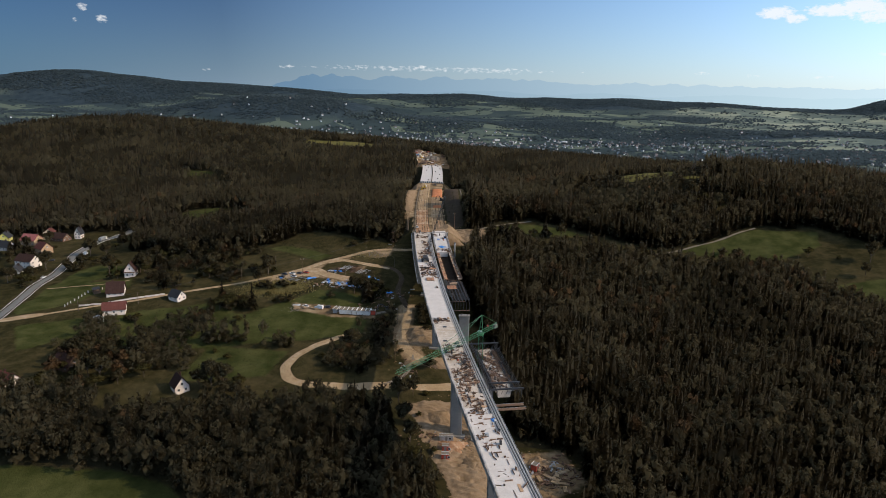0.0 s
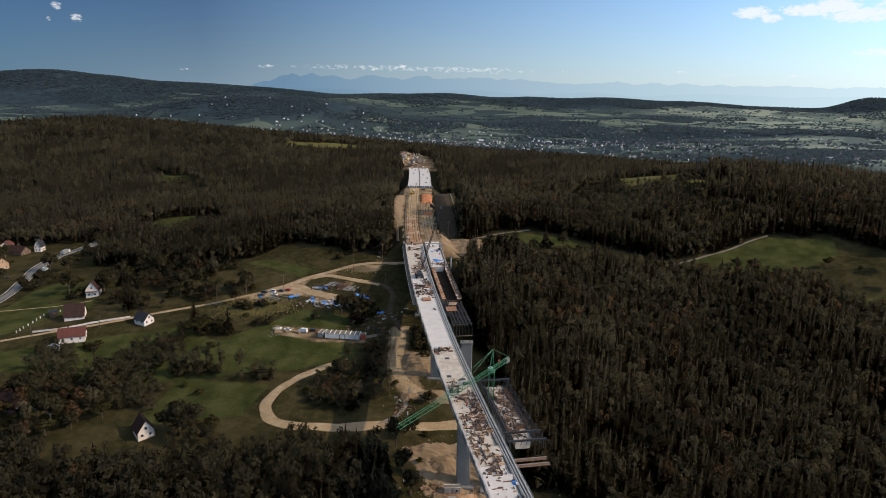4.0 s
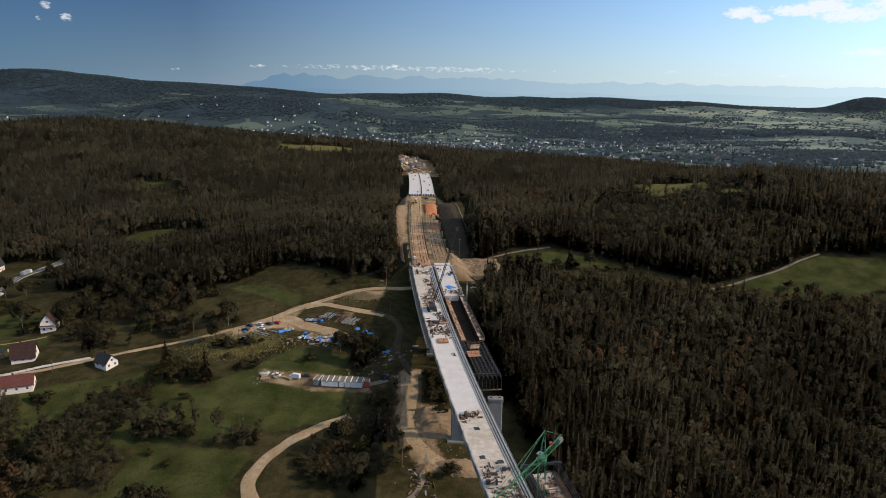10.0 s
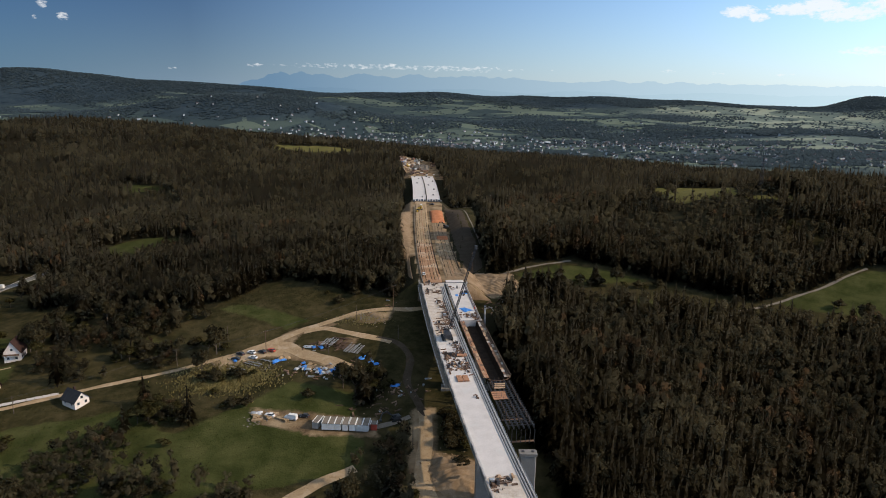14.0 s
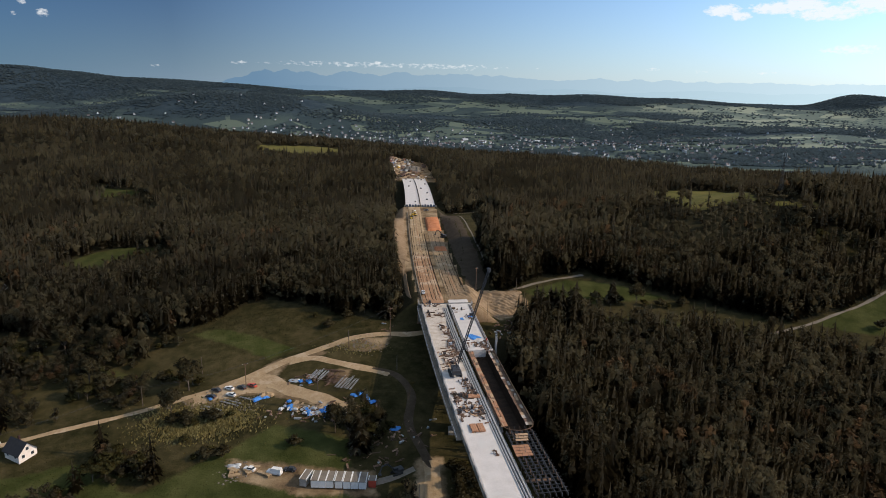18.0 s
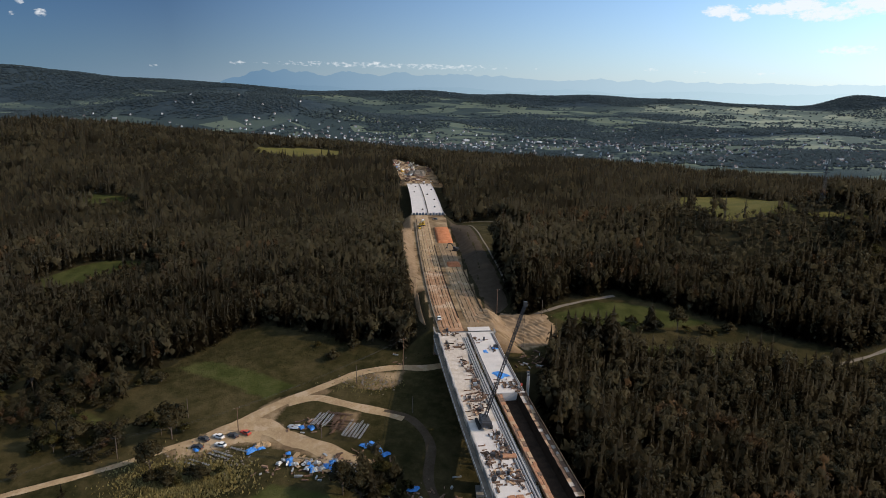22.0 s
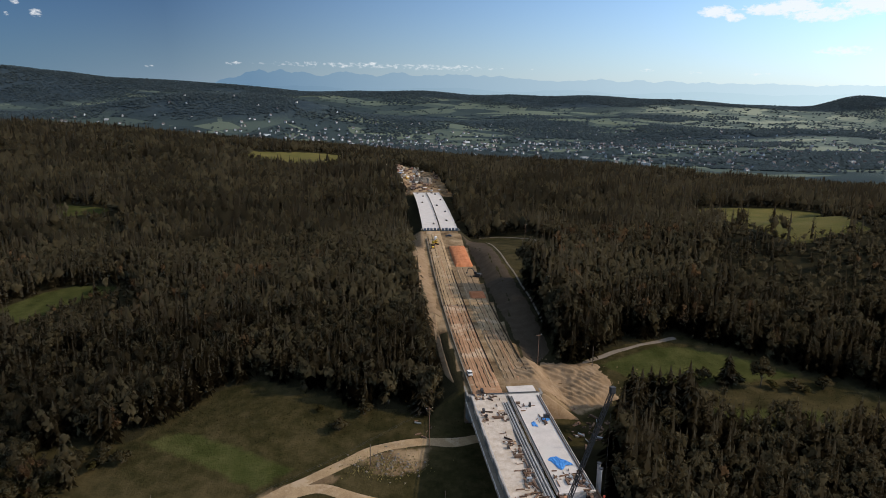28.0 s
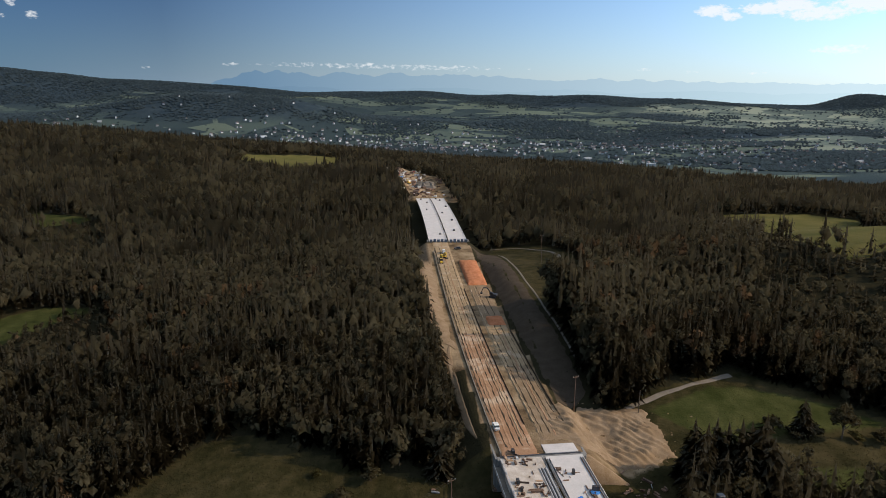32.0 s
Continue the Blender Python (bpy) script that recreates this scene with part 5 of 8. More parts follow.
# ---- road bed on the embankment ----
def bumpy_strip(name, d0, d1, y0, y1, lift, mat, label, amp=0.06, cols=9, step=2.0, seed=1, crown=0.0, category="road", kind="structure"):
    """A strip of road bed or tipped soil with an uneven top and sloping edges."""
    r = np.random.default_rng(seed)
    ys = steps(y0, y1, step)
    v, f = [], []
    for i, y in enumerate(ys):
        end = min(i, len(ys) - 1 - i)
        for c in range(cols):
            u = c / (cols - 1)
            d = d0 + (d1 - d0) * u + r.uniform(-0.25, 0.25) * (0 < c < cols - 1)
            rim = c in (0, cols - 1) or end == 0
            h = -0.35 if rim else lift + r.uniform(-amp, amp) + crown * min(1, end / 4) * math.sin(math.pi * u) ** 0.6
            m = on_road(d, y, h)
            v.append(tuple(m.translation))
    for i in range(len(ys) - 1):
        for c in range(cols - 1):
            b = i * cols + c
            f.append((b, b + 1, b + cols + 1, b + cols))
    return tagged(mesh_object(name, v, f, mat, True), label, category, kind=kind)


bumpy_strip("road_bed_west_near", -11.4, -0.6, -36.5, 58, -0.02, M_EARTH, "orange earth road bed with wheel tracks", 0.07, 15, 1.6, 2)
bumpy_strip("road_bed_west_far", -11.4, -0.4, 57, 227, 0.0, M_GRAVEL, "pale gravel road bed on the embankment", 0.05, 11, 2.4, 3)
bumpy_strip("road_bed_east_near", 1.6, 11.4, -30, 24, -0.04, M_SAND, "yellow soil road bed with tracks", 0.09, 13, 1.6, 4)
bumpy_strip("road_bed_east_mid", 1.4, 11.6, 23, 70, 0.0, M_GRAVEL, "pale gravel road bed between the soil heaps", 0.06, 11, 2.0, 5)
bumpy_strip("road_bed_east_far", 1.4, 11.8, 69, 128, -0.06, M_SAND, "brown soil road bed", 0.12, 11, 2.0, 6)
bumpy_strip("earth_mound", 1.8, 12.6, 127, 177, 0.5, M_REDEARTH, "flattened heap of red earth with furrows", 0.22, 17, 1.5, 7, 1.2, "heap", "")
bumpy_strip("earth_mound", 3.4, 11.6, 66, 79, 0.2, M_REDEARTH, "low heap of orange earth on the road bed", 0.15, 11, 1.4, 8, 0.9, "heap", "")
# the ditch's shade is put into its dark soil colour
bumpy_strip("ditch", -0.7, 1.7, -22, 200, -0.55, M_SHADYSOIL, "drainage ditch between the carriageways with shade painted dark", 0.05, 5, 3.0, 9)
for k, (a, b, y0, y1) in enumerate(((-9.6, -9.0, -34, 140), (-6.4, -5.8, -34, 56), (-4.7, -4.2, -34, 120), (-2.7, -2.1, -34, 200), (-7.8, -7.4, 50, 215), (-10.8, -10.2, -20, 210), (3.2, 3.8, -28, 60), (5.6, 6.0, -28, 126), (8.2, 8.8, -20, 110), (10.2, 10.8, -28, 60))):
    bumpy_strip("wheel_rut", a, b, y0, y1, 0.05, M_RUTSHADESOIL, "dark wheel rut pressed into the road bed", 0.02, 4, 2.0, 20 + k, category="rut")
for k, (a, b, y0, y1) in enumerate(((-8.6, -7.0, -34, 60), (-3.9, -3.0, -30, 130), (-6.2, -5.0, 60, 220), (2.0, 2.9, -26, 120), (6.6, 7.8, -28, 64), (4.2, 5.2, 80, 126))):
    bumpy_strip("soil_windrow", a, b, y0, y1, 0.06, M_GRAVEL if k % 2 else M_EARTH, "low loose windrow of soil along the road bed", 0.05, 4, 1.6, 40 + k, category="soil")


def edge_wall(d, y0, y1, w, h, mat, name, label):
    ob = thing(name, label, "wall", kind="structure")
    n = max(1, int((y1 - y0) / 4))
    for i in range(n):
        a, b = y0 + (y1 - y0) * i / n, y0 + (y1 - y0) * (i + 1) / n - 0.06
        part("kerb_unit", Solid().sweep([(-w / 2, -0.6), (w / 2, -0.6), (w / 2, h), (-w / 2, h)], [a, b], d), mat, ob)


edge_wall(-11.8, -36, 200, 0.4, 0.5, M_TRACK, "kerb_west", "row of dark concrete edge units along the road bed")
edge_wall(11.9, -24, 60, 0.35, 0.35, M_RUTSHADESOIL, "kerb_east", "row of dark edge units along the road bed")
edge_wall(-0.9, -20, 120, 0.25, 0.3, M_DARKTIMBER, "kerb_median", "row of concrete drainage units along the ditch")


def bank(name, label, d_in, y0, y1, run, rise, mat, seed, side):
    """A dressed slope beside the road."""
    r = np.random.default_rng(seed)
    ys = steps(y0, y1, 3)
    cols = 7
    v, f = [], []
    for i, y in enumerate(ys):
        taper = min(1.0, min(i, len(ys) - 1 - i) / 4 + 0.15)
        for c in range(cols):
            u = c / (cols - 1)
            d = side * (d_in + run * taper * u)
            x = float(axis(y)) + d
            z = ground_z(x, y) + 0.16 + r.uniform(-0.12, 0.12) - (0.5 if c in (0, cols - 1) else 0)
            v.append((x, y + r.uniform(-0.4, 0.4), z))
    for i in range(len(ys) - 1):
        for c in range(cols - 1):
            b = i * cols + c
            f.append((b, b + 1, b + cols + 1, b + cols))
    tagged(mesh_object(name, v, f, mat, True), label, "slope", kind="structure")


bank("slope_west", "orange earth cutting slope beside the road bed", 13.0, 40, 222, 11, 0, M_SAND, 11, -1)
# the east slope's dark colour holds the shade of the trees above
bank("slope_east", "brown earth cutting slope with tree shade put into its colour", 13.5, -4, 215, 17, 0, M_SHADYSOIL, 12, 1)
bank("slope_toe", "washed-out sandy track along the foot of the embankment", 16.5, -26, 44, 2.6, 0, M_SAND, 14, -1)
bank("slope_crest", "pale beaten line of gravel along the top of the slope", 30.6, 20, 205, 1.3, 0, M_TRACK, 13, 1)


def rubble(name, label, spots, mat, size, seed, category="rubble"):
    """A loose pile of stones and clods: one object of many small lumps."""
    r = np.random.default_rng(seed)
    s = Solid()
    for x, y, rx, ry, n in spots:
        for _ in range(n):
            px, py = x + r.normal() * rx, y + r.normal() * ry
            q = size * r.uniform(0.4, 1.4)
            z = ground_z(px, py) + q * 0.15
            p = [(px + q * a * r.uniform(0.6, 1.2), py + q * b * r.uniform(0.6, 1.2), z + q * c * r.uniform(0.5, 1.1)) for a, b, c in ((1, 0, 0), (0, 1, 0), (-1, 0, 0), (0, -1, 0), (0, 0, 0.9), (0, 0, -0.6))]
            s.add(p, [(0, 1, 4), (1, 2, 4), (2, 3, 4), (3, 0, 4), (1, 0, 5), (2, 1, 5), (3, 2, 5), (0, 3, 5)])
    me = bpy.data.meshes.new(name)
    me.from_pydata(s.v, [], s.f)
    me.materials.append(mat)
    tagged(new(name, me), label, category, kind="stuff")


rubble("soil_clods", "loose yellow soil clods on the tipped slopes", [(-25, -18, 9, 8, 260), (-52, -185, 8, 12, 260), (-36, -255, 7, 12, 200), (8, -280, 7, 8, 160), (-88, 40, 3, 22, 140), (-80, 0, 2, 14, 90)], M_SAND, 0.36, 3)
rubble("stone_rubble", "pale stones and broken concrete beside the tracks", [(-93, -61, 5, 3, 120), (-145, -104, 8, 4, 160), (-130, -142, 3, 3, 60), (-10, -270, 6, 5, 80)], M_TRACK, 0.45, 4)


# ---- cranes, vehicles and site equipment ----
def tower_crane():
    """Green tower crane between the decks, its jib across the finished deck."""
    base, top = Vector((-19.5, -258.8, 0)), 13.2
    c = thing("tower_crane", "green lattice tower crane between the viaduct decks", "crane")
    z0 = ground_z(base.x, base.y)
    part("base", Solid().box(base.x - 3, base.x + 3, base.y - 3, base.y + 3, z0 - 0.5, z0 + 1.2, c=0.1), M_PIER, c, "grey concrete foundation block")
    part("mast", Solid().lattice((base.x, base.y, z0 + 1.2), (base.x, base.y, top), 1.9, 22, 0.17, 0.07, True), M_GREEN, c)
    part("slewing_ring", Solid().tube((base.x, base.y, top), (base.x, base.y, top + 0.8), 1.3, 14), M_GREEN, c)
    tip, tail = Vector((-49.8, -303.2, 14.4)), Vector((-12.6, -248.6, 14.6))
    hub = Vector((base.x, base.y, 14.4))
    part("jib", Solid().lattice(hub, tip, 1.5, 34, 0.13, 0.055), M_GREEN, c)
    part("counter_jib", Solid().lattice(hub, tail, 1.4, 8, 0.16, 0.07), M_GREEN, c)
    apex = Vector((-19.3, -258.9, 22.0))
    a = Solid()
    for k in ((-0.8, -0.8), (0.8, -0.8), (0.8, 0.8), (-0.8, 0.8)):
        a.beam((base.x + k[0], base.y + k[1], 14.2), apex, 0.13)
    for h in (0.3, 0.6):
        q = 0.8 * (1 - h)
        z = 14.2 + (apex.z - 14.2) * h
        for i in range(4):
            s = ((-q, -q), (q, -q), (q, q), (-q, q))
            a.beam((base.x + s[i][0], base.y + s[i][1], z), (base.x + s[(i + 1) % 4][0], base.y + s[(i + 1) % 4][1], z), 0.1)
    part("apex", a, M_GREEN, c)
    for f in (0.34, 0.62):
        part("tie_bar", Solid().tube(apex, hub + (tip - hub) * f + Vector((0, 0, 0.7)), 0.07, 6), M_GREEN, c)
    part("tie_bar", Solid().tube(apex, tail + Vector((0, 0, 0.5)), 0.07, 6), M_GREEN, c)
    d = (tail - hub).normalized()
    ang = math.degrees(math.atan2(d.y, d.x))
    w = part("counterweight", Solid(), M_WHITE, c, "pale concrete counterweight slabs")
    for i in range(4):
        m = Matrix.Translation(tail - d * (0.4 + 0.55 * i)) @ pose(0, 0, 0, 0, 0, ang)
        part("slab", Solid().box(-0.2, 0.2, -0.6, 0.6, -1.4, 0.3, m, c=0.04), M_PIER, w)
    m = Matrix.Translation(hub + Vector((-0.5, 1.5, -1.9))) @ pose(0, 0, 0, 0, 0, ang)
    cab = part("cab", Solid().box(-0.9, 0.9, -0.7, 0.7, 0, 1.9, m, c=0.1), M_GALV, c, "pale grey operator's cab")
    part("window", Solid().box(-0.92, -0.3, -0.72, 0.72, 0.7, 1.6, m), M_GLASS, cab)
    part("winch", Solid().box(-0.4, 0.4, -0.35, 0.35, 0, 0.7, Matrix.Translation(hub + (tail - hub) * 0.42 + Vector((0, 0, 0.9)))), M_RED, c, "small red winch on the counter-jib")
    trolley = hub + (tip - hub) * 0.3
    part("hook_rope", Solid().tube(trolley, trolley - Vector((0, 0, 7)), 0.04, 5), M_BLACK, c)
    part("hook", Solid().box(-0.25, 0.25, -0.15, 0.15, -0.8, 0, Matrix.Translation(trolley - Vector((0, 0, 7))), c=0.05), M_RED, c)


def crawler_crane():
    m = on_road(-7.6, -113.5, 0.0)
    c = thing("crawler_crane", "dark crawler crane with a long lattice boom on the deck", "crane", m)
    for sx in (-1, 1):
        t = part("crawler_track", Solid().box(sx * 1.9 - 0.45, sx * 1.9 + 0.45, -3.2, 3.2, 0.0, 1.1, c=0.25), M_BLACK, c)
        for k in range(7):
            part("roller", Solid().tube((sx * 1.9 - 0.5, -2.6 + 0.87 * k, 0.4), (sx * 1.9 + 0.5, -2.6 + 0.87 * k, 0.4), 0.28, 8), M_DARKSTEEL, t)
    part("turntable", Solid().tube((0, 0, 0.9), (0, 0, 1.4), 1.2, 14), M_DARKSTEEL, c)
    part("engine_house", Solid().box(-1.5, 1.5, -3.6, 1.2, 1.4, 3.2, c=0.15), M_DARKSTEEL, c)
    cab = part("cab", Solid().box(0.7, 1.8, 0.6, 2.4, 1.4, 3.4, c=0.15), M_WHITE, c)
    part("window", Solid().box(0.66, 1.84, 1.2, 2.44, 2.2, 3.1), M_GLASS, cab)
    part("counterweight", Solid().box(-1.7, 1.7, -4.4, -3.4, 1.3, 3.0, c=0.12), M_DARKSTEEL, c)
    tip = m.inverted() @ Vector((-41.8, -114.6, 49.5))
    foot = Vector((0.4, 0.6, 1.8))
    part("boom", Solid().lattice(foot, tip, 0.72, 30, 0.16, 0.08, True), M_DARKSTEEL, c, "black lattice boom")
    part("boom_head", Solid().box(-0.6, 0.6, -0.5, 0.5, -0.5, 1.0, Matrix.Translation(tip), c=0.1), M_DARKSTEEL, c)
    part("backstay", Solid().tube((0, -2.6, 3.4), tip, 0.06, 5), M_DARKSTEEL, c)
    part("gantry", Solid().beam((-0.9, -0.6, 3.0), (0, -2.8, 5.2), 0.16).beam((0.9, -0.6, 3.0), (0, -2.8, 5.2), 0.16), M_DARKSTEEL, c)
    part("hoist_rope", Solid().tube(tip, tip - Vector((0, 0, 26)), 0.035, 5), M_BLACK, c)
    part("hook_block", Solid().box(-0.25, 0.25, -0.2, 0.2, -27.0, -26, Matrix.Translation(tip), c=0.08), M_RED, c)


def car_shape(body_mat, name, label, van=False):
    c = thing(name, label, "van" if van else "car", group="parked vehicles")
    L, W = (5.4, 1.95) if van else (4.3, 1.75)
    h = 0.95 if van else 0.72
    body = Solid().box(-W / 2, W / 2, -L / 2, L / 2, 0.3, h + 0.25, c=0.16)
    part("body", body, body_mat, c)
    z0, z1 = h + 0.25, (2.25 if van else 1.45)
    y0, y1 = (-L / 2 + 0.1, L / 2 - 1.2) if van else (-L / 2 + 0.5, L / 2 - 1.3)
    s = 0.16
    p = [(-W / 2 + 0.05, y0, z0), (W / 2 - 0.05, y0, z0), (W / 2 - 0.05, y1, z0), (-W / 2 + 0.05, y1, z0),
         (-W / 2 + s, y0 + (0.1 if van else 0.45), z1), (W / 2 - s, y0 + (0.1 if van else 0.45), z1), (W / 2 - s, y1 - 0.65, z1), (-W / 2 + s, y1 - 0.65, z1)]
    g = part("cabin", Solid().add(p, [(3, 2, 1, 0), (4, 5, 6, 7), (0, 1, 5, 4), (1, 2, 6, 5), (2, 3, 7, 6), (3, 0, 4, 7)]), body_mat if van else M_GLASS, c)
    part("roof", Solid().box(-W / 2 + s - 0.02, W / 2 - s + 0.02, p[4][1] - 0.05, p[6][1] + 0.05, z1 - 0.02, z1 + 0.06, c=0.03), body_mat, c)
    part("windscreen", Solid().add([(-W / 2 + 0.15, y1 + 0.01, z0 + 0.05), (W / 2 - 0.15, y1 + 0.01, z0 + 0.05), (W / 2 - 0.24, y1 - 0.6, z1 - 0.08), (-W / 2 + 0.24, y1 - 0.6, z1 - 0.08)], [(0, 1, 2, 3)]), M_GLASS, c)
    for sx in (-1, 1):
        for sy in (-1, 1):
            y = sy * (L / 2 - 0.85)
            w = part("wheel", Solid().tube((sx * (W / 2 - 0.2), y, 0.33), (sx * (W / 2 + 0.02), y, 0.33), 0.33, 12), M_BLACK, c)
            part("rim", Solid().tube((sx * (W / 2 + 0.02), y, 0.33), (sx * (W / 2 + 0.035), y, 0.33), 0.2, 10), M_GALV, w)
        part("headlight", Solid().box(sx * 0.6 - 0.18, sx * 0.6 + 0.18, L / 2 - 0.04, L / 2 + 0.02, 0.6, 0.78), M_WHITE, c)
        part("tail_light", Solid().box(sx * 0.65 - 0.14, sx * 0.65 + 0.14, -L / 2 - 0.02, -L / 2 + 0.04, 0.65, 0.85), M_RED, c)
    return c


def lorry():
    t = thing("lorry", "lorry with a long grey-blue box body on the village road", "lorry")
    part("chassis", Solid().box(-1.0, 1.0, -5.5, 4.6, 0.6, 0.95), M_BLACK, t)
    part("cargo_box", Solid().box(-1.25, 1.25, -5.6, 2.2, 0.98, 3.5, c=0.06), M_GALV, t, "grey-blue cargo box")
    cab = part("cab", Solid().box(-1.2, 1.2, 2.5, 4.7, 0.7, 3.1, c=0.2), M_WHITE, t)
    part("windscreen", Solid().box(-1.05, 1.05, 4.69, 4.74, 1.9, 2.8), M_GLASS, cab)
    for y in (-4.4, -3.2, 3.5):
        for x in (-1.05, 1.05):
            w = part("wheel", Solid().tube((x - 0.15, y, 0.5), (x + 0.15, y, 0.5), 0.5, 14, 0.5), M_BLACK, t)
            part("rim", Solid().tube((x - 0.17, y, 0.5), (x + 0.17, y, 0.5), 0.26, 10, 0.26), M_GALV, w)
    return t


def at_ground(x, y, turn=0.0, lift=0.05):
    return pose(x, y, max(ground_z(x, y), float(sheet_top(np.array(float(x)), np.array(float(y))))) + lift, 0, 0, turn)


def park():
    white = car_shape(M_WHITE, "car", "white car parked on the site")
    dark = car_shape(M_DARKSTEEL, "car", "dark grey car parked on the site")
    red = car_shape(M_RED, "car", "red car parked on the site")
    van = car_shape(M_WHITE, "van", "white delivery van parked on the site", True)
    white.matrix_basis = on_road(-10.2, -21.5, 0.1)
    van.matrix_basis = at_ground(-116, -142, 75)
    dark.matrix_basis = at_ground(-111, -140.5, 80)
    red.matrix_basis = at_ground(-137, -90, 60)
    for ob, x, y, a in ((white, -144, -96.5, 70), (dark, -151, -93, 65), (dark, -141, -91.5, 60), (white, -146, -92, 64), (dark, -152, -97, 75), (white, -362, -64, 20), (dark, -350, -40, 100), (red, -246, -160, 60),
                        (white, -125, -140, 70), (dark, -209, -126, 60), (white, -112, 560, 30), (white, -100, 520, 80), (dark, -96, 470, 10), (white, -120, 600, 40)):
        copy_thing(ob, at_ground(x, y, a))
    for d, y, a in ((-8.6, 178, 10), (4.2, 206, 80)):
        copy_thing(dark, on_road(d, y, 0.1) @ pose(0, 0, 0, 0, 0, a))
    copy_thing(van, on_road(-5.6, 196, 0.1))
    copy_thing(van, at_ground(-333.5, -22, 6, 0.12))
    copy_thing(white, at_ground(-325, -88, 3, 0.12))


def excavator(m, mat, label):
    c = thing("excavator", label, "excavator", m)
    for sx in (-1, 1):
        part("crawler_track", Solid().box(sx * 1.1 - 0.3, sx * 1.1 + 0.3, -1.9, 1.9, 0, 0.8, c=0.2), M_BLACK, c)
    part("body", Solid().box(-1.25, 1.25, -2.2, 1.1, 0.9, 2.0, c=0.15), mat, c)
    cab = part("cab", Solid().box(-1.2, -0.2, -0.2, 1.5, 1.2, 2.9, c=0.12), mat, c)
    part("window", Solid().box(-1.24, -0.16, 0.2, 1.54, 1.9, 2.7), M_GLASS, cab)
    part("boom", Solid().beam((0.3, 0.8, 1.7), (0.3, 3.4, 4.4), 0.4, 0.5).beam((0.3, 3.4, 4.4), (0.3, 5.4, 4.2), 0.36, 0.45), mat, c)
    part("stick", Solid().beam((0.3, 5.4, 4.3), (0.3, 6.4, 1.8), 0.3, 0.36), mat, c)
    part("bucket", Solid().box(-0.3, 0.9, 5.9, 6.8, 1.0, 1.8, c=0.15), M_DARKSTEEL, c)
    return c


def roller(m):
    c = thing("road_roller", "small yellow road roller on the road bed", "roller", m)
    part("drum", Solid().tube((-0.9, 1.4, 0.65), (0.9, 1.4, 0.65), 0.65, 14), M_DARKSTEEL, c)
    part("body", Solid().box(-0.8, 0.8, -2.2, 0.4, 0.6, 1.5, c=0.12), M_YELLOW, c)
    part("cab", Solid().box(-0.7, 0.7, -0.6, 0.6, 1.5, 2.8, c=0.1), M_GLASS, c)
    part("roof", Solid().box(-0.8, 0.8, -0.8, 0.8, 2.8, 2.9, c=0.04), M_YELLOW, c)
    for sx in (-1, 1):
        part("wheel", Solid().tube((sx * 0.55, -1.5, 0.7), (sx * 0.95, -1.5, 0.7), 0.7, 12), M_BLACK, c)


tower_crane()
crawler_crane()
park()
lorry().matrix_basis = at_ground(-346.9, 27, 2, 0.12)
excavator(on_road(12.0, 106, -0.1) @ pose(0, 0, 0, 0, 0, 60), M_DARKSTEEL, "dark tracked excavator working on the road bed")
excavator(at_ground(-74, -142, 120), M_DARKSTEEL, "dark grey tracked excavator beside the track")
excavator(at_ground(-104, 500, 30), M_YELLOW, "yellow tracked excavator on the far site")
excavator(on_road(-7.0, 183, 0.1) @ pose(0, 0, 0, 0, 0, 200), M_YELLOW, "yellow tracked excavator at the bridge end")
roller(on_road(-9.0, 172, 0.05))


# ---- loose material on the decks and in the yards ----
def timber_stack(n, w, length, mat, label):
    t = thing("timber_stack", label, "timber", group="site stacks")
    r = random.Random(n * 31 + int(length * 10))
    for k in range(n):
        for j in range(3):
            part("board", Solid().box(-w / 2 + j * w / 3, -w / 2 + (j + 0.92) * w / 3, -length / 2 + r.uniform(-0.15, 0.15), length / 2 + r.uniform(-0.15, 0.15), 0.08 + k * 0.14, 0.2 + k * 0.14), mat, t)
    for y in (-length / 3, length / 3):
        part("bearer", Solid().box(-w / 2, w / 2, y - 0.06, y + 0.06, 0, 0.08), M_WOODBROWN, t)
    return t


def rebar_bundle(length, label):
    t = thing("rebar_bundle", label, "steel bars", group="site stacks")
    for k in range(5):
        part("bar", Solid().tube((-0.3 + 0.15 * k, -length / 2, 0.12 + 0.07 * (k % 2)), (-0.3 + 0.15 * k, length / 2, 0.12 + 0.07 * (k % 2)), 0.06, 5), M_STEEL, t)
    for y in (-length / 3, length / 3):
        part("bearer", Solid().box(-0.5, 0.5, y - 0.07, y + 0.07, 0, 0.08), M_WOODBROWN, t)
    return t


def crate(w, l, h, mat, label):
    t = thing("site_crate", label, "crate", group="site crates")
    part("body", Solid().box(-w / 2, w / 2, -l / 2, l / 2, 0.1, h, c=0.04), mat, t)
    for k in (-1, 0, 1):
        part("batten", Solid().box(-w / 2 - 0.03, w / 2 + 0.03, k * l * 0.4 - 0.05, k * l * 0.4 + 0.05, 0.0, h + 0.03), M_WOODBROWN, t)
    return t


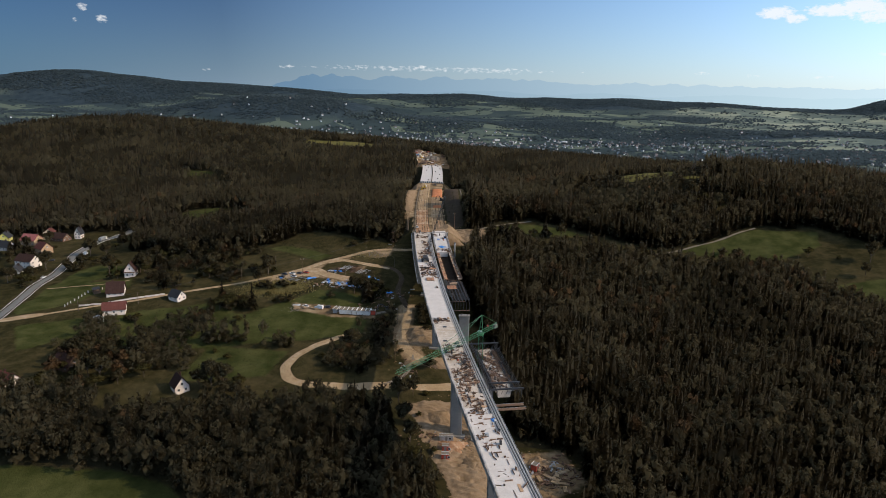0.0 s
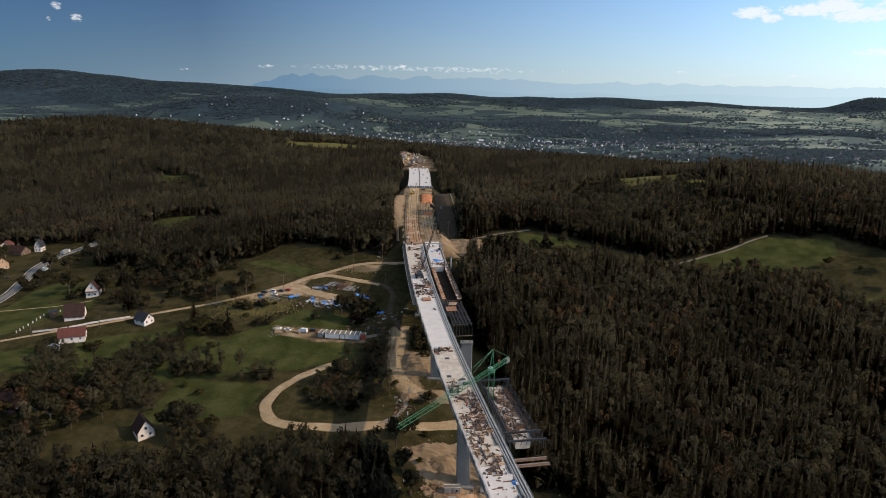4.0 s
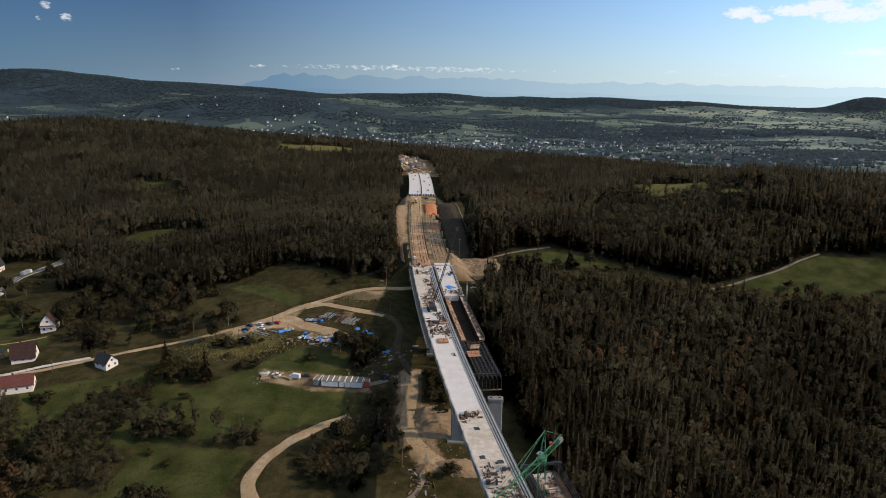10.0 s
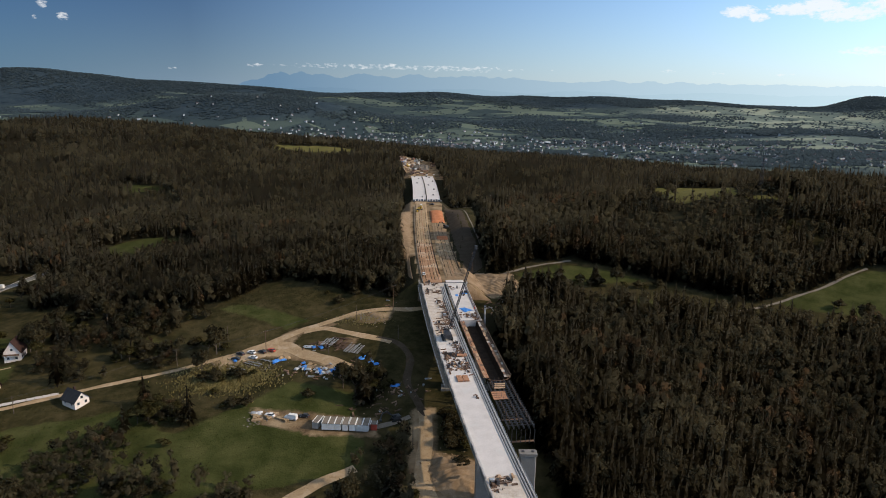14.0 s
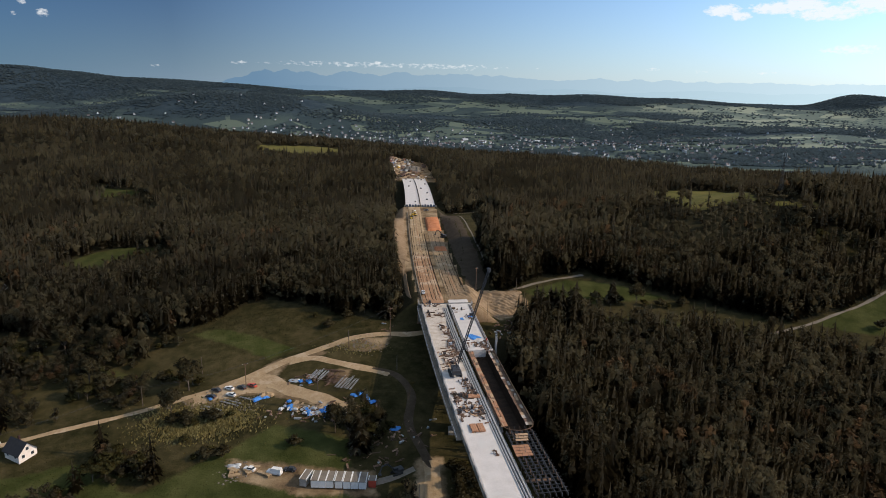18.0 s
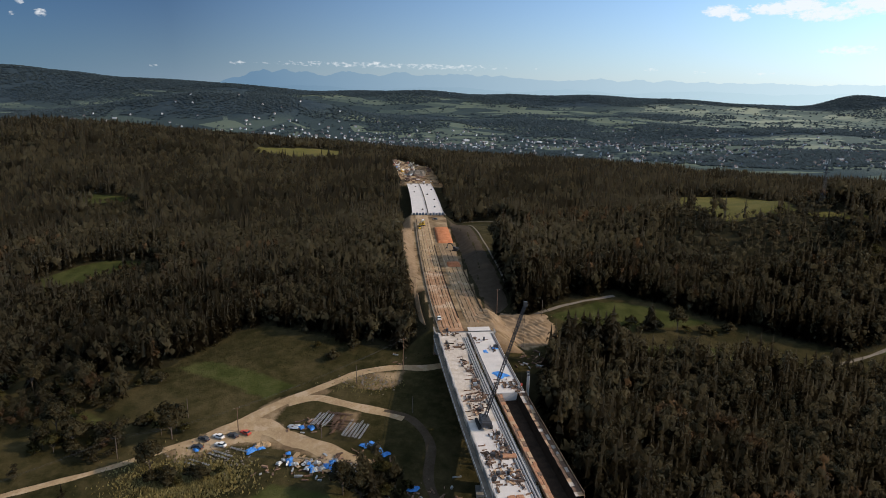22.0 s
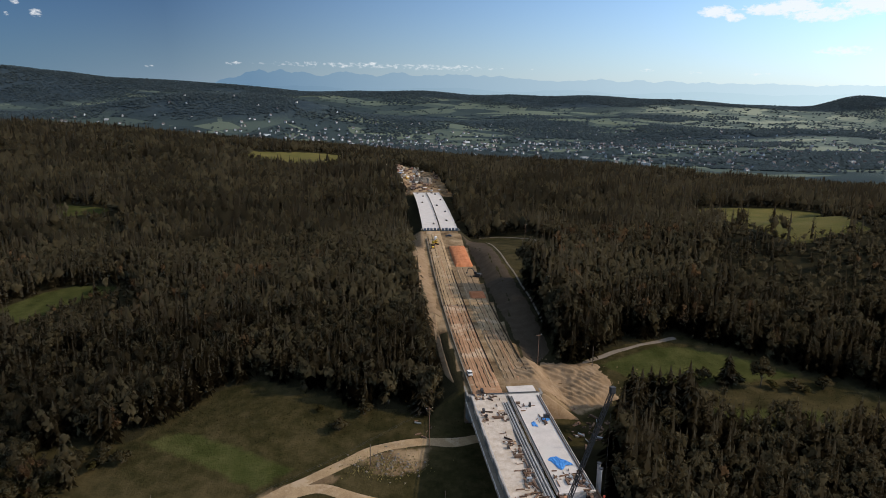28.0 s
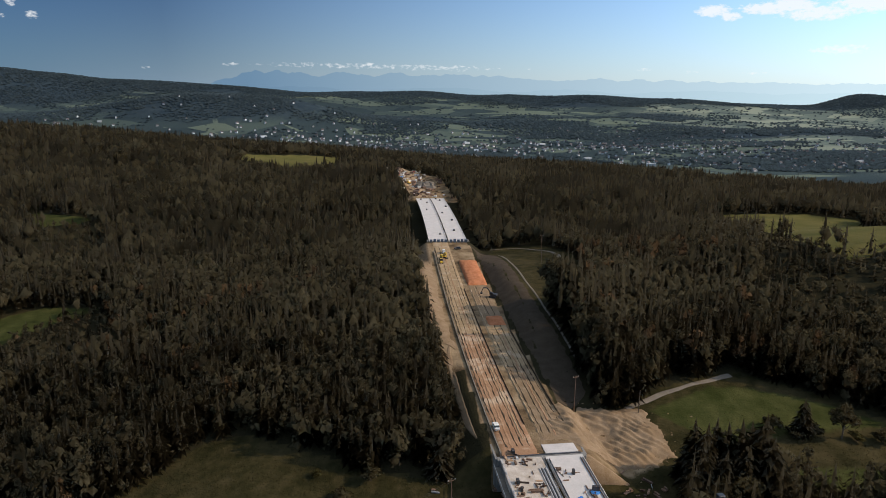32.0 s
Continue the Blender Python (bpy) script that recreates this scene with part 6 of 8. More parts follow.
def tarpaulin(name, label, m, w, l, mat, seed, h=0.6):
    """A crumpled sheet thrown over material."""
    r = random.Random(seed)
    nx, ny = 11, 11
    v, f = [], []
    for j in range(ny):
        for i in range(nx):
            u, q = i / (nx - 1) * 2 - 1, j / (ny - 1) * 2 - 1
            edge = max(abs(u), abs(q))
            wob = 1 + 0.16 * math.sin(3 * math.atan2(q, u) + seed) + r.uniform(-0.06, 0.06)
            z = 0.03 if edge > 0.9 else h * (0.45 + 0.55 * r.random()) * (1 - 0.5 * edge * edge)
            v.append((u * w / 2 * wob, q * l / 2 * wob, z))
    for j in range(ny - 1):
        for i in range(nx - 1):
            b = j * nx + i
            f.append((b, b + 1, b + nx + 1, b + nx))
    ob = mesh_object(name, v, f, mat)
    ob.matrix_basis = m
    return tagged(ob, label, "tarpaulin", group="tarpaulins")


def cable_drum():
    t = thing("cable_drum", "wooden cable drum lying on the deck", "drum", group="site crates")
    part("core", Solid().tube((-0.4, 0, 0.7), (0.4, 0, 0.7), 0.4, 12), M_DARKSTEEL, t)
    for x in (-0.45, 0.4):
        part("flange", Solid().tube((x, 0, 0.7), (x + 0.06, 0, 0.7), 0.7, 14), M_WOODBROWN, t)
    return t


def formwork_frame(w, l, label):
    t = thing("shutter_table", label, "formwork", group="site stacks")
    part("sheet", Solid().box(-w / 2, w / 2, -l / 2, l / 2, 0.12, 0.16), M_PLY, t)
    for k in range(4):
        x = -w / 2 + 0.05 + k * (w - 0.1) / 3
        part("joist", Solid().box(x - 0.05, x + 0.05, -l / 2, l / 2, 0, 0.12), M_WOODBROWN, t)
    return t


def generator():
    t = thing("generator", "small grey site generator with a dark vent", "generator", group="site crates")
    part("housing", Solid().box(-0.7, 0.7, -1.2, 1.2, 0.2, 1.5, c=0.08), M_GALV, t)
    part("vent", Solid().box(-0.72, 0.72, 0.5, 1.0, 0.6, 1.2), M_BLACK, t)
    part("skid", Solid().box(-0.75, 0.75, -1.25, 1.25, 0, 0.2), M_DARKSTEEL, t)
    return t


def litter_decks():
    kit = [timber_stack(3, 1.2, 3.0, M_PLY, "stack of pale formwork boards on the deck"), timber_stack(5, 1.1, 4.0, M_WOODBROWN, "stack of weathered brown boards on the deck"),
           rebar_bundle(6.0, "bundle of rusty reinforcing bars"), rebar_bundle(9.0, "long bundle of rusty reinforcing bars"), crate(1.2, 1.6, 0.9, M_DARKSTEEL, "dark steel site crate"),
           crate(1.6, 2.4, 1.2, M_STEEL, "rusty brown steel skip"), crate(1.0, 1.2, 1.0, M_WHITE, "white plastic site tank"), cable_drum(), formwork_frame(2.0, 3.2, "plywood formwork panel on joists"),
           formwork_frame(1.4, 4.6, "long plywood formwork panel"), generator(), crate(1.8, 2.6, 1.5, M_DARKSTEEL, "large dark steel tool box")]
    # heaps on the decks: place across and along, spread across and along, number of pieces
    heaps = [
        (-7.6, -215.5, 1.8, 1.0, 5), (-11.0, -217.5, 0.4, 1.2, 3), (-8.8, -249, 2.0, 2.5, 6), (-6.4, -257, 2.2, 2.2, 9), (-5.0, -264, 1.8, 2.4, 8), (-8.6, -273, 1.8, 2.6, 11), (-6.6, -280, 2.2, 2.6, 12),
        (-4.2, -272, 0.9, 4.0, 8), (-9.4, -287, 1.4, 2.6, 7), (-8.2, -293, 2.2, 2.2, 6), (-6.3, -298, 1.6, 1.5, 5), (-7.6, -303, 1.8, 1.0, 6), (-9.9, -319, 1.0, 1.0, 3), (-8.8, -324, 1.6, 2.0, 3),
    ]
    heaps += [
        (-6.5, -336, 2.4, 6.0, 5), (-5.4, -71, 0.9, 2.4, 6), (-4.6, -80, 0.8, 4.0, 6), (-5.3, -89, 1.0, 2.4, 6), (-8.4, -98, 1.2, 1.6, 4), (-4.6, -98, 1.0, 3.0, 6), (-8.4, -105, 1.2, 1.8, 5), (-5.0, -121, 1.2, 1.8, 6),
        (-10.9, -132, 0.6, 3.0, 5), (-4.2, -129, 0.8, 2.0, 6), (-6.8, -131, 1.4, 1.6, 7), (-6.8, -140, 1.8, 1.8, 10), (-4.3, -143, 0.9, 2.2, 7), (-10.9, -142, 0.6, 2.4, 4),
    ]
    heaps += [
        (-10.4, -53, 0.6, 2.0, 4), (-4.6, -53, 0.9, 2.0, 4), (-9.0, -40, 2.0, 1.2, 5), (9.0, -89, 1.0, 1.6, 7), (6.4, -87.4, 1.6, 1.2, 6), (8.4, -56, 1.0, 2.0, 2), (4.0, -46, 1.6, 1.6, 2), (5.4, -256, 1.6, 2.0, 6),
        (7.4, -264, 1.4, 3.0, 8), (4.4, -270, 1.2, 3.0, 7), (7.2, -277, 1.6, 2.6, 8), (5.2, -281, 1.8, 1.6, 5), (-6.6, -310, 2.6, 4.0, 4), (-4.8, -166.5, 0.4, 0.6, 2),
    ]
    r = random.Random(5)
    spots = []
    first = set()
    s = Solid()
    for d0, y0, sd, sy, n in heaps:
        low, high = (-11.2, -3.2) if d0 < 0 else (2.4, 10.2)
        sunk = y0 < -250 and d0 > 0
        for _ in range(n):
            for _try in range(12):
                d, y = min(max(d0 + r.gauss(0, sd), low), high), y0 + r.gauss(0, sy)
                if all(abs(y - a) > 1.0 or abs(d - b) > 0.8 for a, b in spots) and not (abs(y + 113.5) < 6 and d < -3):
                    break
            else:
                continue
            spots.append((y, d))
            k = r.choice((0, 1, 1, 2, 2, 3, 4, 4, 5, 5, 6, 7, 8, 8, 9, 10, 11, 11))
            q = r.uniform(0.5, 1.0)
            m = on_road(d, y, -0.49 if sunk else 0.012) @ pose(0, 0, 0, 0, 0, r.choice((0, 0, 0, 90, 90, r.uniform(0, 180)))) @ Matrix.Diagonal((q, q * r.uniform(0.8, 1.3), r.uniform(0.6, 1.05), 1))
            if k in first:
                copy_thing(kit[k], m)
            else:
                first.add(k)
                kit[k].matrix_basis = m
        # offcuts, bars and scraps round each heap
        for _ in range(n * 5):
            d = min(max(d0 + r.gauss(0, sd * 1.3), low), high)
            m = on_road(d, y0 + r.gauss(0, sy * 1.3), -0.48 if sunk else 0.014) @ pose(0, 0, 0, 0, 0, r.choice((0, 90, r.uniform(0, 180))))
            w, l = r.uniform(0.03, 0.14), r.uniform(0.2, 2.0) * r.choice((0.5, 1.0, 1.6))
            s.box(-w, w, -l / 2, l / 2, 0, r.uniform(0.1, 0.6), m)
    me = bpy.data.meshes.new("site_scraps")
    me.from_pydata(s.v, [], s.f)
    me.materials.append(M_SCRAP)
    tagged(new("site_scraps", me), "timber offcuts, bars and scraps scattered over the decks", "debris", kind="stuff")
    # long steel rails laid along the deck
    rail = thing("steel_rail", "long dark steel beam lying on the deck", "beam", group="deck beams")
    part("beam", Solid().box(-0.16, 0.16, -5, 5, 0, 0.3), M_DARKSTEEL, rail)
    rail.matrix_basis = on_road(-3.1, -66, 0.014)
    for d, y in ((-3.1, -77), (-3.2, -88), (-3.1, -99), (-3.1, -127), (-3.2, -138), (-8.9, -291), (-3.4, -262), (-3.4, -273), (-3.4, -285), (-3.3, -300), (-3.4, -312)):
        copy_thing(rail, on_road(d, y, 0.014) @ pose(0, 0, 0, 0, 0, r.uniform(-2, 2)))
    # two broad timber decks laid side by side
    pallets = timber_stack(4, 2.1, 4.8, M_TIMBER, "broad stack of new reddish boards on the deck")
    pallets.matrix_basis = on_road(-4.4, -132, 0.012) @ pose(0, 0, 0, 0, 0, 90)
    for d in (-8.4, -6.1):
        copy_thing(pallets, on_road(d, -152.5, 0.012))
    tarpaulin("tarpaulin", "crumpled bright blue plastic sheet on the deck", on_road(5.8, -79.5, 0.03) @ pose(0, 0, 0, 0, 0, 30), 4.2, 6.0, M_BLUE, 3, 0.4)
    tarpaulin("tarpaulin", "small blue plastic sheet on the deck", on_road(4.4, -58.5, 0.03), 1.6, 3.0, M_BLUE, 4, 0.3)
    tarpaulin("tarpaulin", "small blue plastic sheet near the deck edge", on_road(8.8, -56, 0.03) @ pose(0, 0, 0, 0, 0, 70), 1.5, 2.6, M_BLUE, 5, 0.3)
    tarpaulin("tarpaulin", "small blue sheet on the dusty deck", on_road(-3.6, -309, 0.03), 1.5, 2.2, M_BLUE, 6, 0.4)


litter_decks()


def steel_columns():
    for d, y in ((13.4, -90), (13.9, -87.5)):
        x = float(axis(y)) + d
        t = thing("steel_column", "pale upright steel tube beside the deck", "column")
        part("tube", Solid().tube((x, y, ground_z(x, y) - 0.5), (x, y, float(deck_z(y)) + 5.2), 0.45, 12), M_GALV, t)
        part("cap", Solid().tube((x, y, float(deck_z(y)) + 5.2), (x, y, float(deck_z(y)) + 5.4), 0.6, 12), M_DARKSTEEL, t)


steel_columns()


# ---- houses ----
def house(x, y, turn, w, l, eave, ridge, wall_mat, roof_mat, label, chimney=True, balcony=False, name="house", sink=0.8):
    """A gabled house, ridge along its own y; w wide, l long."""
    zs = [ground_z(x + a, y + b) for a in (-4, 0, 4) for b in (-4, 0, 4)]
    h = thing(name, label, "house", pose(x, y, sum(zs) / 9, 0, 0, turn), group="village houses")
    s = Solid()
    hw, hl = w / 2, l / 2
    p = [(-hw, -hl, -2), (hw, -hl, -2), (hw, hl, -2), (-hw, hl, -2), (-hw, -hl, eave), (hw, -hl, eave), (hw, hl, eave), (-hw, hl, eave), (0, -hl, ridge - 0.15), (0, hl, ridge - 0.15)]
    s.add(p, [(3, 2, 1, 0), (0, 1, 5, 8, 4), (2, 3, 7, 9, 6), (1, 2, 6, 5), (3, 0, 4, 7), (4, 8, 9, 7), (5, 6, 9, 8)])
    part("wall", s, wall_mat, h)
    o = 0.6
    k = (ridge - eave) / hw
    roof = part("roof", Solid(), roof_mat, h)
    for sx in (-1, 1):
        q = [(sx * (hw + o), -hl - o, eave - o * k + 0.02), (sx * (hw + o), hl + o, eave - o * k + 0.02), (0, hl + o, ridge + 0.02), (0, -hl - o, ridge + 0.02)]
        t = [(a, b, c + 0.18) for a, b, c in q]
        part("slope", Solid().add(q + t, [(3, 2, 1, 0), (4, 5, 6, 7), (0, 1, 5, 4), (1, 2, 6, 5), (2, 3, 7, 6), (3, 0, 4, 7)]), roof_mat, roof)
    if chimney:
        part("chimney", Solid().box(0.5, 1.2, hl * 0.25, hl * 0.25 + 0.7, ridge - 1.6, ridge + 0.9, c=0.06), M_ROOFBROWN, roof)
    rows = [0.9] + ([3.6] if eave > 4.6 else [])
    for z in rows:
        n = max(2, int(l / 3.2))
        for i in range(n):
            yy = -hl + l * (i + 0.5) / n
            for sx in (-1, 1):
                win = part("window", Solid().box(sx * hw - 0.04, sx * hw + 0.04, yy - 0.55, yy + 0.55, z, z + 1.3), M_WHITE, h)
                part("pane", Solid().box(sx * hw - 0.06, sx * hw + 0.06, yy - 0.45, yy + 0.45, z + 0.1, z + 1.2), M_GLASS, win)
    for sy in (-1, 1):
        for z in rows + [eave + 0.5]:
            for xx in ((-w / 4, w / 4) if z < eave else (0,)):
                win = part("window", Solid().box(xx - 0.6, xx + 0.6, sy * hl - 0.04, sy * hl + 0.04, z, z + 1.3), M_WHITE, h)
                part("pane", Solid().box(xx - 0.5, xx + 0.5, sy * hl - 0.06, sy * hl + 0.06, z + 0.1, z + 1.2), M_GLASS, win)
    part("door", Solid().box(hw - 0.05, hw + 0.05, -0.5, 0.5, 0, 2.1), M_WOODBROWN, h)
    if balcony:
        b = part("balcony", Solid().box(-hw, hw, -hl - 1.4, -hl, 2.9, 3.1), M_WHITE, h)
        part("balustrade", Solid().box(-hw, hw, -hl - 1.42, -hl - 1.34, 3.1, 4.0), M_WOODBROWN, b)
    return h


house(-240, -149, 112, 8.0, 12.5, 3.2, 6.8, M_PLASTER, M_ROOFRED, "white house with a red tiled roof beside the road")
house(-210, -129, 62, 6.5, 8.5, 2.8, 6.2, M_PLASTER, M_ROOFGREY, "white house with a dark grey roof below the road")
house(-260, -90, 15, 7.0, 8.4, 4.6, 9.8, M_PLASTER, M_ROOFBROWN, "white gabled house with a balcony among trees", balcony=True)
house(-253, -123, 108, 8.5, 10, 2.4, 8.4, M_PLASTER, M_ROOFBROWN, "white house with a steep dark red-brown roof beside the road")
house(-227, -218, 70, 8.5, 11, 3.0, 7.4, M_WOODBROWN, M_ROOFBROWN, "dark wooden house with a brown roof under trees")
house(-162, -234, 40, 6.5, 8, 3.2, 7.6, M_PLASTER, M_ROOFBROWN, "small white house with a steep brown roof in the meadow")
house(-359, -54, 75, 10, 15, 5.6, 9.6, M_PLASTER, M_ROOFBROWN, "large white house with a brown roof in the village")
house(-372, -16, 60, 9, 11, 4.6, 9.0, M_PLY, M_ROOFRED, "orange-plastered house with a red roof in the village")
house(-404, 16, 80, 10, 14, 4.6, 9.0, M_PLY, M_ROOFPINK, "long house with a light red roof in the village")
house(-401, 36, 20, 8, 9, 6.4, 9.6, M_CREAM, M_ROOFRED, "tall cream house with a small red roof in the village")
house(-387, 30, 75, 9, 14, 2.8, 6.8, M_WOODBROWN, M_ROOFBROWN, "low dark house with a long brown roof in the village")
house(-354, -74, 12, 6, 8, 2.6, 6.6, M_PLASTER, M_ROOFGREY, "small white gabled house by the asphalt road")
house(-377, 41, 10, 5, 8, 4.8, 10.0, M_PLASTER, M_ROOFGREY, "narrow white gabled house at the road bend")
house(-345, 80, 35, 8, 10, 3.4, 8.0, M_PLASTER, M_ROOFBROWN, "white house partly hidden by forest edge trees")
house(-412, -4, 70, 8, 13, 3.2, 7.4, M_PLASTER, M_ROOFGREY, "wide white house with a dark grey roof in the village")
house(-434, 25, 20, 8, 11, 3.6, 8.2, M_YELLOWWALL, M_ROOFGREY, "bright yellow gabled house with a grey roof in the village")
house(-246, -236, 70, 8, 10, 3.0, 7.0, M_PLASTER, M_ROOFRED, "white house with a red roof at the wood's edge")
house(248, 28, 40, 8, 10, 4.2, 8.4, M_PLASTER, M_ROOFGREY, "white house on the wooded hill")
house(262, 44, 20, 7, 9, 3.6, 7.6, M_PLASTER, M_ROOFBROWN, "small white house behind trees on the hill")


def shed(x, y, turn, w, l, h, mat, roof, label):
    s = thing("shed", label, "shed", at_ground(x, y, turn, -0.2))
    part("wall", Solid().box(-w / 2, w / 2, -l / 2, l / 2, -0.6, h, c=0.05), mat, s)
    part("roof", Solid().add([(-w / 2 - 0.3, -l / 2 - 0.3, h), (w / 2 + 0.3, -l / 2 - 0.3, h + 0.5), (w / 2 + 0.3, l / 2 + 0.3, h + 0.5), (-w / 2 - 0.3, l / 2 + 0.3, h),
                              (-w / 2 - 0.3, -l / 2 - 0.3, h + 0.12), (w / 2 + 0.3, -l / 2 - 0.3, h + 0.62), (w / 2 + 0.3, l / 2 + 0.3, h + 0.62), (-w / 2 - 0.3, l / 2 + 0.3, h + 0.12)],
                             [(3, 2, 1, 0), (4, 5, 6, 7), (0, 1, 5, 4), (1, 2, 6, 5), (2, 3, 7, 6), (3, 0, 4, 7)]), roof, s)
    part("door", Solid().box(-0.5, 0.5, -l / 2 - 0.04, -l / 2 + 0.02, 0, 1.9), M_WOODBROWN, s)


shed(-243, -162, 62, 3.4, 6, 2.4, M_GALV, M_GALV, "pale sheet-metal shed beside the red-roofed house")
shed(-268, -120, 40, 4, 6, 2.6, M_WOODBROWN, M_ROOFGREY, "wooden shed with a grey roof")
shed(-390, -50, 70, 5, 8, 3.0, M_WHITE, M_ROOFGREY, "white garage with a flat grey roof")


# ---- garden wall, kerbs and fence posts of the village ----
def garden_wall(line, h, label):
    t = thing("garden_wall", label, "wall")
    for (x0, y0), (x1, y1) in zip(line, line[1:]):
        n = max(1, int(math.hypot(x1 - x0, y1 - y0) / 3))
        for k in range(n):
            a = Vector((x0 + (x1 - x0) * k / n, y0 + (y1 - y0) * k / n, 0))
            b = Vector((x0 + (x1 - x0) * (k + 0.97) / n, y0 + (y1 - y0) * (k + 0.97) / n, 0))
            a.z = b.z = 0.5 * (ground_z(a.x, a.y) + ground_z(b.x, b.y)) + h / 2 - 0.15
            part("panel", Solid().beam(tuple(a), tuple(b), 0.22, h + 0.3), M_CONCRETE, t)


garden_wall([(-266, -143), (-253, -139.5), (-240, -131.5), (-232, -127.5), (-221, -122.5)], 1.0, "low pale garden wall along the village road")


def fence_posts(line, step, label):
    t = thing("garden_fence", label, "fence")
    for (x0, y0), (x1, y1) in zip(line, line[1:]):
        n = max(1, int(math.hypot(x1 - x0, y1 - y0) / step))
        for k in range(n):
            x, y = x0 + (x1 - x0) * k / n, y0 + (y1 - y0) * k / n
            part("post", Solid().box(x - 0.22, x + 0.22, y - 0.22, y + 0.22, ground_z(x, y) - 0.2, ground_z(x, y) + 1.4), M_CONCRETE, t)
            part("rail", Solid().beam((x, y, ground_z(x, y) + 0.7), (x0 + (x1 - x0) * (k + 1) / n, y0 + (y1 - y0) * (k + 1) / n, ground_z(x, y) + 0.7), 0.08), M_WOODBROWN, t)


fence_posts([(-275, -143), (-275, -137), (-274, -130), (-273, -121), (-262, -112)], 2.6, "garden fence of pale posts and dark rails")


# ---- poles ----
def power_pole(x, y, h, arms, label):
    t = thing("power_pole", label, "pole", at_ground(x, y, 25, -0.3), group="power poles")
    part("post", Solid().tube((0, 0, 0), (0, 0, h), 0.17, 8, 0.11), M_WOODBROWN if arms else M_BARK, t)
    if arms:
        a = part("cross_arm", Solid().box(-1.1, 1.1, -0.06, 0.06, h - 0.7, h - 0.55), M_WOODBROWN, t)
        for k in (-1.0, 0, 1.0):
            part("insulator", Solid().tube((k, 0, h - 0.55), (k, 0, h - 0.25), 0.07, 6), M_WHITE, a)
    return t


POLES = [(-140, -88.5, 10, 1), (-100, -62, 8, 0), (-81.5, -54, 15, 1), (-77, -81, 7, 0), (-161, -80, 8, 0), (-38, -5, 14, 1), (-16, -5, 9, 0), (-178, -101, 9, 0), (-109, -94, 7, 0), (-232, -136, 8, 0), (-262, -150, 8, 0),
         (-66, -160, 10, 0), (-62, -205, 12, 1), (-12, 205, 12, 1), (-22, 150, 10, 0)]
for x, y, h, arms in POLES:
    power_pole(x, y, h, arms, "tall dark wooden pole with a cross-arm" if arms else "slim wooden pole beside the track")


def pylon(x, y, h):
    t = thing("pylon", "steel lattice mast standing on the wooded hilltop", "mast")
    z = ground_z(x, y)
    s = Solid()
    for i in range(10):
        a, b = 1.3 * (1 - i / 11.5), 1.3 * (1 - (i + 1) / 11.5)
        z0, z1 = z + h * i / 10, z + h * (i + 1) / 10
        c0 = [(x - a, y - a, z0), (x + a, y - a, z0), (x + a, y + a, z0), (x - a, y + a, z0)]
        c1 = [(x - b, y - b, z1), (x + b, y - b, z1), (x + b, y + b, z1), (x - b, y + b, z1)]
        for k in range(4):
            s.beam(c0[k], c1[k], 0.16)
            s.beam(c0[k], c1[(k + 1) % 4], 0.08)
            s.beam(c1[k], c1[(k + 1) % 4], 0.07)
    part("lattice", s, M_DARKSTEEL, t)
    for k, w in ((0.80, 2.2), (0.88, 1.8), (0.96, 1.4)):
        part("cross_arm", Solid().box(x - w, x + w, y - 0.2, y + 0.2, z + h * k, z + h * k + 0.35), M_DARKSTEEL, t)
    for k in range(3):
        part("antenna", Solid().tube((x - 1.5 + 1.5 * k, y, z + h), (x - 1.5 + 1.5 * k, y, z + h + 3), 0.15, 6), M_GALV, t)


pylon(184, 108, 27)


# ---- site offices and storage yard ----
def site_container(mat, label, length=6.0):
    c = thing("site_container", label, "container", group="site offices")
    part("body", Solid().box(-length / 2, length / 2, -1.2, 1.2, 0.15, 2.7, c=0.05), mat, c)
    for k in range(int(length / 0.5)):
        part("rib", Solid().box(-length / 2 + 0.25 + 0.5 * k, -length / 2 + 0.37 + 0.5 * k, -1.24, 1.24, 0.3, 2.55), mat, c)
    part("roof", Solid().box(-length / 2 - 0.05, length / 2 + 0.05, -1.27, 1.27, 2.7, 2.82, c=0.03), M_TRACK, c, "grey sheet roof")
    for y in (-1.2, 1.2):
        part("roof_edge", Solid().box(-length / 2 - 0.05, length / 2 + 0.05, y - 0.13, y + 0.13, 2.82, 2.9), M_WHITE, c, "white roof edge strip")
    d = part("door", Solid().box(-0.5, 0.4, -1.29, -1.24, 0.3, 2.35), M_PIER, c)
    part("handle", Solid().box(0.2, 0.32, -1.33, -1.29, 1.2, 1.35), M_DARKSTEEL, d)
    w = part("window", Solid().box(1.0, 2.1, -1.29, -1.24, 1.1, 2.1), M_WHITE, c)
    part("pane", Solid().box(1.1, 2.0, -1.31, -1.28, 1.2, 2.0), M_GLASS, w)
    return c


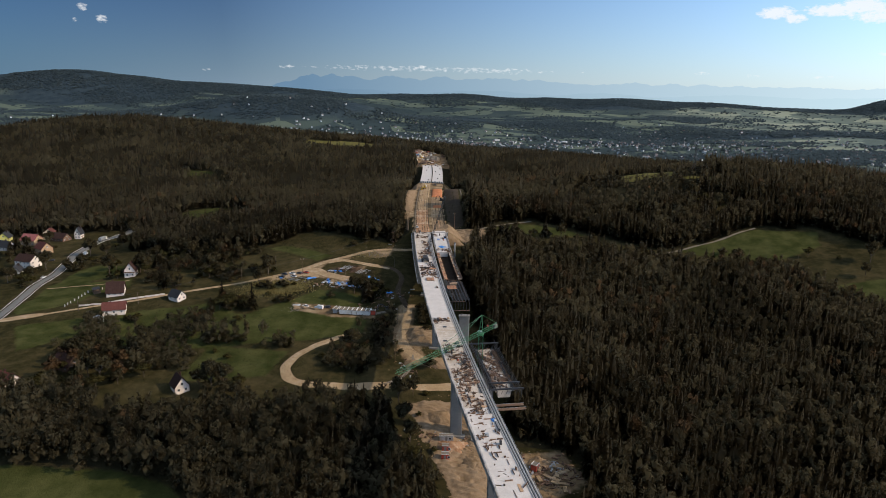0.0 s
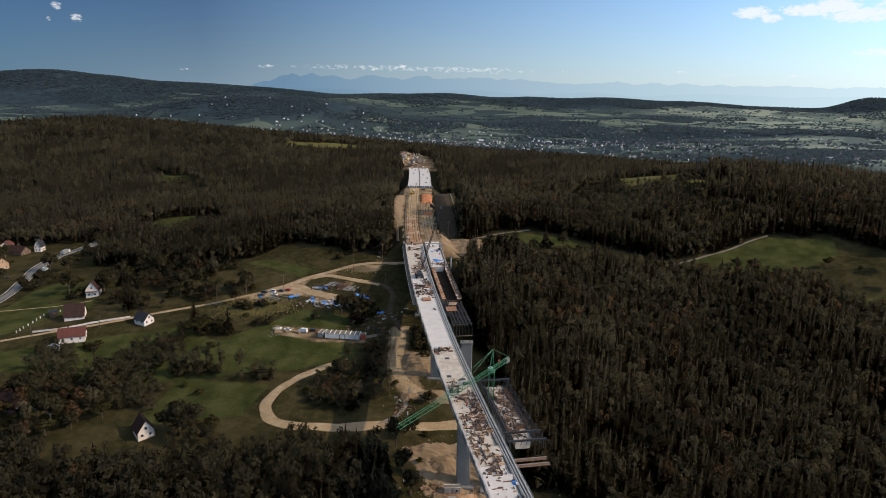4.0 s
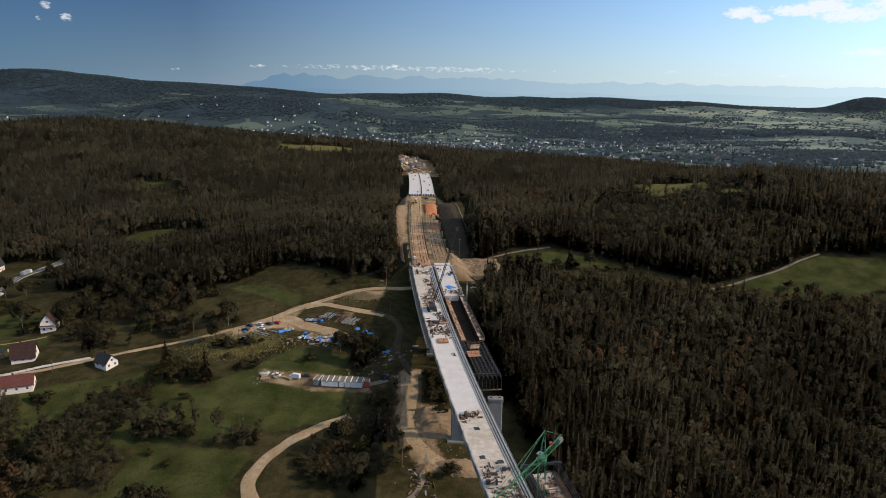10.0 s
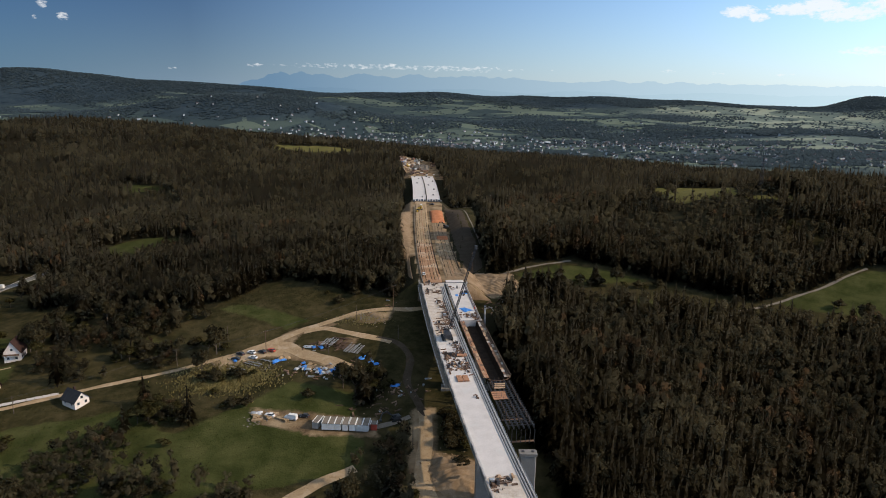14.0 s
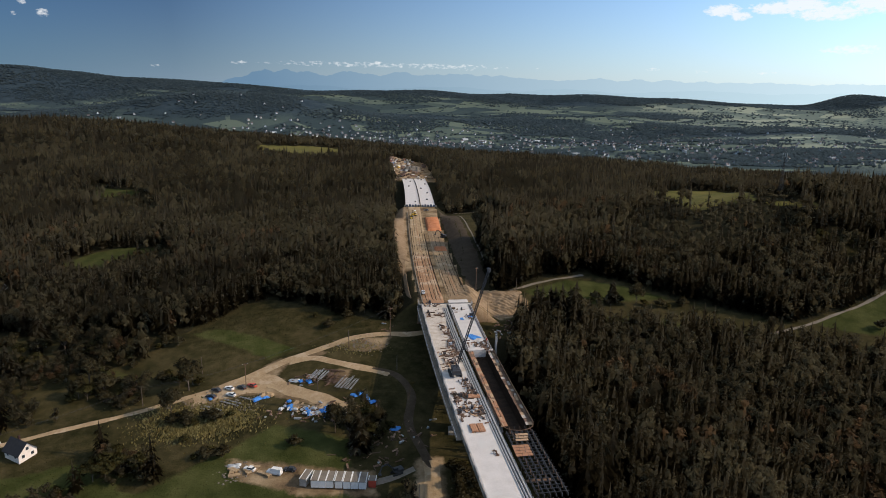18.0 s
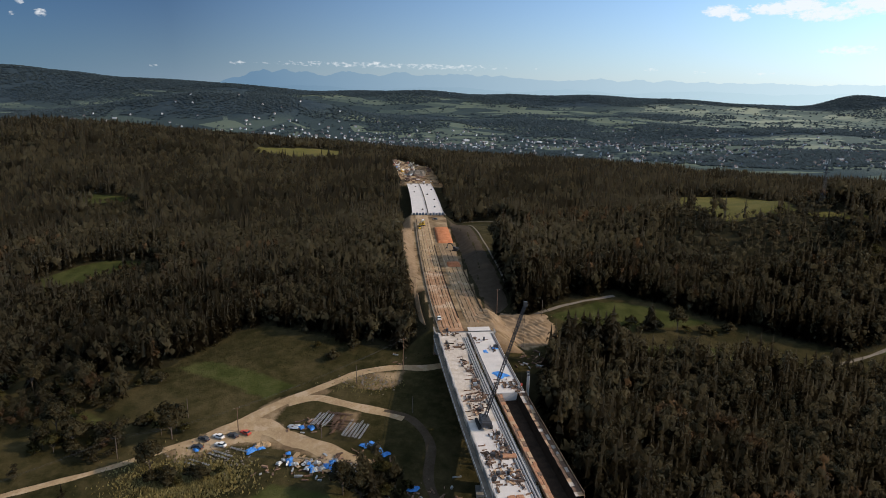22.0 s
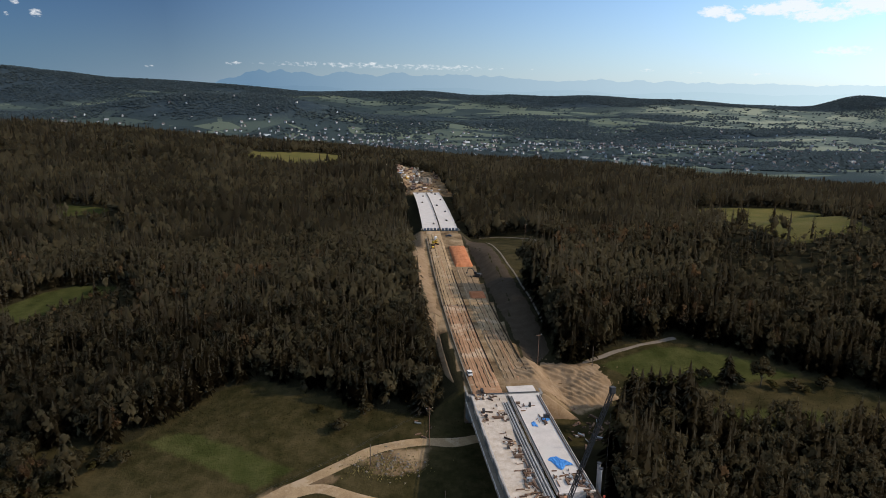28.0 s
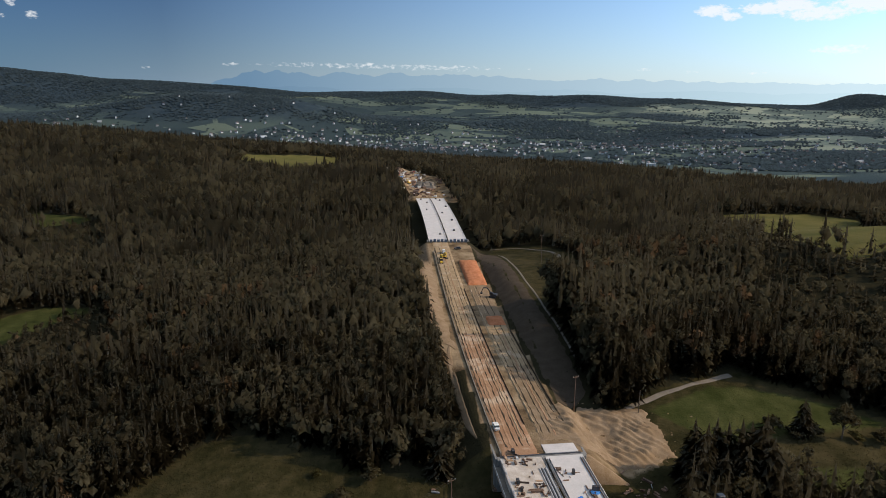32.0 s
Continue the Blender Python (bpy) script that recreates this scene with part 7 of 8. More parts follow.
white_box = site_container(M_WHITE, "white site office container with a grey roof")
grey_box = site_container(M_GALV, "grey ribbed steel site container")
red_box = site_container(M_RED, "small red steel site container", 3.0)
blue_box = site_container(M_BLUE, "blue ribbed steel site container")
white_box.matrix_basis = at_ground(-101.0, -146.5, 88, 0.1)
grey_box.matrix_basis = at_ground(-104.4, -146, 78, 0.1)
red_box.matrix_basis = at_ground(-81.9, -147.4, 88, 0.1)
blue_box.matrix_basis = at_ground(-115, 540, 40, 0.1)
for x, y, a in ((-98.45, -146.6, 88), (-95.9, -146.6, 88), (-93.0, -146.7, 88), (-90.2, -146.8, 88), (-87.6, -146.9, 88), (-85.0, -147, 88)):
    copy_thing(white_box, at_ground(x, y, a, 0.1))
for x, y, a in ((-8, -277, 20), (-33, -262, 5), (-108, 520, 60), (-96, 560, 10)):
    copy_thing(grey_box, at_ground(x, y, a, 0.1))
for x, y, a in ((-33, -268.5, 2), (-33, -274, 2), (4, -276, 60), (-100, 590, 80), (-118, 575, 10)):
    copy_thing(red_box, at_ground(x, y, a, 0.1))
for x, y, a in ((-95, 620, 20), (-92, 535, 70)):
    copy_thing(white_box, at_ground(x, y, a, 0.1))


def girder_rack(length, label):
    """A long pale formwork girder lying on sleepers."""
    t = thing("formwork_girder", label, "girder", group="stored girders")
    part("chord", Solid().beam((-0.25, -length / 2, 0.35), (-0.25, length / 2, 0.35), 0.14), M_GALV, t)
    part("chord", Solid().beam((0.25, -length / 2, 0.35), (0.25, length / 2, 0.35), 0.14), M_GALV, t)
    n = int(length / 1.2)
    for k in range(n):
        y = -length / 2 + length * (k + 0.5) / n
        part("rung", Solid().beam((-0.25, y, 0.35), (0.25, y, 0.35), 0.09), M_GALV, t)
    for y in (-length / 3, length / 3):
        part("sleeper", Solid().box(-0.5, 0.5, y - 0.12, y + 0.12, 0, 0.28), M_WOODBROWN, t)
    return t


g = girder_rack(14.0, "long pale steel formwork girder stored on sleepers")
places = [(-112 + 1.3 * k, -82.2 - 0.25 * k) for k in range(5)] + [(-100 + 1.25 * k, -88.9 - 0.35 * k) for k in range(6)]
g.matrix_basis = at_ground(*places[0], -13, 0.1)
for k, (x, y) in enumerate(places[1:]):
    copy_thing(g, at_ground(x, y, -14 + (k * 7) % 5 - 2, 0.1 + 0.25 * (k % 3 == 1)))
rusty = rebar_bundle(7.0, "rusty reinforcing bars stored in the yard")
rusty.matrix_basis = at_ground(-104, -86, -14, 0.1)
r = random.Random(9)
for k in range(22):
    copy_thing(rusty, at_ground(-103.6 + r.uniform(-2.2, 2.2), -85.5 + r.uniform(-5, 5), r.choice((-14, 76)) + r.uniform(-8, 8), 0.1 + 0.02 * k))
rail = girder_rack(9.0, "rusty rail ladder stored along the yard edge")
rail.matrix_basis = at_ground(-150, -105.5, 64, 0.1)
for x, y in ((-149, -104.2), (-143, -102), (-142, -100.8), (-136, -99.6)):
    copy_thing(rail, at_ground(x, y, 64, 0.1))
stack = timber_stack(4, 1.6, 4.0, M_GRAVEL, "stack of weathered grey boards in the yard")
stack.matrix_basis = at_ground(-106, -107, 30, 0.1)
for k in range(34):
    u = r.uniform(0, 1)
    copy_thing(stack, at_ground(-119 + 26 * u + r.uniform(-2, 2), -104 - 8.5 * u + r.uniform(-3, 3), r.choice((60, -30)) + r.uniform(-15, 15), 0.1) @ Matrix.Diagonal((r.uniform(0.5, 0.9), r.uniform(0.6, 1.1), r.uniform(0.4, 0.9), 1)))
for k in range(9):
    copy_thing(stack, at_ground(-127 + r.uniform(-4, 10), -141 + r.uniform(-3, 3), r.uniform(0, 180), 0.1))
for k in range(16):
    copy_thing(stack, at_ground(6 + r.uniform(-7, 12), -280 + r.uniform(-8, 8), r.uniform(0, 180), 0.1))
sheets = [(-132, -99, 5.5, 3.2), (-129.5, -98.2, 2.5, 2.2), (-117, -88, 2.6, 2.2), (-113.5, -88.4, 3.4, 2.0), (-92, -99, 5.0, 2.8), (-88.5, -101, 4.6, 2.6), (-85.5, -103.5, 3.0, 2.0), (-76, -118, 4, 3), (-152, -98, 2.4, 1.6)]
for k in range(34):
    u = r.uniform(0, 1) ** 1.3
    sheets.append((-121 + 26 * u + r.uniform(-2, 2), -104.5 - 8 * u + r.uniform(-3.2, 3.2), r.uniform(1.0, 3.2), r.uniform(0.8, 2.0)))
for k, (x, y, w, l) in enumerate(sheets):
    tarpaulin("tarpaulin", "bright blue plastic sheet over stored material" if k < 9 or k % 5 < 3 else "greyish plastic sheet over stored material", at_ground(x, y, r.uniform(0, 180), 0.1 + 0.4 * (k > 8)), w, l, M_BLUE if k < 9 or k % 5 < 3 else M_GALV, k + 3, 0.9)
for x, y, a in ((-108, -110, 15), (-98, -112.5, 0), (-104, -108, 60), (-101, -112, 20), (-112, -106, 80), (-95, -111, 45), (-120, -87, 0), (-131, -138, 10), (-3, -284, 40), (12, -272, 80)):
    tarpaulin("tarpaulin", "greyish plastic sheet over stored material", at_ground(x, y, a, 0.08), 4.5, 3, M_GALV, int(-y), 0.7)
tarpaulin("rubble_mound", "heap of pale broken concrete in the yard", at_ground(-129.5, -96.5, 10, 0.05), 5.5, 4, M_GRAVEL, 77, 1.3)


# ---- tipped soil and scrap below the viaduct ----
def earth_mound(x, y, w, l, h, turn, mat, seed, label):
    """A tipped heap with gullies and loose flanks, set into the ground."""
    r = np.random.default_rng(seed)
    nx, ny = 25, 25
    u, q = np.meshgrid(np.linspace(-1, 1, nx), np.linspace(-1, 1, ny))
    ang = np.arctan2(q, u)
    rad = np.hypot(u, q) * (1 + 0.14 * np.sin(3 * ang + seed) + 0.08 * np.sin(7 * ang + 2 * seed))
    top = np.clip(1 - rad, 0, 1) ** 0.75
    gully = min(0.3, 0.5 / h) * np.sin(17 * ang + 3 * np.sin(4 * rad + seed)) * np.clip(rad * 2, 0, 1) * (top > 0)
    z = h * top * (1 + gully) + r.normal(size=u.shape) * min(0.09 * h, 0.15) * (top > 0.02)
    c, s = math.cos(radians(turn)), math.sin(radians(turn))
    X = x + u * w / 2 * c - q * l / 2 * s
    Y = y + u * w / 2 * s + q * l / 2 * c
    Z = land(X, Y) + np.where(top > 0.02, z, -0.5)
    i = np.arange(nx * ny).reshape(ny, nx)
    quads = np.stack([i[:-1, :-1], i[:-1, 1:], i[1:, 1:], i[1:, :-1]], -1).reshape(-1, 4)
    me = bpy.data.meshes.new("earth_mound")
    fill_mesh(me, np.stack([X, Y, Z], -1).reshape(-1, 3), quads)
    me.materials.append(mat)
    me.update()
    tagged(new("earth_mound", me), label, "heap", group="soil heaps")


MOUNDS = [(-41, -204, 16, 9, 2.8, -10), (-36, -248, 14, 10, 3.2, 0), (-30, -266, 14, 9, 2.6, 5), (-21, -277, 10, 12, 2.0, 0), (-53, -206, 9, 7, 1.8, 30), (6, -272, 10, 7, 2.2, 0)]
for k, (x, y, w, l, h, a) in enumerate(MOUNDS):
    earth_mound(x, y, w, l, h, a, M_EARTH if k == 2 else M_SAND, k + 1, "tipped heap of orange brown soil" if k == 2 else "tipped heap of yellow brown soil")


FAN = [(-45, -8), (-36, -3), (-27, -3), (-17, -6), (-13, -15), (-13, -24), (-22, -27), (-32, -28), (-42, -31), (-46, -24)]


def soil_fan(poly, turn, lift, rough, label):
    """Earth tipped down a slope, with the furrows of the machines."""
    xs, ys = [p[0] for p in poly], [p[1] for p in poly]
    X, Y = np.meshgrid(np.arange(min(xs) - 7, max(xs) + 7, 0.55), np.arange(min(ys) - 7, max(ys) + 7, 0.55))
    e = border(poly, X + 6.4 * (fbm(X, Y, 0.2, 41) - 0.5), Y + 6.4 * (fbm(X, Y, 0.2, 44) - 0.5), 6.0)
    across = math.cos(radians(turn)) * X + math.sin(radians(turn)) * Y + 4.5 * (fbm(X, Y, 0.07, 42) - 0.5)
    furrow = np.abs(np.sin(across * 1.35)) * 1.2 * smooth(0.25, 0.6, fbm(X, Y, 0.12, 45))
    Z = land(X, Y) + np.where(e > 0.02, lift * smooth(0, 1, e) + furrow * e + rough * (fbm(X, Y, 0.2, 43, 5) - 0.5) * e, -0.6)
    ny, nx = X.shape
    i = np.arange(nx * ny).reshape(ny, nx)
    quads = np.stack([i[:-1, :-1], i[:-1, 1:], i[1:, 1:], i[1:, :-1]], -1).reshape(-1, 4)
    me = bpy.data.meshes.new("earth_mound")
    fill_mesh(me, np.stack([X, Y, Z], -1).reshape(-1, 3), quads)
    me.materials.append(M_SAND)
    tagged(new("earth_mound", me), label, "heap", group="soil heaps")


soil_fan(FAN, 46, 0.55, 2.4, "furrowed fan of tipped yellow-brown earth beside the abutment")
soil_fan([(-56.5, -166), (-50, -166), (-41, -171), (-38, -180), (-44, -186), (-50, -184.5), (-55, -181), (-57, -176)], 100, 2.2, 3.2, "rough heap of tipped yellow-brown earth beside the haul track")
soil_fan([(-50, -240), (-31, -237), (-22, -250), (-15, -296), (-25, -298), (-42, -258)], 75, 0.25, 2.6, "churned ground of yellow-brown earth below the viaduct")


def ground_scrap(name, label, spots, seed):
    """Timber, steel and plastic lying about on the ground."""
    r = random.Random(seed)
    s, pale = Solid(), Solid()
    for x, y, rx, ry, n in spots:
        for _ in range(n):
            px, py = x + r.gauss(0, rx), y + r.gauss(0, ry)
            w, l = r.uniform(0.06, 0.4), r.uniform(0.4, 3.2)
            m = pose(px, py, ground_z(px, py) + 0.05, r.uniform(-8, 8), 0, r.uniform(0, 180))
            (pale if r.random() < 0.12 else s).box(-w, w, -l / 2, l / 2, 0, r.uniform(0.08, 0.7), m)
    tagged(mesh_object(name, s.v, s.f, M_SCRAP), label, "debris", kind="stuff")
    tagged(mesh_object("pale_" + name, pale.v, pale.f, M_GALV), "pale " + label, "debris", kind="stuff")


ground_scrap("site_timber", "timber, pipes and steel lying on the ground of the site",
             [(12, -278, 6, 5, 170), (-38, -262, 9, 2.5, 70), (-24, -262, 5, 3, 30), (-24, -42, 6, 4, 40), (-18, -47, 8, 1.5, 40), (-106, -108, 9, 3, 130), (-72, -122, 6, 4, 40), (-82, -134, 6, 4, 30), (-60, -40, 4, 4, 20), (-83, -20, 2, 10, 40), (-54, -215, 3, 6, 30), (-116, -87, 4, 2, 30)], 12)


def wires(a, b, sag, name, label):
    """A slack overhead line between two poles."""
    t = thing(name, label, "cable", group="overhead lines")
    for k in (-0.9, 0.9):
        s = Solid()
        pts = []
        for i in range(13):
            u = i / 12
            pts.append(Vector((a[0] + (b[0] - a[0]) * u + k * 0.4, a[1] + (b[1] - a[1]) * u + k, a[2] + (b[2] - a[2]) * u - 4 * sag * u * (1 - u))))
        ring = ((0.02, 0.0), (0.0, 0.02), (-0.02, 0.0), (0.0, -0.02))
        s.add([(p.x, p.y + c, p.z + e) for p in pts for c, e in ring], [(4 * i + j, 4 * i + (j + 1) % 4, 4 * i + 4 + (j + 1) % 4, 4 * i + 4 + j) for i in range(12) for j in range(4)])
        part("wire", s, M_DARKSTEEL, t)


for (x0, y0, h0, _), (x1, y1, h1, _) in ((POLES[0], POLES[2]), (POLES[7], POLES[0]), (POLES[9], POLES[7]), (POLES[10], POLES[9])):
    wires((x0, y0, ground_z(x0, y0) + h0 - 0.8), (x1, y1, ground_z(x1, y1) + h1 - 0.8), 1.2, "overhead_line", "thin dark slack overhead line between poles")


# ---- single trees and bushes ----
def to_solid(shape, w, h, lift=0.0):
    s = Solid()
    v, f = shape
    return s.add([(a * w, b * w, c * h + lift) for a, b, c in v], [tuple(int(i) for i in q) for q in f])


def soften(ob, w, h):
    """Soft shading: the crown turns its surface outwards and up."""
    me = ob.data
    n = len(me.vertices)
    c = np.empty(n * 3, np.float32)
    me.vertices.foreach_get("co", c)
    c = c.reshape(-1, 3) / (w, w, h)
    o = np.stack([c[:, 0], c[:, 1], (c[:, 2] - 0.42) * 0.5 + 0.06], -1)
    o = o / np.maximum(np.linalg.norm(o, axis=1, keepdims=True), 1e-6)
    o[:, 2] += 1.1
    o += np.repeat(np.random.default_rng(n).normal(size=(n // 3 + 1, 3)), 3, 0)[:n] * 0.12
    me.polygons.foreach_set("use_smooth", np.ones(len(me.polygons), bool))
    me.attributes.new("custom_normal", "FLOAT_VECTOR", "POINT").data.foreach_set("vector", o.astype(np.float32).ravel())
    me.update()


def broadleaf_tree(seed, h, w, mat, name, label):
    r = np.random.default_rng(seed)
    t = thing(name, label, "tree", group="meadow trees")
    s = Solid().tube((0, 0, -0.5), (r.uniform(-0.2, 0.2), r.uniform(-0.2, 0.2), h * 0.45), 0.032 * h * 0.55, 8, 0.012 * h)
    part("trunk", s, M_BARK, t)
    for k in range(4):
        a = k * 1.57 + r.uniform(-0.4, 0.4)
        z = h * r.uniform(0.22, 0.4)
        part("limb", Solid().tube((0, 0, z), (math.cos(a) * w * 0.2, math.sin(a) * w * 0.2, z + h * 0.24), 0.012 * h, 6, 0.004 * h), M_BARK, t)
    soften(part("crown", to_solid(round_crown(11, 420, r, 0.42, 0.036), w, h), mat, t), w, h)
    return t


def spruce_tree(seed, h, label):
    r = np.random.default_rng(seed)
    t = thing("spruce_tree", label, "tree", group="meadow trees")
    part("trunk", Solid().tube((0, 0, -0.5), (0, 0, h * 0.9), 0.016 * h, 7, 0.003 * h), M_BARK, t)
    soften(part("crown", to_solid(spruce_shape(11, 12, 420, r), h * 1.15, h), M_SPRUCE, t), h, h)
    return t


def bush(seed, h, w, mat, label):
    r = np.random.default_rng(seed)
    t = thing("bush", label, "bush", group="meadow bushes")
    for k in range(4):
        a = 1.57 * k + 0.3
        part("stem", Solid().tube((0, 0, -0.3), (math.cos(a) * w * 0.12, math.sin(a) * w * 0.12, h * 0.5), 0.05, 5, 0.02), M_BARK, t)
    soften(part("foliage", to_solid(round_crown(8, 260, r, 0.42, 0.045, 0.06), w, h * 1.05, -0.1 * h), mat, t), w, h)
    return t


def grow_singles():
    kinds = dict(
        oak=[broadleaf_tree(1, 10.5, 10, M_TREELEAF, "broadleaf_tree", "rounded dark green broad-leaved tree in the meadow"), broadleaf_tree(2, 9, 10, M_BUSH, "broadleaf_tree", "spreading olive green broad-leaved tree"),
             broadleaf_tree(3, 12, 10, M_TREELEAF, "broadleaf_tree", "tall green broad-leaved tree near the houses")],
        turning=[broadleaf_tree(4, 11, 10, M_AUTUMN, "broadleaf_tree", "tree with leaves turning reddish brown")],
        spruce=[spruce_tree(5, 17, "dark spruce tree standing at the meadow edge"), spruce_tree(6, 12, "young dark spruce tree in the meadow")],
        tall_spruce=[spruce_tree(9, 23, "tall dark spruce tree beside the viaduct end")],
        bush=[bush(7, 3.6, 6.0, M_BUSH, "low rounded green bush in the grass"), bush(8, 4.6, 7.0, M_TREELEAF, "dense dark green thicket bush")],
    )
    used = set()
    r = random.Random(21)

    def put(kind, x, y, k=None):
        pool = kinds[kind]
        ob = pool[r.randrange(len(pool))]
        s = k or r.uniform(0.75, 1.2)
        m = pose(x, y, ground_z(x, y) - 0.1, 0, 0, r.uniform(0, 360)) @ Matrix.Diagonal((s * r.uniform(0.9, 1.1), s * r.uniform(0.9, 1.1), s, 1))
        if ob.name in used:
            copy_thing(ob, m)
        else:
            used.add(ob.name)
            ob.matrix_basis = m

    def grove(poly, step, mix):
        xs, ys = [p[0] for p in poly], [p[1] for p in poly]
        x = min(xs)
        while x < max(xs):
            y = min(ys)
            while y < max(ys):
                a, b = x + r.uniform(-0.4, 0.4) * step, y + r.uniform(-0.4, 0.4) * step
                if bool(inside(poly, np.array(a), np.array(b))):
                    put(r.choice(mix), a, b)
                y += step
            x += step

    for poly, step, mix in GROVES:
        grove(poly, step, mix)
    for kind, x, y in SINGLES:
        put(kind, x, y)


# groves: outline in plan, spacing, kinds
GROVES = [
    ([(-216, -96), (-200, -80), (-182, -88), (-192, -104)], 5.0, ("bush", "bush", "oak")), ([(-200, -50), (-180, -52), (-176, -60), (-196, -62)], 5.0, ("bush",)),
    ([(-150, -130), (-138, -126), (-130, -132), (-146, -138)], 4.5, ("bush",)), ([(-266, -75), (-268, -42), (-240, -36), (-229, -62), (-245, -84), (-258, -80)], 8.5, ("oak", "oak", "spruce", "bush")),
    ([(-229, -62), (-218, -55), (-191, -68), (-190, -78), (-217, -73)], 5.0, ("bush", "oak", "bush")),
    ([(-178, -86), (-175, -78), (-156, -86), (-161, -93)], 4.5, ("bush", "oak", "bush")),
]
GROVES += [
    ([(-187, -133), (-177, -129), (-156, -142), (-156, -149), (-178, -146)], 4.6, ("bush", "bush", "oak")), ([(-174, -179), (-168, -177), (-147, -183), (-146, -188), (-167, -187)], 4.0, ("bush",)),
    ([(-134, -189), (-131, -183), (-117, -187), (-119, -194)], 4.0, ("bush",)),
    ([(-235, -200), (-221, -192), (-205, -191), (-187, -202), (-184, -222), (-184, -238), (-230, -246)], 7.2, ("oak", "oak", "oak", "turning", "bush")),
    ([(-156, -226), (-150, -223), (-134, -230), (-127, -245), (-148, -247)], 5.6, ("oak", "bush", "oak")),
]
GROVES += [
    ([(-164, -111), (-160, -107), (-151, -114), (-154, -120)], 3.6, ("bush",)), ([(-232, -160), (-224, -152), (-220, -156), (-228, -162)], 4.0, ("bush",)),
    ([(-330, -40), (-312, -30), (-305, 30), (-326, 40)], 15.0, ("oak", "spruce")), 
    ([(-345, -110), (-332, -100), (-334, -60), (-346, -70)], 9.0, ("oak", "bush")), ([(-390, -60), (-366, -30), (-372, 10), (-395, 20), (-415, -20)], 11.0, ("oak", "bush", "spruce")),
    ([(150, -58), (200, -66), (205, -74), (160, -66)], 10.0, ("bush", "oak")),
]
GROVES += [
    ([(150, 40), (152, 32), (192, 17), (200, 25), (178, 38)], 6.5, ("bush", "oak")), 
    ([(-56, -137), (-48, -136), (-44.5, -162), (-55, -162)], 3.3, ("bush",)),
    ([(-88, -114), (-80, -110), (-76, -122), (-84, -127)], 4.6, ("bush", "bush", "oak")),
]
GROVES += [
    ([(-326.0, -62.0), (-317.0, -36.0), (-303.0, -54.0), (-309.0, -79.0)], 6.0, ('oak', 'bush', 'bush')),
    ([(-272.0, -101.0), (-260.0, -98.0), (-274.0, -74.0), (-285.0, -72.0)], 6.5, ('oak', 'oak', 'bush')),
    ([(-251.0, -97.0), (-242.0, -94.0), (-254.0, -74.0), (-263.0, -72.0)], 6.0, ('oak', 'oak')),
    ([(-324.0, -117.0), (-316.0, -109.0), (-336.0, -80.0), (-345.0, -84.0)], 7.0, ('oak', 'oak', 'bush')),
]
SINGLES = [
    ("bush", -153, -124), ("bush", -161, -158), ("bush", -160, -196), ("bush", -150, -204), ("bush", -230, -168), ("bush", -222, -160), ("bush", -186, -150), ("bush", -112, -128), ("oak", -98, -121), ("spruce", -90, -118),
    ("oak", -92, -126), ("spruce", -88, -130), ("bush", -120, -34), ("bush", -104, -36), ("oak", -96, -30), ("bush", -112, -44), ("spruce", -84, -34), ("bush", -150, -110), ("bush", -156, -114), ("bush", -146, -112),
    ("bush", -140, -110), ("oak", -164, -108), ("bush", -100, -205), ("bush", -96, -212), ("oak", -78, -200), ("spruce", -72, -190), ("oak", -86, -196), ("bush", -47, -140),
    ("bush", -70, -174), ("bush", -72, -160), ("bush", -70, -150), ("bush", -48, -172), ("bush", -60, -196), ("bush", -64, -188),
]
SINGLES += [
    ("bush", -44, -208), ("bush", -52, -210), ("bush", -58, -226), ("oak", -50, -234), ("bush", -44, -232), ("oak", -56, -240), ("bush", -46, -248), ("oak", -52, -256), ("oak", -48, -266), ("bush", -38, -270),
    ("oak", -46, -280), ("bush", -36, -288), ("oak", -40, -296), ("bush", 22, -17), ("bush", 25, -15), ("spruce", 33, -18), ("bush", 36, -19), ("bush", 30, -19), ("oak", 45, -20), ("bush", 49, -21), ("bush", 57, -22),
    ("bush", 61, -23), ("bush", 69, -21), ("spruce", -13, -47), ("spruce", -8, -45), ("spruce", -3, -46), ("spruce", 2, -48), ("spruce", -10, -52), ("oak", -5, -54), ("spruce", -16, -55), ("bush", 17, -20),
    ("bush", 180, -60), ("oak", 214, -58), ("bush", 232, -64), ("oak", 236, -90), ("bush", 190, -72),
]
SINGLES += [
    ("bush", 160, -44), ("oak", 250, -70), ("spruce", 12, -44), ("spruce", 6, -50), ("spruce", 20, -50), ("spruce", 0, -52), ("oak", -4, -62), ("spruce", 28, -52), ("spruce", 36, -54), ("turning", -64, -246),
    ("turning", -120, -266), ("turning", -170, -270), ("turning", -86, -262),
]
SINGLES += [
    ("tall_spruce", -9.8, -35.3), ("tall_spruce", -7.5, -38.3), ("tall_spruce", -2.7, -33.6), ("tall_spruce", -0.8, -37.2), ("tall_spruce", 2.3, -38.8), ("tall_spruce", 6.8, -35.8), ("tall_spruce", 8.9, -38.9), ("tall_spruce", -11.7, -46.0), ("tall_spruce", -6.1, -47.7), ("tall_spruce", -0.3, -48.6), ("tall_spruce", 5.7, -49.1),
]
grow_singles()


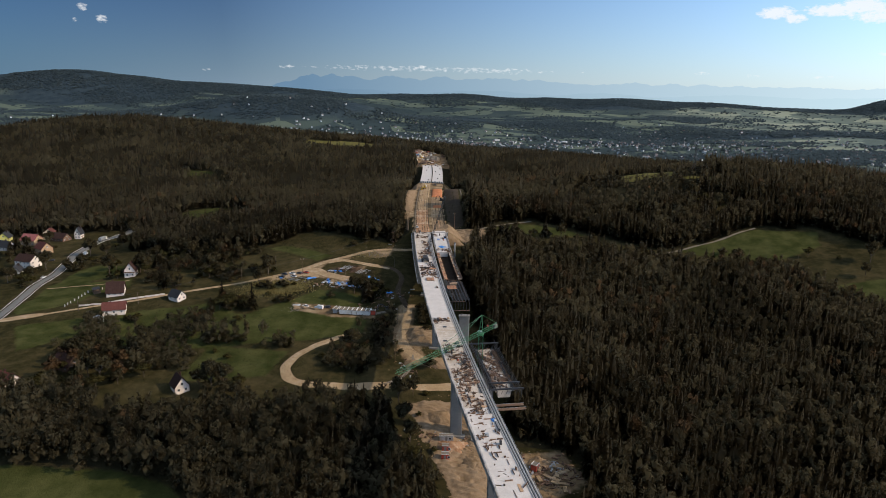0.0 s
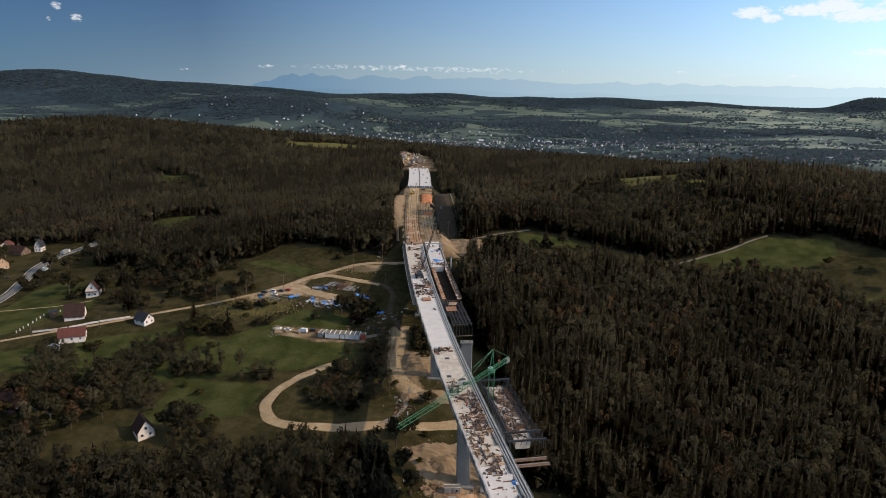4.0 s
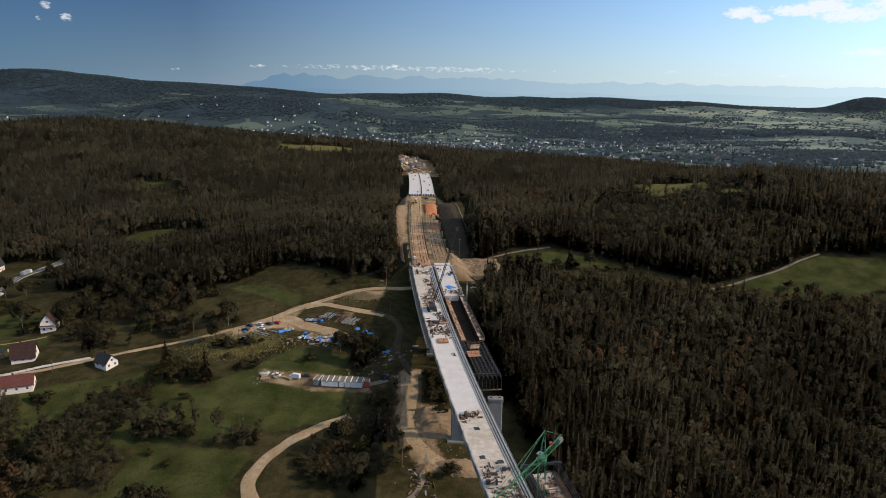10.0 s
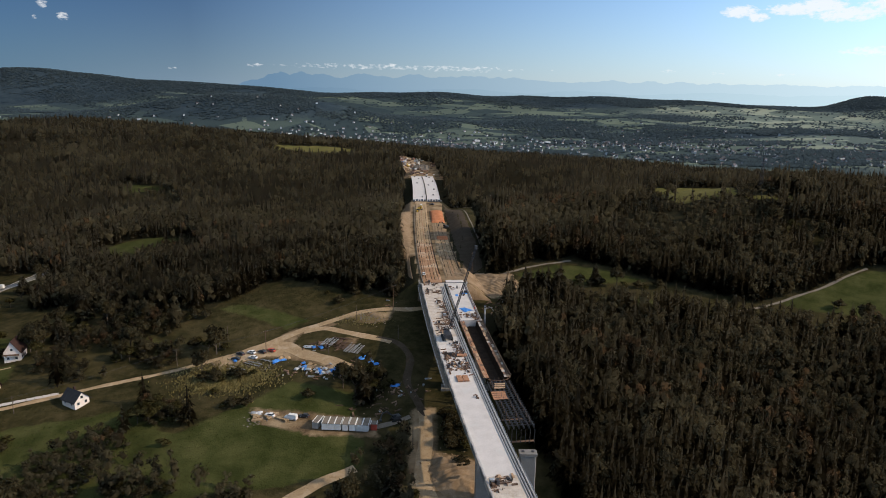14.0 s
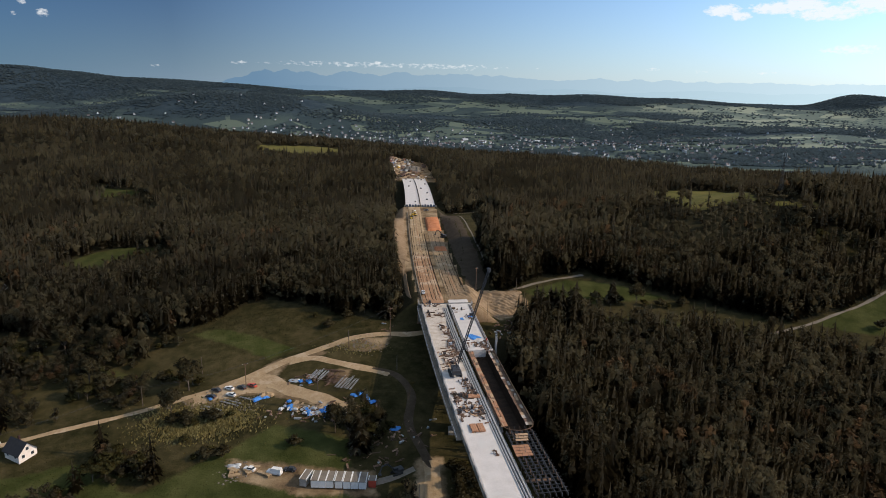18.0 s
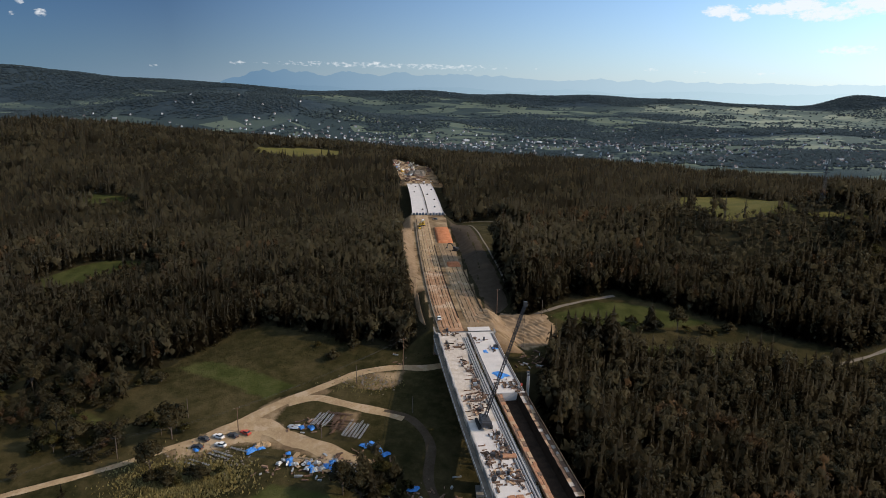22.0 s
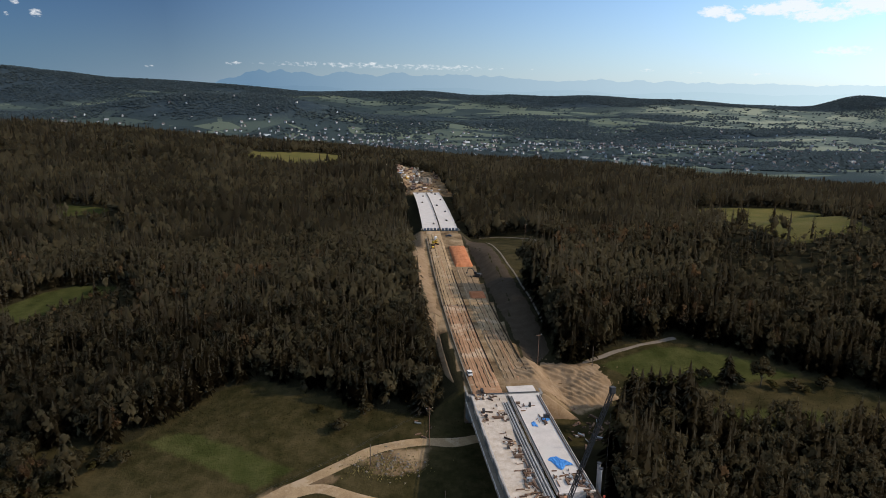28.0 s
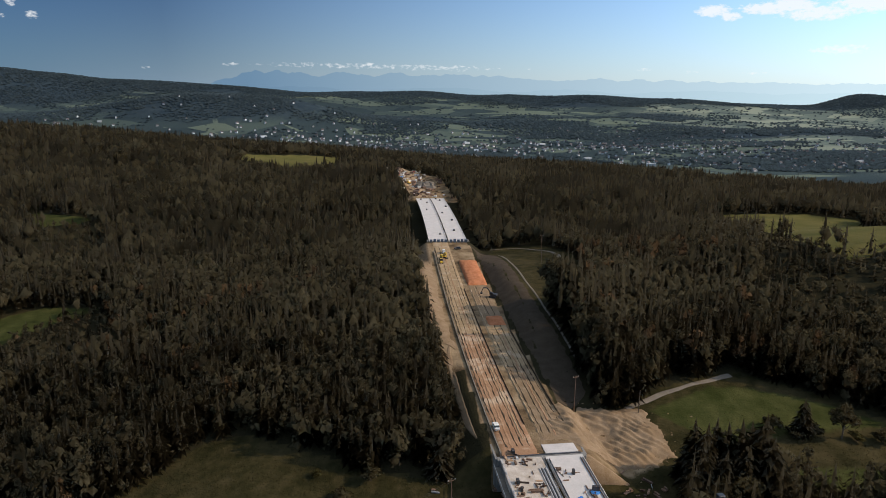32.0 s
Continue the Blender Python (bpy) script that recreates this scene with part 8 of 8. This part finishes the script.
def tall_grass(name, label, spots, mat, seed):
    """Rough tufts and weeds: one object of countless blades."""
    r = np.random.default_rng(seed)
    vs = []
    for x, y, rx, ry, n, h in spots:
        px, py = x + r.normal(size=n) * rx, y + r.normal(size=n) * ry
        d = px - axis(py)
        k = np.abs(d) > 16
        px, py = px[k], py[k]
        n = len(px)
        z = land(px, py)
        a = r.uniform(0, 6.28, n)
        s = h * r.uniform(0.5, 1.3, n)
        c, q = np.cos(a) * s * 0.5, np.sin(a) * s * 0.5
        vs.append(np.stack([np.stack([px - c, py - q, z - 0.05], -1), np.stack([px + c, py + q, z - 0.05], -1), np.stack([px + r.uniform(-0.3, 0.3, n) * s, py + r.uniform(-0.3, 0.3, n) * s, z + s], -1)], 1).reshape(-1, 3))
    v = np.concatenate(vs)
    me = bpy.data.meshes.new(name)
    fill_mesh(me, v, np.arange(len(v)).reshape(-1, 3))
    me.materials.append(mat)
    tagged(new(name, me), label, "grass", kind="stuff")


tall_grass("yellow_weeds", "tall yellowish weeds on the slope below the yard", [(-148, -112, 8, 5, 5000, 0.9), (-160, -112, 8, 6, 2500, 0.7), (-96, -62, 6, 3, 900, 0.5)], M_WEEDS, 1)
tall_grass("rough_grass", "rough dry grass tufts in the meadows", [(-150, -36, 36, 8, 9000, 0.3), (-150, -205, 36, 16, 8000, 0.3), (-205, -160, 40, 16, 7000, 0.3), (40, -28, 30, 9, 4000, 0.3)], M_DRYGRASS, 2)


# ---- the valley, its villages and the mountains ----
FAR_CROWN = [leafy_shape(1, 0, np.random.default_rng(60 + i)) for i in range(5)]


def far_woods():
    """Woods with ragged borders on the far hills, copses, hedges and garden trees in the valley."""
    r = np.random.default_rng(77)
    xs, ys = [], []
    for y0, y1, step in ((1380, 2300, 11), (2300, 3300, 14), (3300, 4290, 17.5)):
        gx, gy = np.meshgrid(np.arange(-3300, 3600, step), np.arange(y0, y1, step))
        x, y = gx.ravel() + r.uniform(-0.5, 0.5, gx.size) * step, gy.ravel() + r.uniform(-0.5, 0.5, gx.size) * step
        keep = (np.abs(x + 60) < (y + 550) * 0.74) & (y > 1330 - 0.25 * x)
        x, y = x[keep], y[keep]
        hill = sum(np.exp(-((x - a) / b) ** 2 - ((y - c) / d) ** 2) for a, b, c, d in FARWOODS)
        farm = sum(np.exp(-((x - a) / b) ** 2 - ((y - c) / d) ** 2) for a, b, c, d in FARFIELDS)
        bed = fbm(x * 0.6, y, 0.0048, 11, 4)
        wood = bed + 0.3 * np.clip(hill, 0, 1.0) - 0.2 * np.clip(farm, 0, 1.0) > 0.59
        hedge = (np.abs(fbm(x, y * 1.5, 0.006, 21, 2) - 0.5) < 0.022) & (r.random(len(x)) < 0.8)
        keep = wood | hedge | (r.random(len(x)) < 0.04)
        xs.append(x[keep])
        ys.append(y[keep])
    x, y = np.concatenate(xs), np.concatenate(ys)
    n = len(x)
    h = r.uniform(6.5, 11, n)
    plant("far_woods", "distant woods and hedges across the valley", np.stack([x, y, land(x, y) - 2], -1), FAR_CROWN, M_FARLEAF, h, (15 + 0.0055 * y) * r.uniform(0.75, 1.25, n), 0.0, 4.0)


def far_villages():
    r = np.random.default_rng(5)
    walls, roofs = Solid(), Solid()
    sheds = Solid()
    centres = [(-1750, 2300, 330, 110, 70), (-520, 2250, 300, 100, 110), (-150, 1950, 220, 110, 90), (250, 2050, 300, 110, 100), (620, 2150, 320, 110, 100), (1000, 1900, 320, 120, 90), (1350, 1650, 260, 140, 80),
               (1500, 2250, 380, 130, 70), (0, 2500, 900, 120, 60), (1200, 2700, 700, 160, 40), (-120, 1500, 130, 120, 50), (700, 1550, 240, 120, 60)]
    for cx, cy, sx, sy, n in centres:
        for _ in range(int(n * 0.95)):
            x, y = cx + r.normal() * sx, cy + r.normal() * sy
            if abs(x + 40) > (y + 600) * 0.75 or y > 4200:
                continue
            z = ground_z(x, y)
            m = pose(x, y, z, 0, 0, r.uniform(0, 180))
            w, l, e = r.uniform(5.5, 7.5), r.uniform(6.5, 10.5), r.uniform(3.2, 5.2)
            t = e + r.uniform(3, 4.5)
            if r.random() < 0.02 and y < 2500:
                sheds.box(-11, 11, -7, 7, -1, 6, m)
                continue
            p = [m @ Vector(q) for q in ((-w / 2, -l / 2, -1), (w / 2, -l / 2, -1), (w / 2, l / 2, -1), (-w / 2, l / 2, -1), (-w / 2, -l / 2, e), (w / 2, -l / 2, e), (w / 2, l / 2, e), (-w / 2, l / 2, e), (0, -l / 2, t), (0, l / 2, t))]
            walls.add(p, [(0, 1, 5, 8, 4), (2, 3, 7, 9, 6), (1, 2, 6, 5), (3, 0, 4, 7)])
            o = [m @ Vector(q) for q in ((-w / 2 - 0.6, -l / 2 - 0.6, e - 0.3), (-w / 2 - 0.6, l / 2 + 0.6, e - 0.3), (0, l / 2 + 0.6, t + 0.2), (0, -l / 2 - 0.6, t + 0.2), (w / 2 + 0.6, -l / 2 - 0.6, e - 0.3), (w / 2 + 0.6, l / 2 + 0.6, e - 0.3))]
            roofs.add(o, [(0, 1, 2, 3), (3, 2, 5, 4)])
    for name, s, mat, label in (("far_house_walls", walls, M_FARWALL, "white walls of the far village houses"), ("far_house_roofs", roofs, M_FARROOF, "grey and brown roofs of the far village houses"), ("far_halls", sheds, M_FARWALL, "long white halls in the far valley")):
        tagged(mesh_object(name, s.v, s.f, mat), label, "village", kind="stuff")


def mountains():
    """Two blue ranges on the horizon, far beyond the hills; their emission colour is the haze."""
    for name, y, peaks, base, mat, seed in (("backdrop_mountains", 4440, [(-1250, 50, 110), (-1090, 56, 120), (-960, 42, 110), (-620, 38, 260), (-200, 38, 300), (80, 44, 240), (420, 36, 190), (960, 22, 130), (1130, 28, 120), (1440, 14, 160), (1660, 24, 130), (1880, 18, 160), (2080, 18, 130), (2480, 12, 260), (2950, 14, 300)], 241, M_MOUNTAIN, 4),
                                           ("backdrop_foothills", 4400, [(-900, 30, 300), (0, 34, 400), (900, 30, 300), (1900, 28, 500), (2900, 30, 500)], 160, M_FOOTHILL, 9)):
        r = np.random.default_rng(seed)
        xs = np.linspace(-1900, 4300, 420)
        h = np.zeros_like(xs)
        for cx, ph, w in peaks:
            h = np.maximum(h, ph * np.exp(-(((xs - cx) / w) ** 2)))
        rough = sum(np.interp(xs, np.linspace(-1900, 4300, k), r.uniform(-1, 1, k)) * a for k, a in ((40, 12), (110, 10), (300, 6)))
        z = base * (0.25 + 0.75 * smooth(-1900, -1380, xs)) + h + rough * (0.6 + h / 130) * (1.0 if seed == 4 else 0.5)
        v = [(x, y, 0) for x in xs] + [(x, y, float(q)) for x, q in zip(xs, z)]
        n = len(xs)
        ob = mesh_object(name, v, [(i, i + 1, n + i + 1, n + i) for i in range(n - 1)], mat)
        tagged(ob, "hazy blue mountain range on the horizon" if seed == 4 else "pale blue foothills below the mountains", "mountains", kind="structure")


far_woods()
far_villages()
mountains()


def far_site():
    """Earthworks beyond the twin bridge."""
    tarpaulin("soil_mound", "grey cone of tipped gravel beyond the bridge", at_ground(-86, 478, 0, -0.4), 22, 20, M_TRACK, 5, 7.0)
    tarpaulin("soil_mound", "heap of pale soil on the far site", at_ground(-112, 470, 20, -0.4), 16, 12, M_GRAVEL, 8, 3.0)
    tarpaulin("soil_mound", "low heap of brown soil on the far site", at_ground(-120, 560, 50, -0.4), 24, 14, M_SAND, 9, 2.5)
    draped("track_far", [(-88, 410), (-92, 450), (-104, 520), (-100, 590), (-120, 660), (-150, 720)], 12.0, M_GRAVEL, "pale gravel haul road on the far site", 0.15, 1.2)
    draped("track_far_side", [(-104, 520), (-75, 560), (-70, 620), (-85, 680)], 6.0, M_GRAVEL, "pale gravel side track on the far site", 0.15, 0.8)


far_site()


def far_clutter():
    """Countless small things on the far building site."""
    r = random.Random(31)
    s, dark = Solid(), Solid()
    for k in range(420):
        y = r.uniform(412, 700)
        x = float(axis(min(y, 640))) + r.gauss(-8, 16) - max(0, y - 560) * 0.2
        q = r.choice((0.5, 0.8, 1.2, 2.0))
        m = pose(x, y, ground_z(x, y) + 0.1, 0, 0, r.uniform(0, 180))
        (s if r.random() < 0.16 else dark).box(-q, q, -q * r.uniform(0.4, 1.6), q * r.uniform(0.4, 1.6), 0, q * r.uniform(0.5, 1.2), m, c=0.08)
    for name, o, mat, label in (("site_goods", s, M_WHITE, "white bags, tanks and boxes scattered on the far site"), ("site_debris", dark, M_SCRAP, "brown timber and steel scattered on the far site")):
        tagged(mesh_object(name, o.v, o.f, mat), label, "debris", kind="stuff")
    for d, y in ((-4, 250), (7, 262), (9, 300), (4, 330), (-8, 345), (-5, 380), (8, 392), (-9, 398), (5, 399), (10, 360)):
        b = thing("pallet_load", "small dark load of material on the bridge deck", "pallet", on_road(d, y, 0.01), group="bridge loads")
        part("pallet", Solid().box(-0.8, 0.8, -1.2, 1.2, 0, 0.16), M_WOODBROWN, b)
        part("load", Solid().box(-0.7, 0.7, -1.1, 1.1, 0.16, 1.0, c=0.1), M_DARKSTEEL if d > 0 else M_PIER, b)


far_clutter()
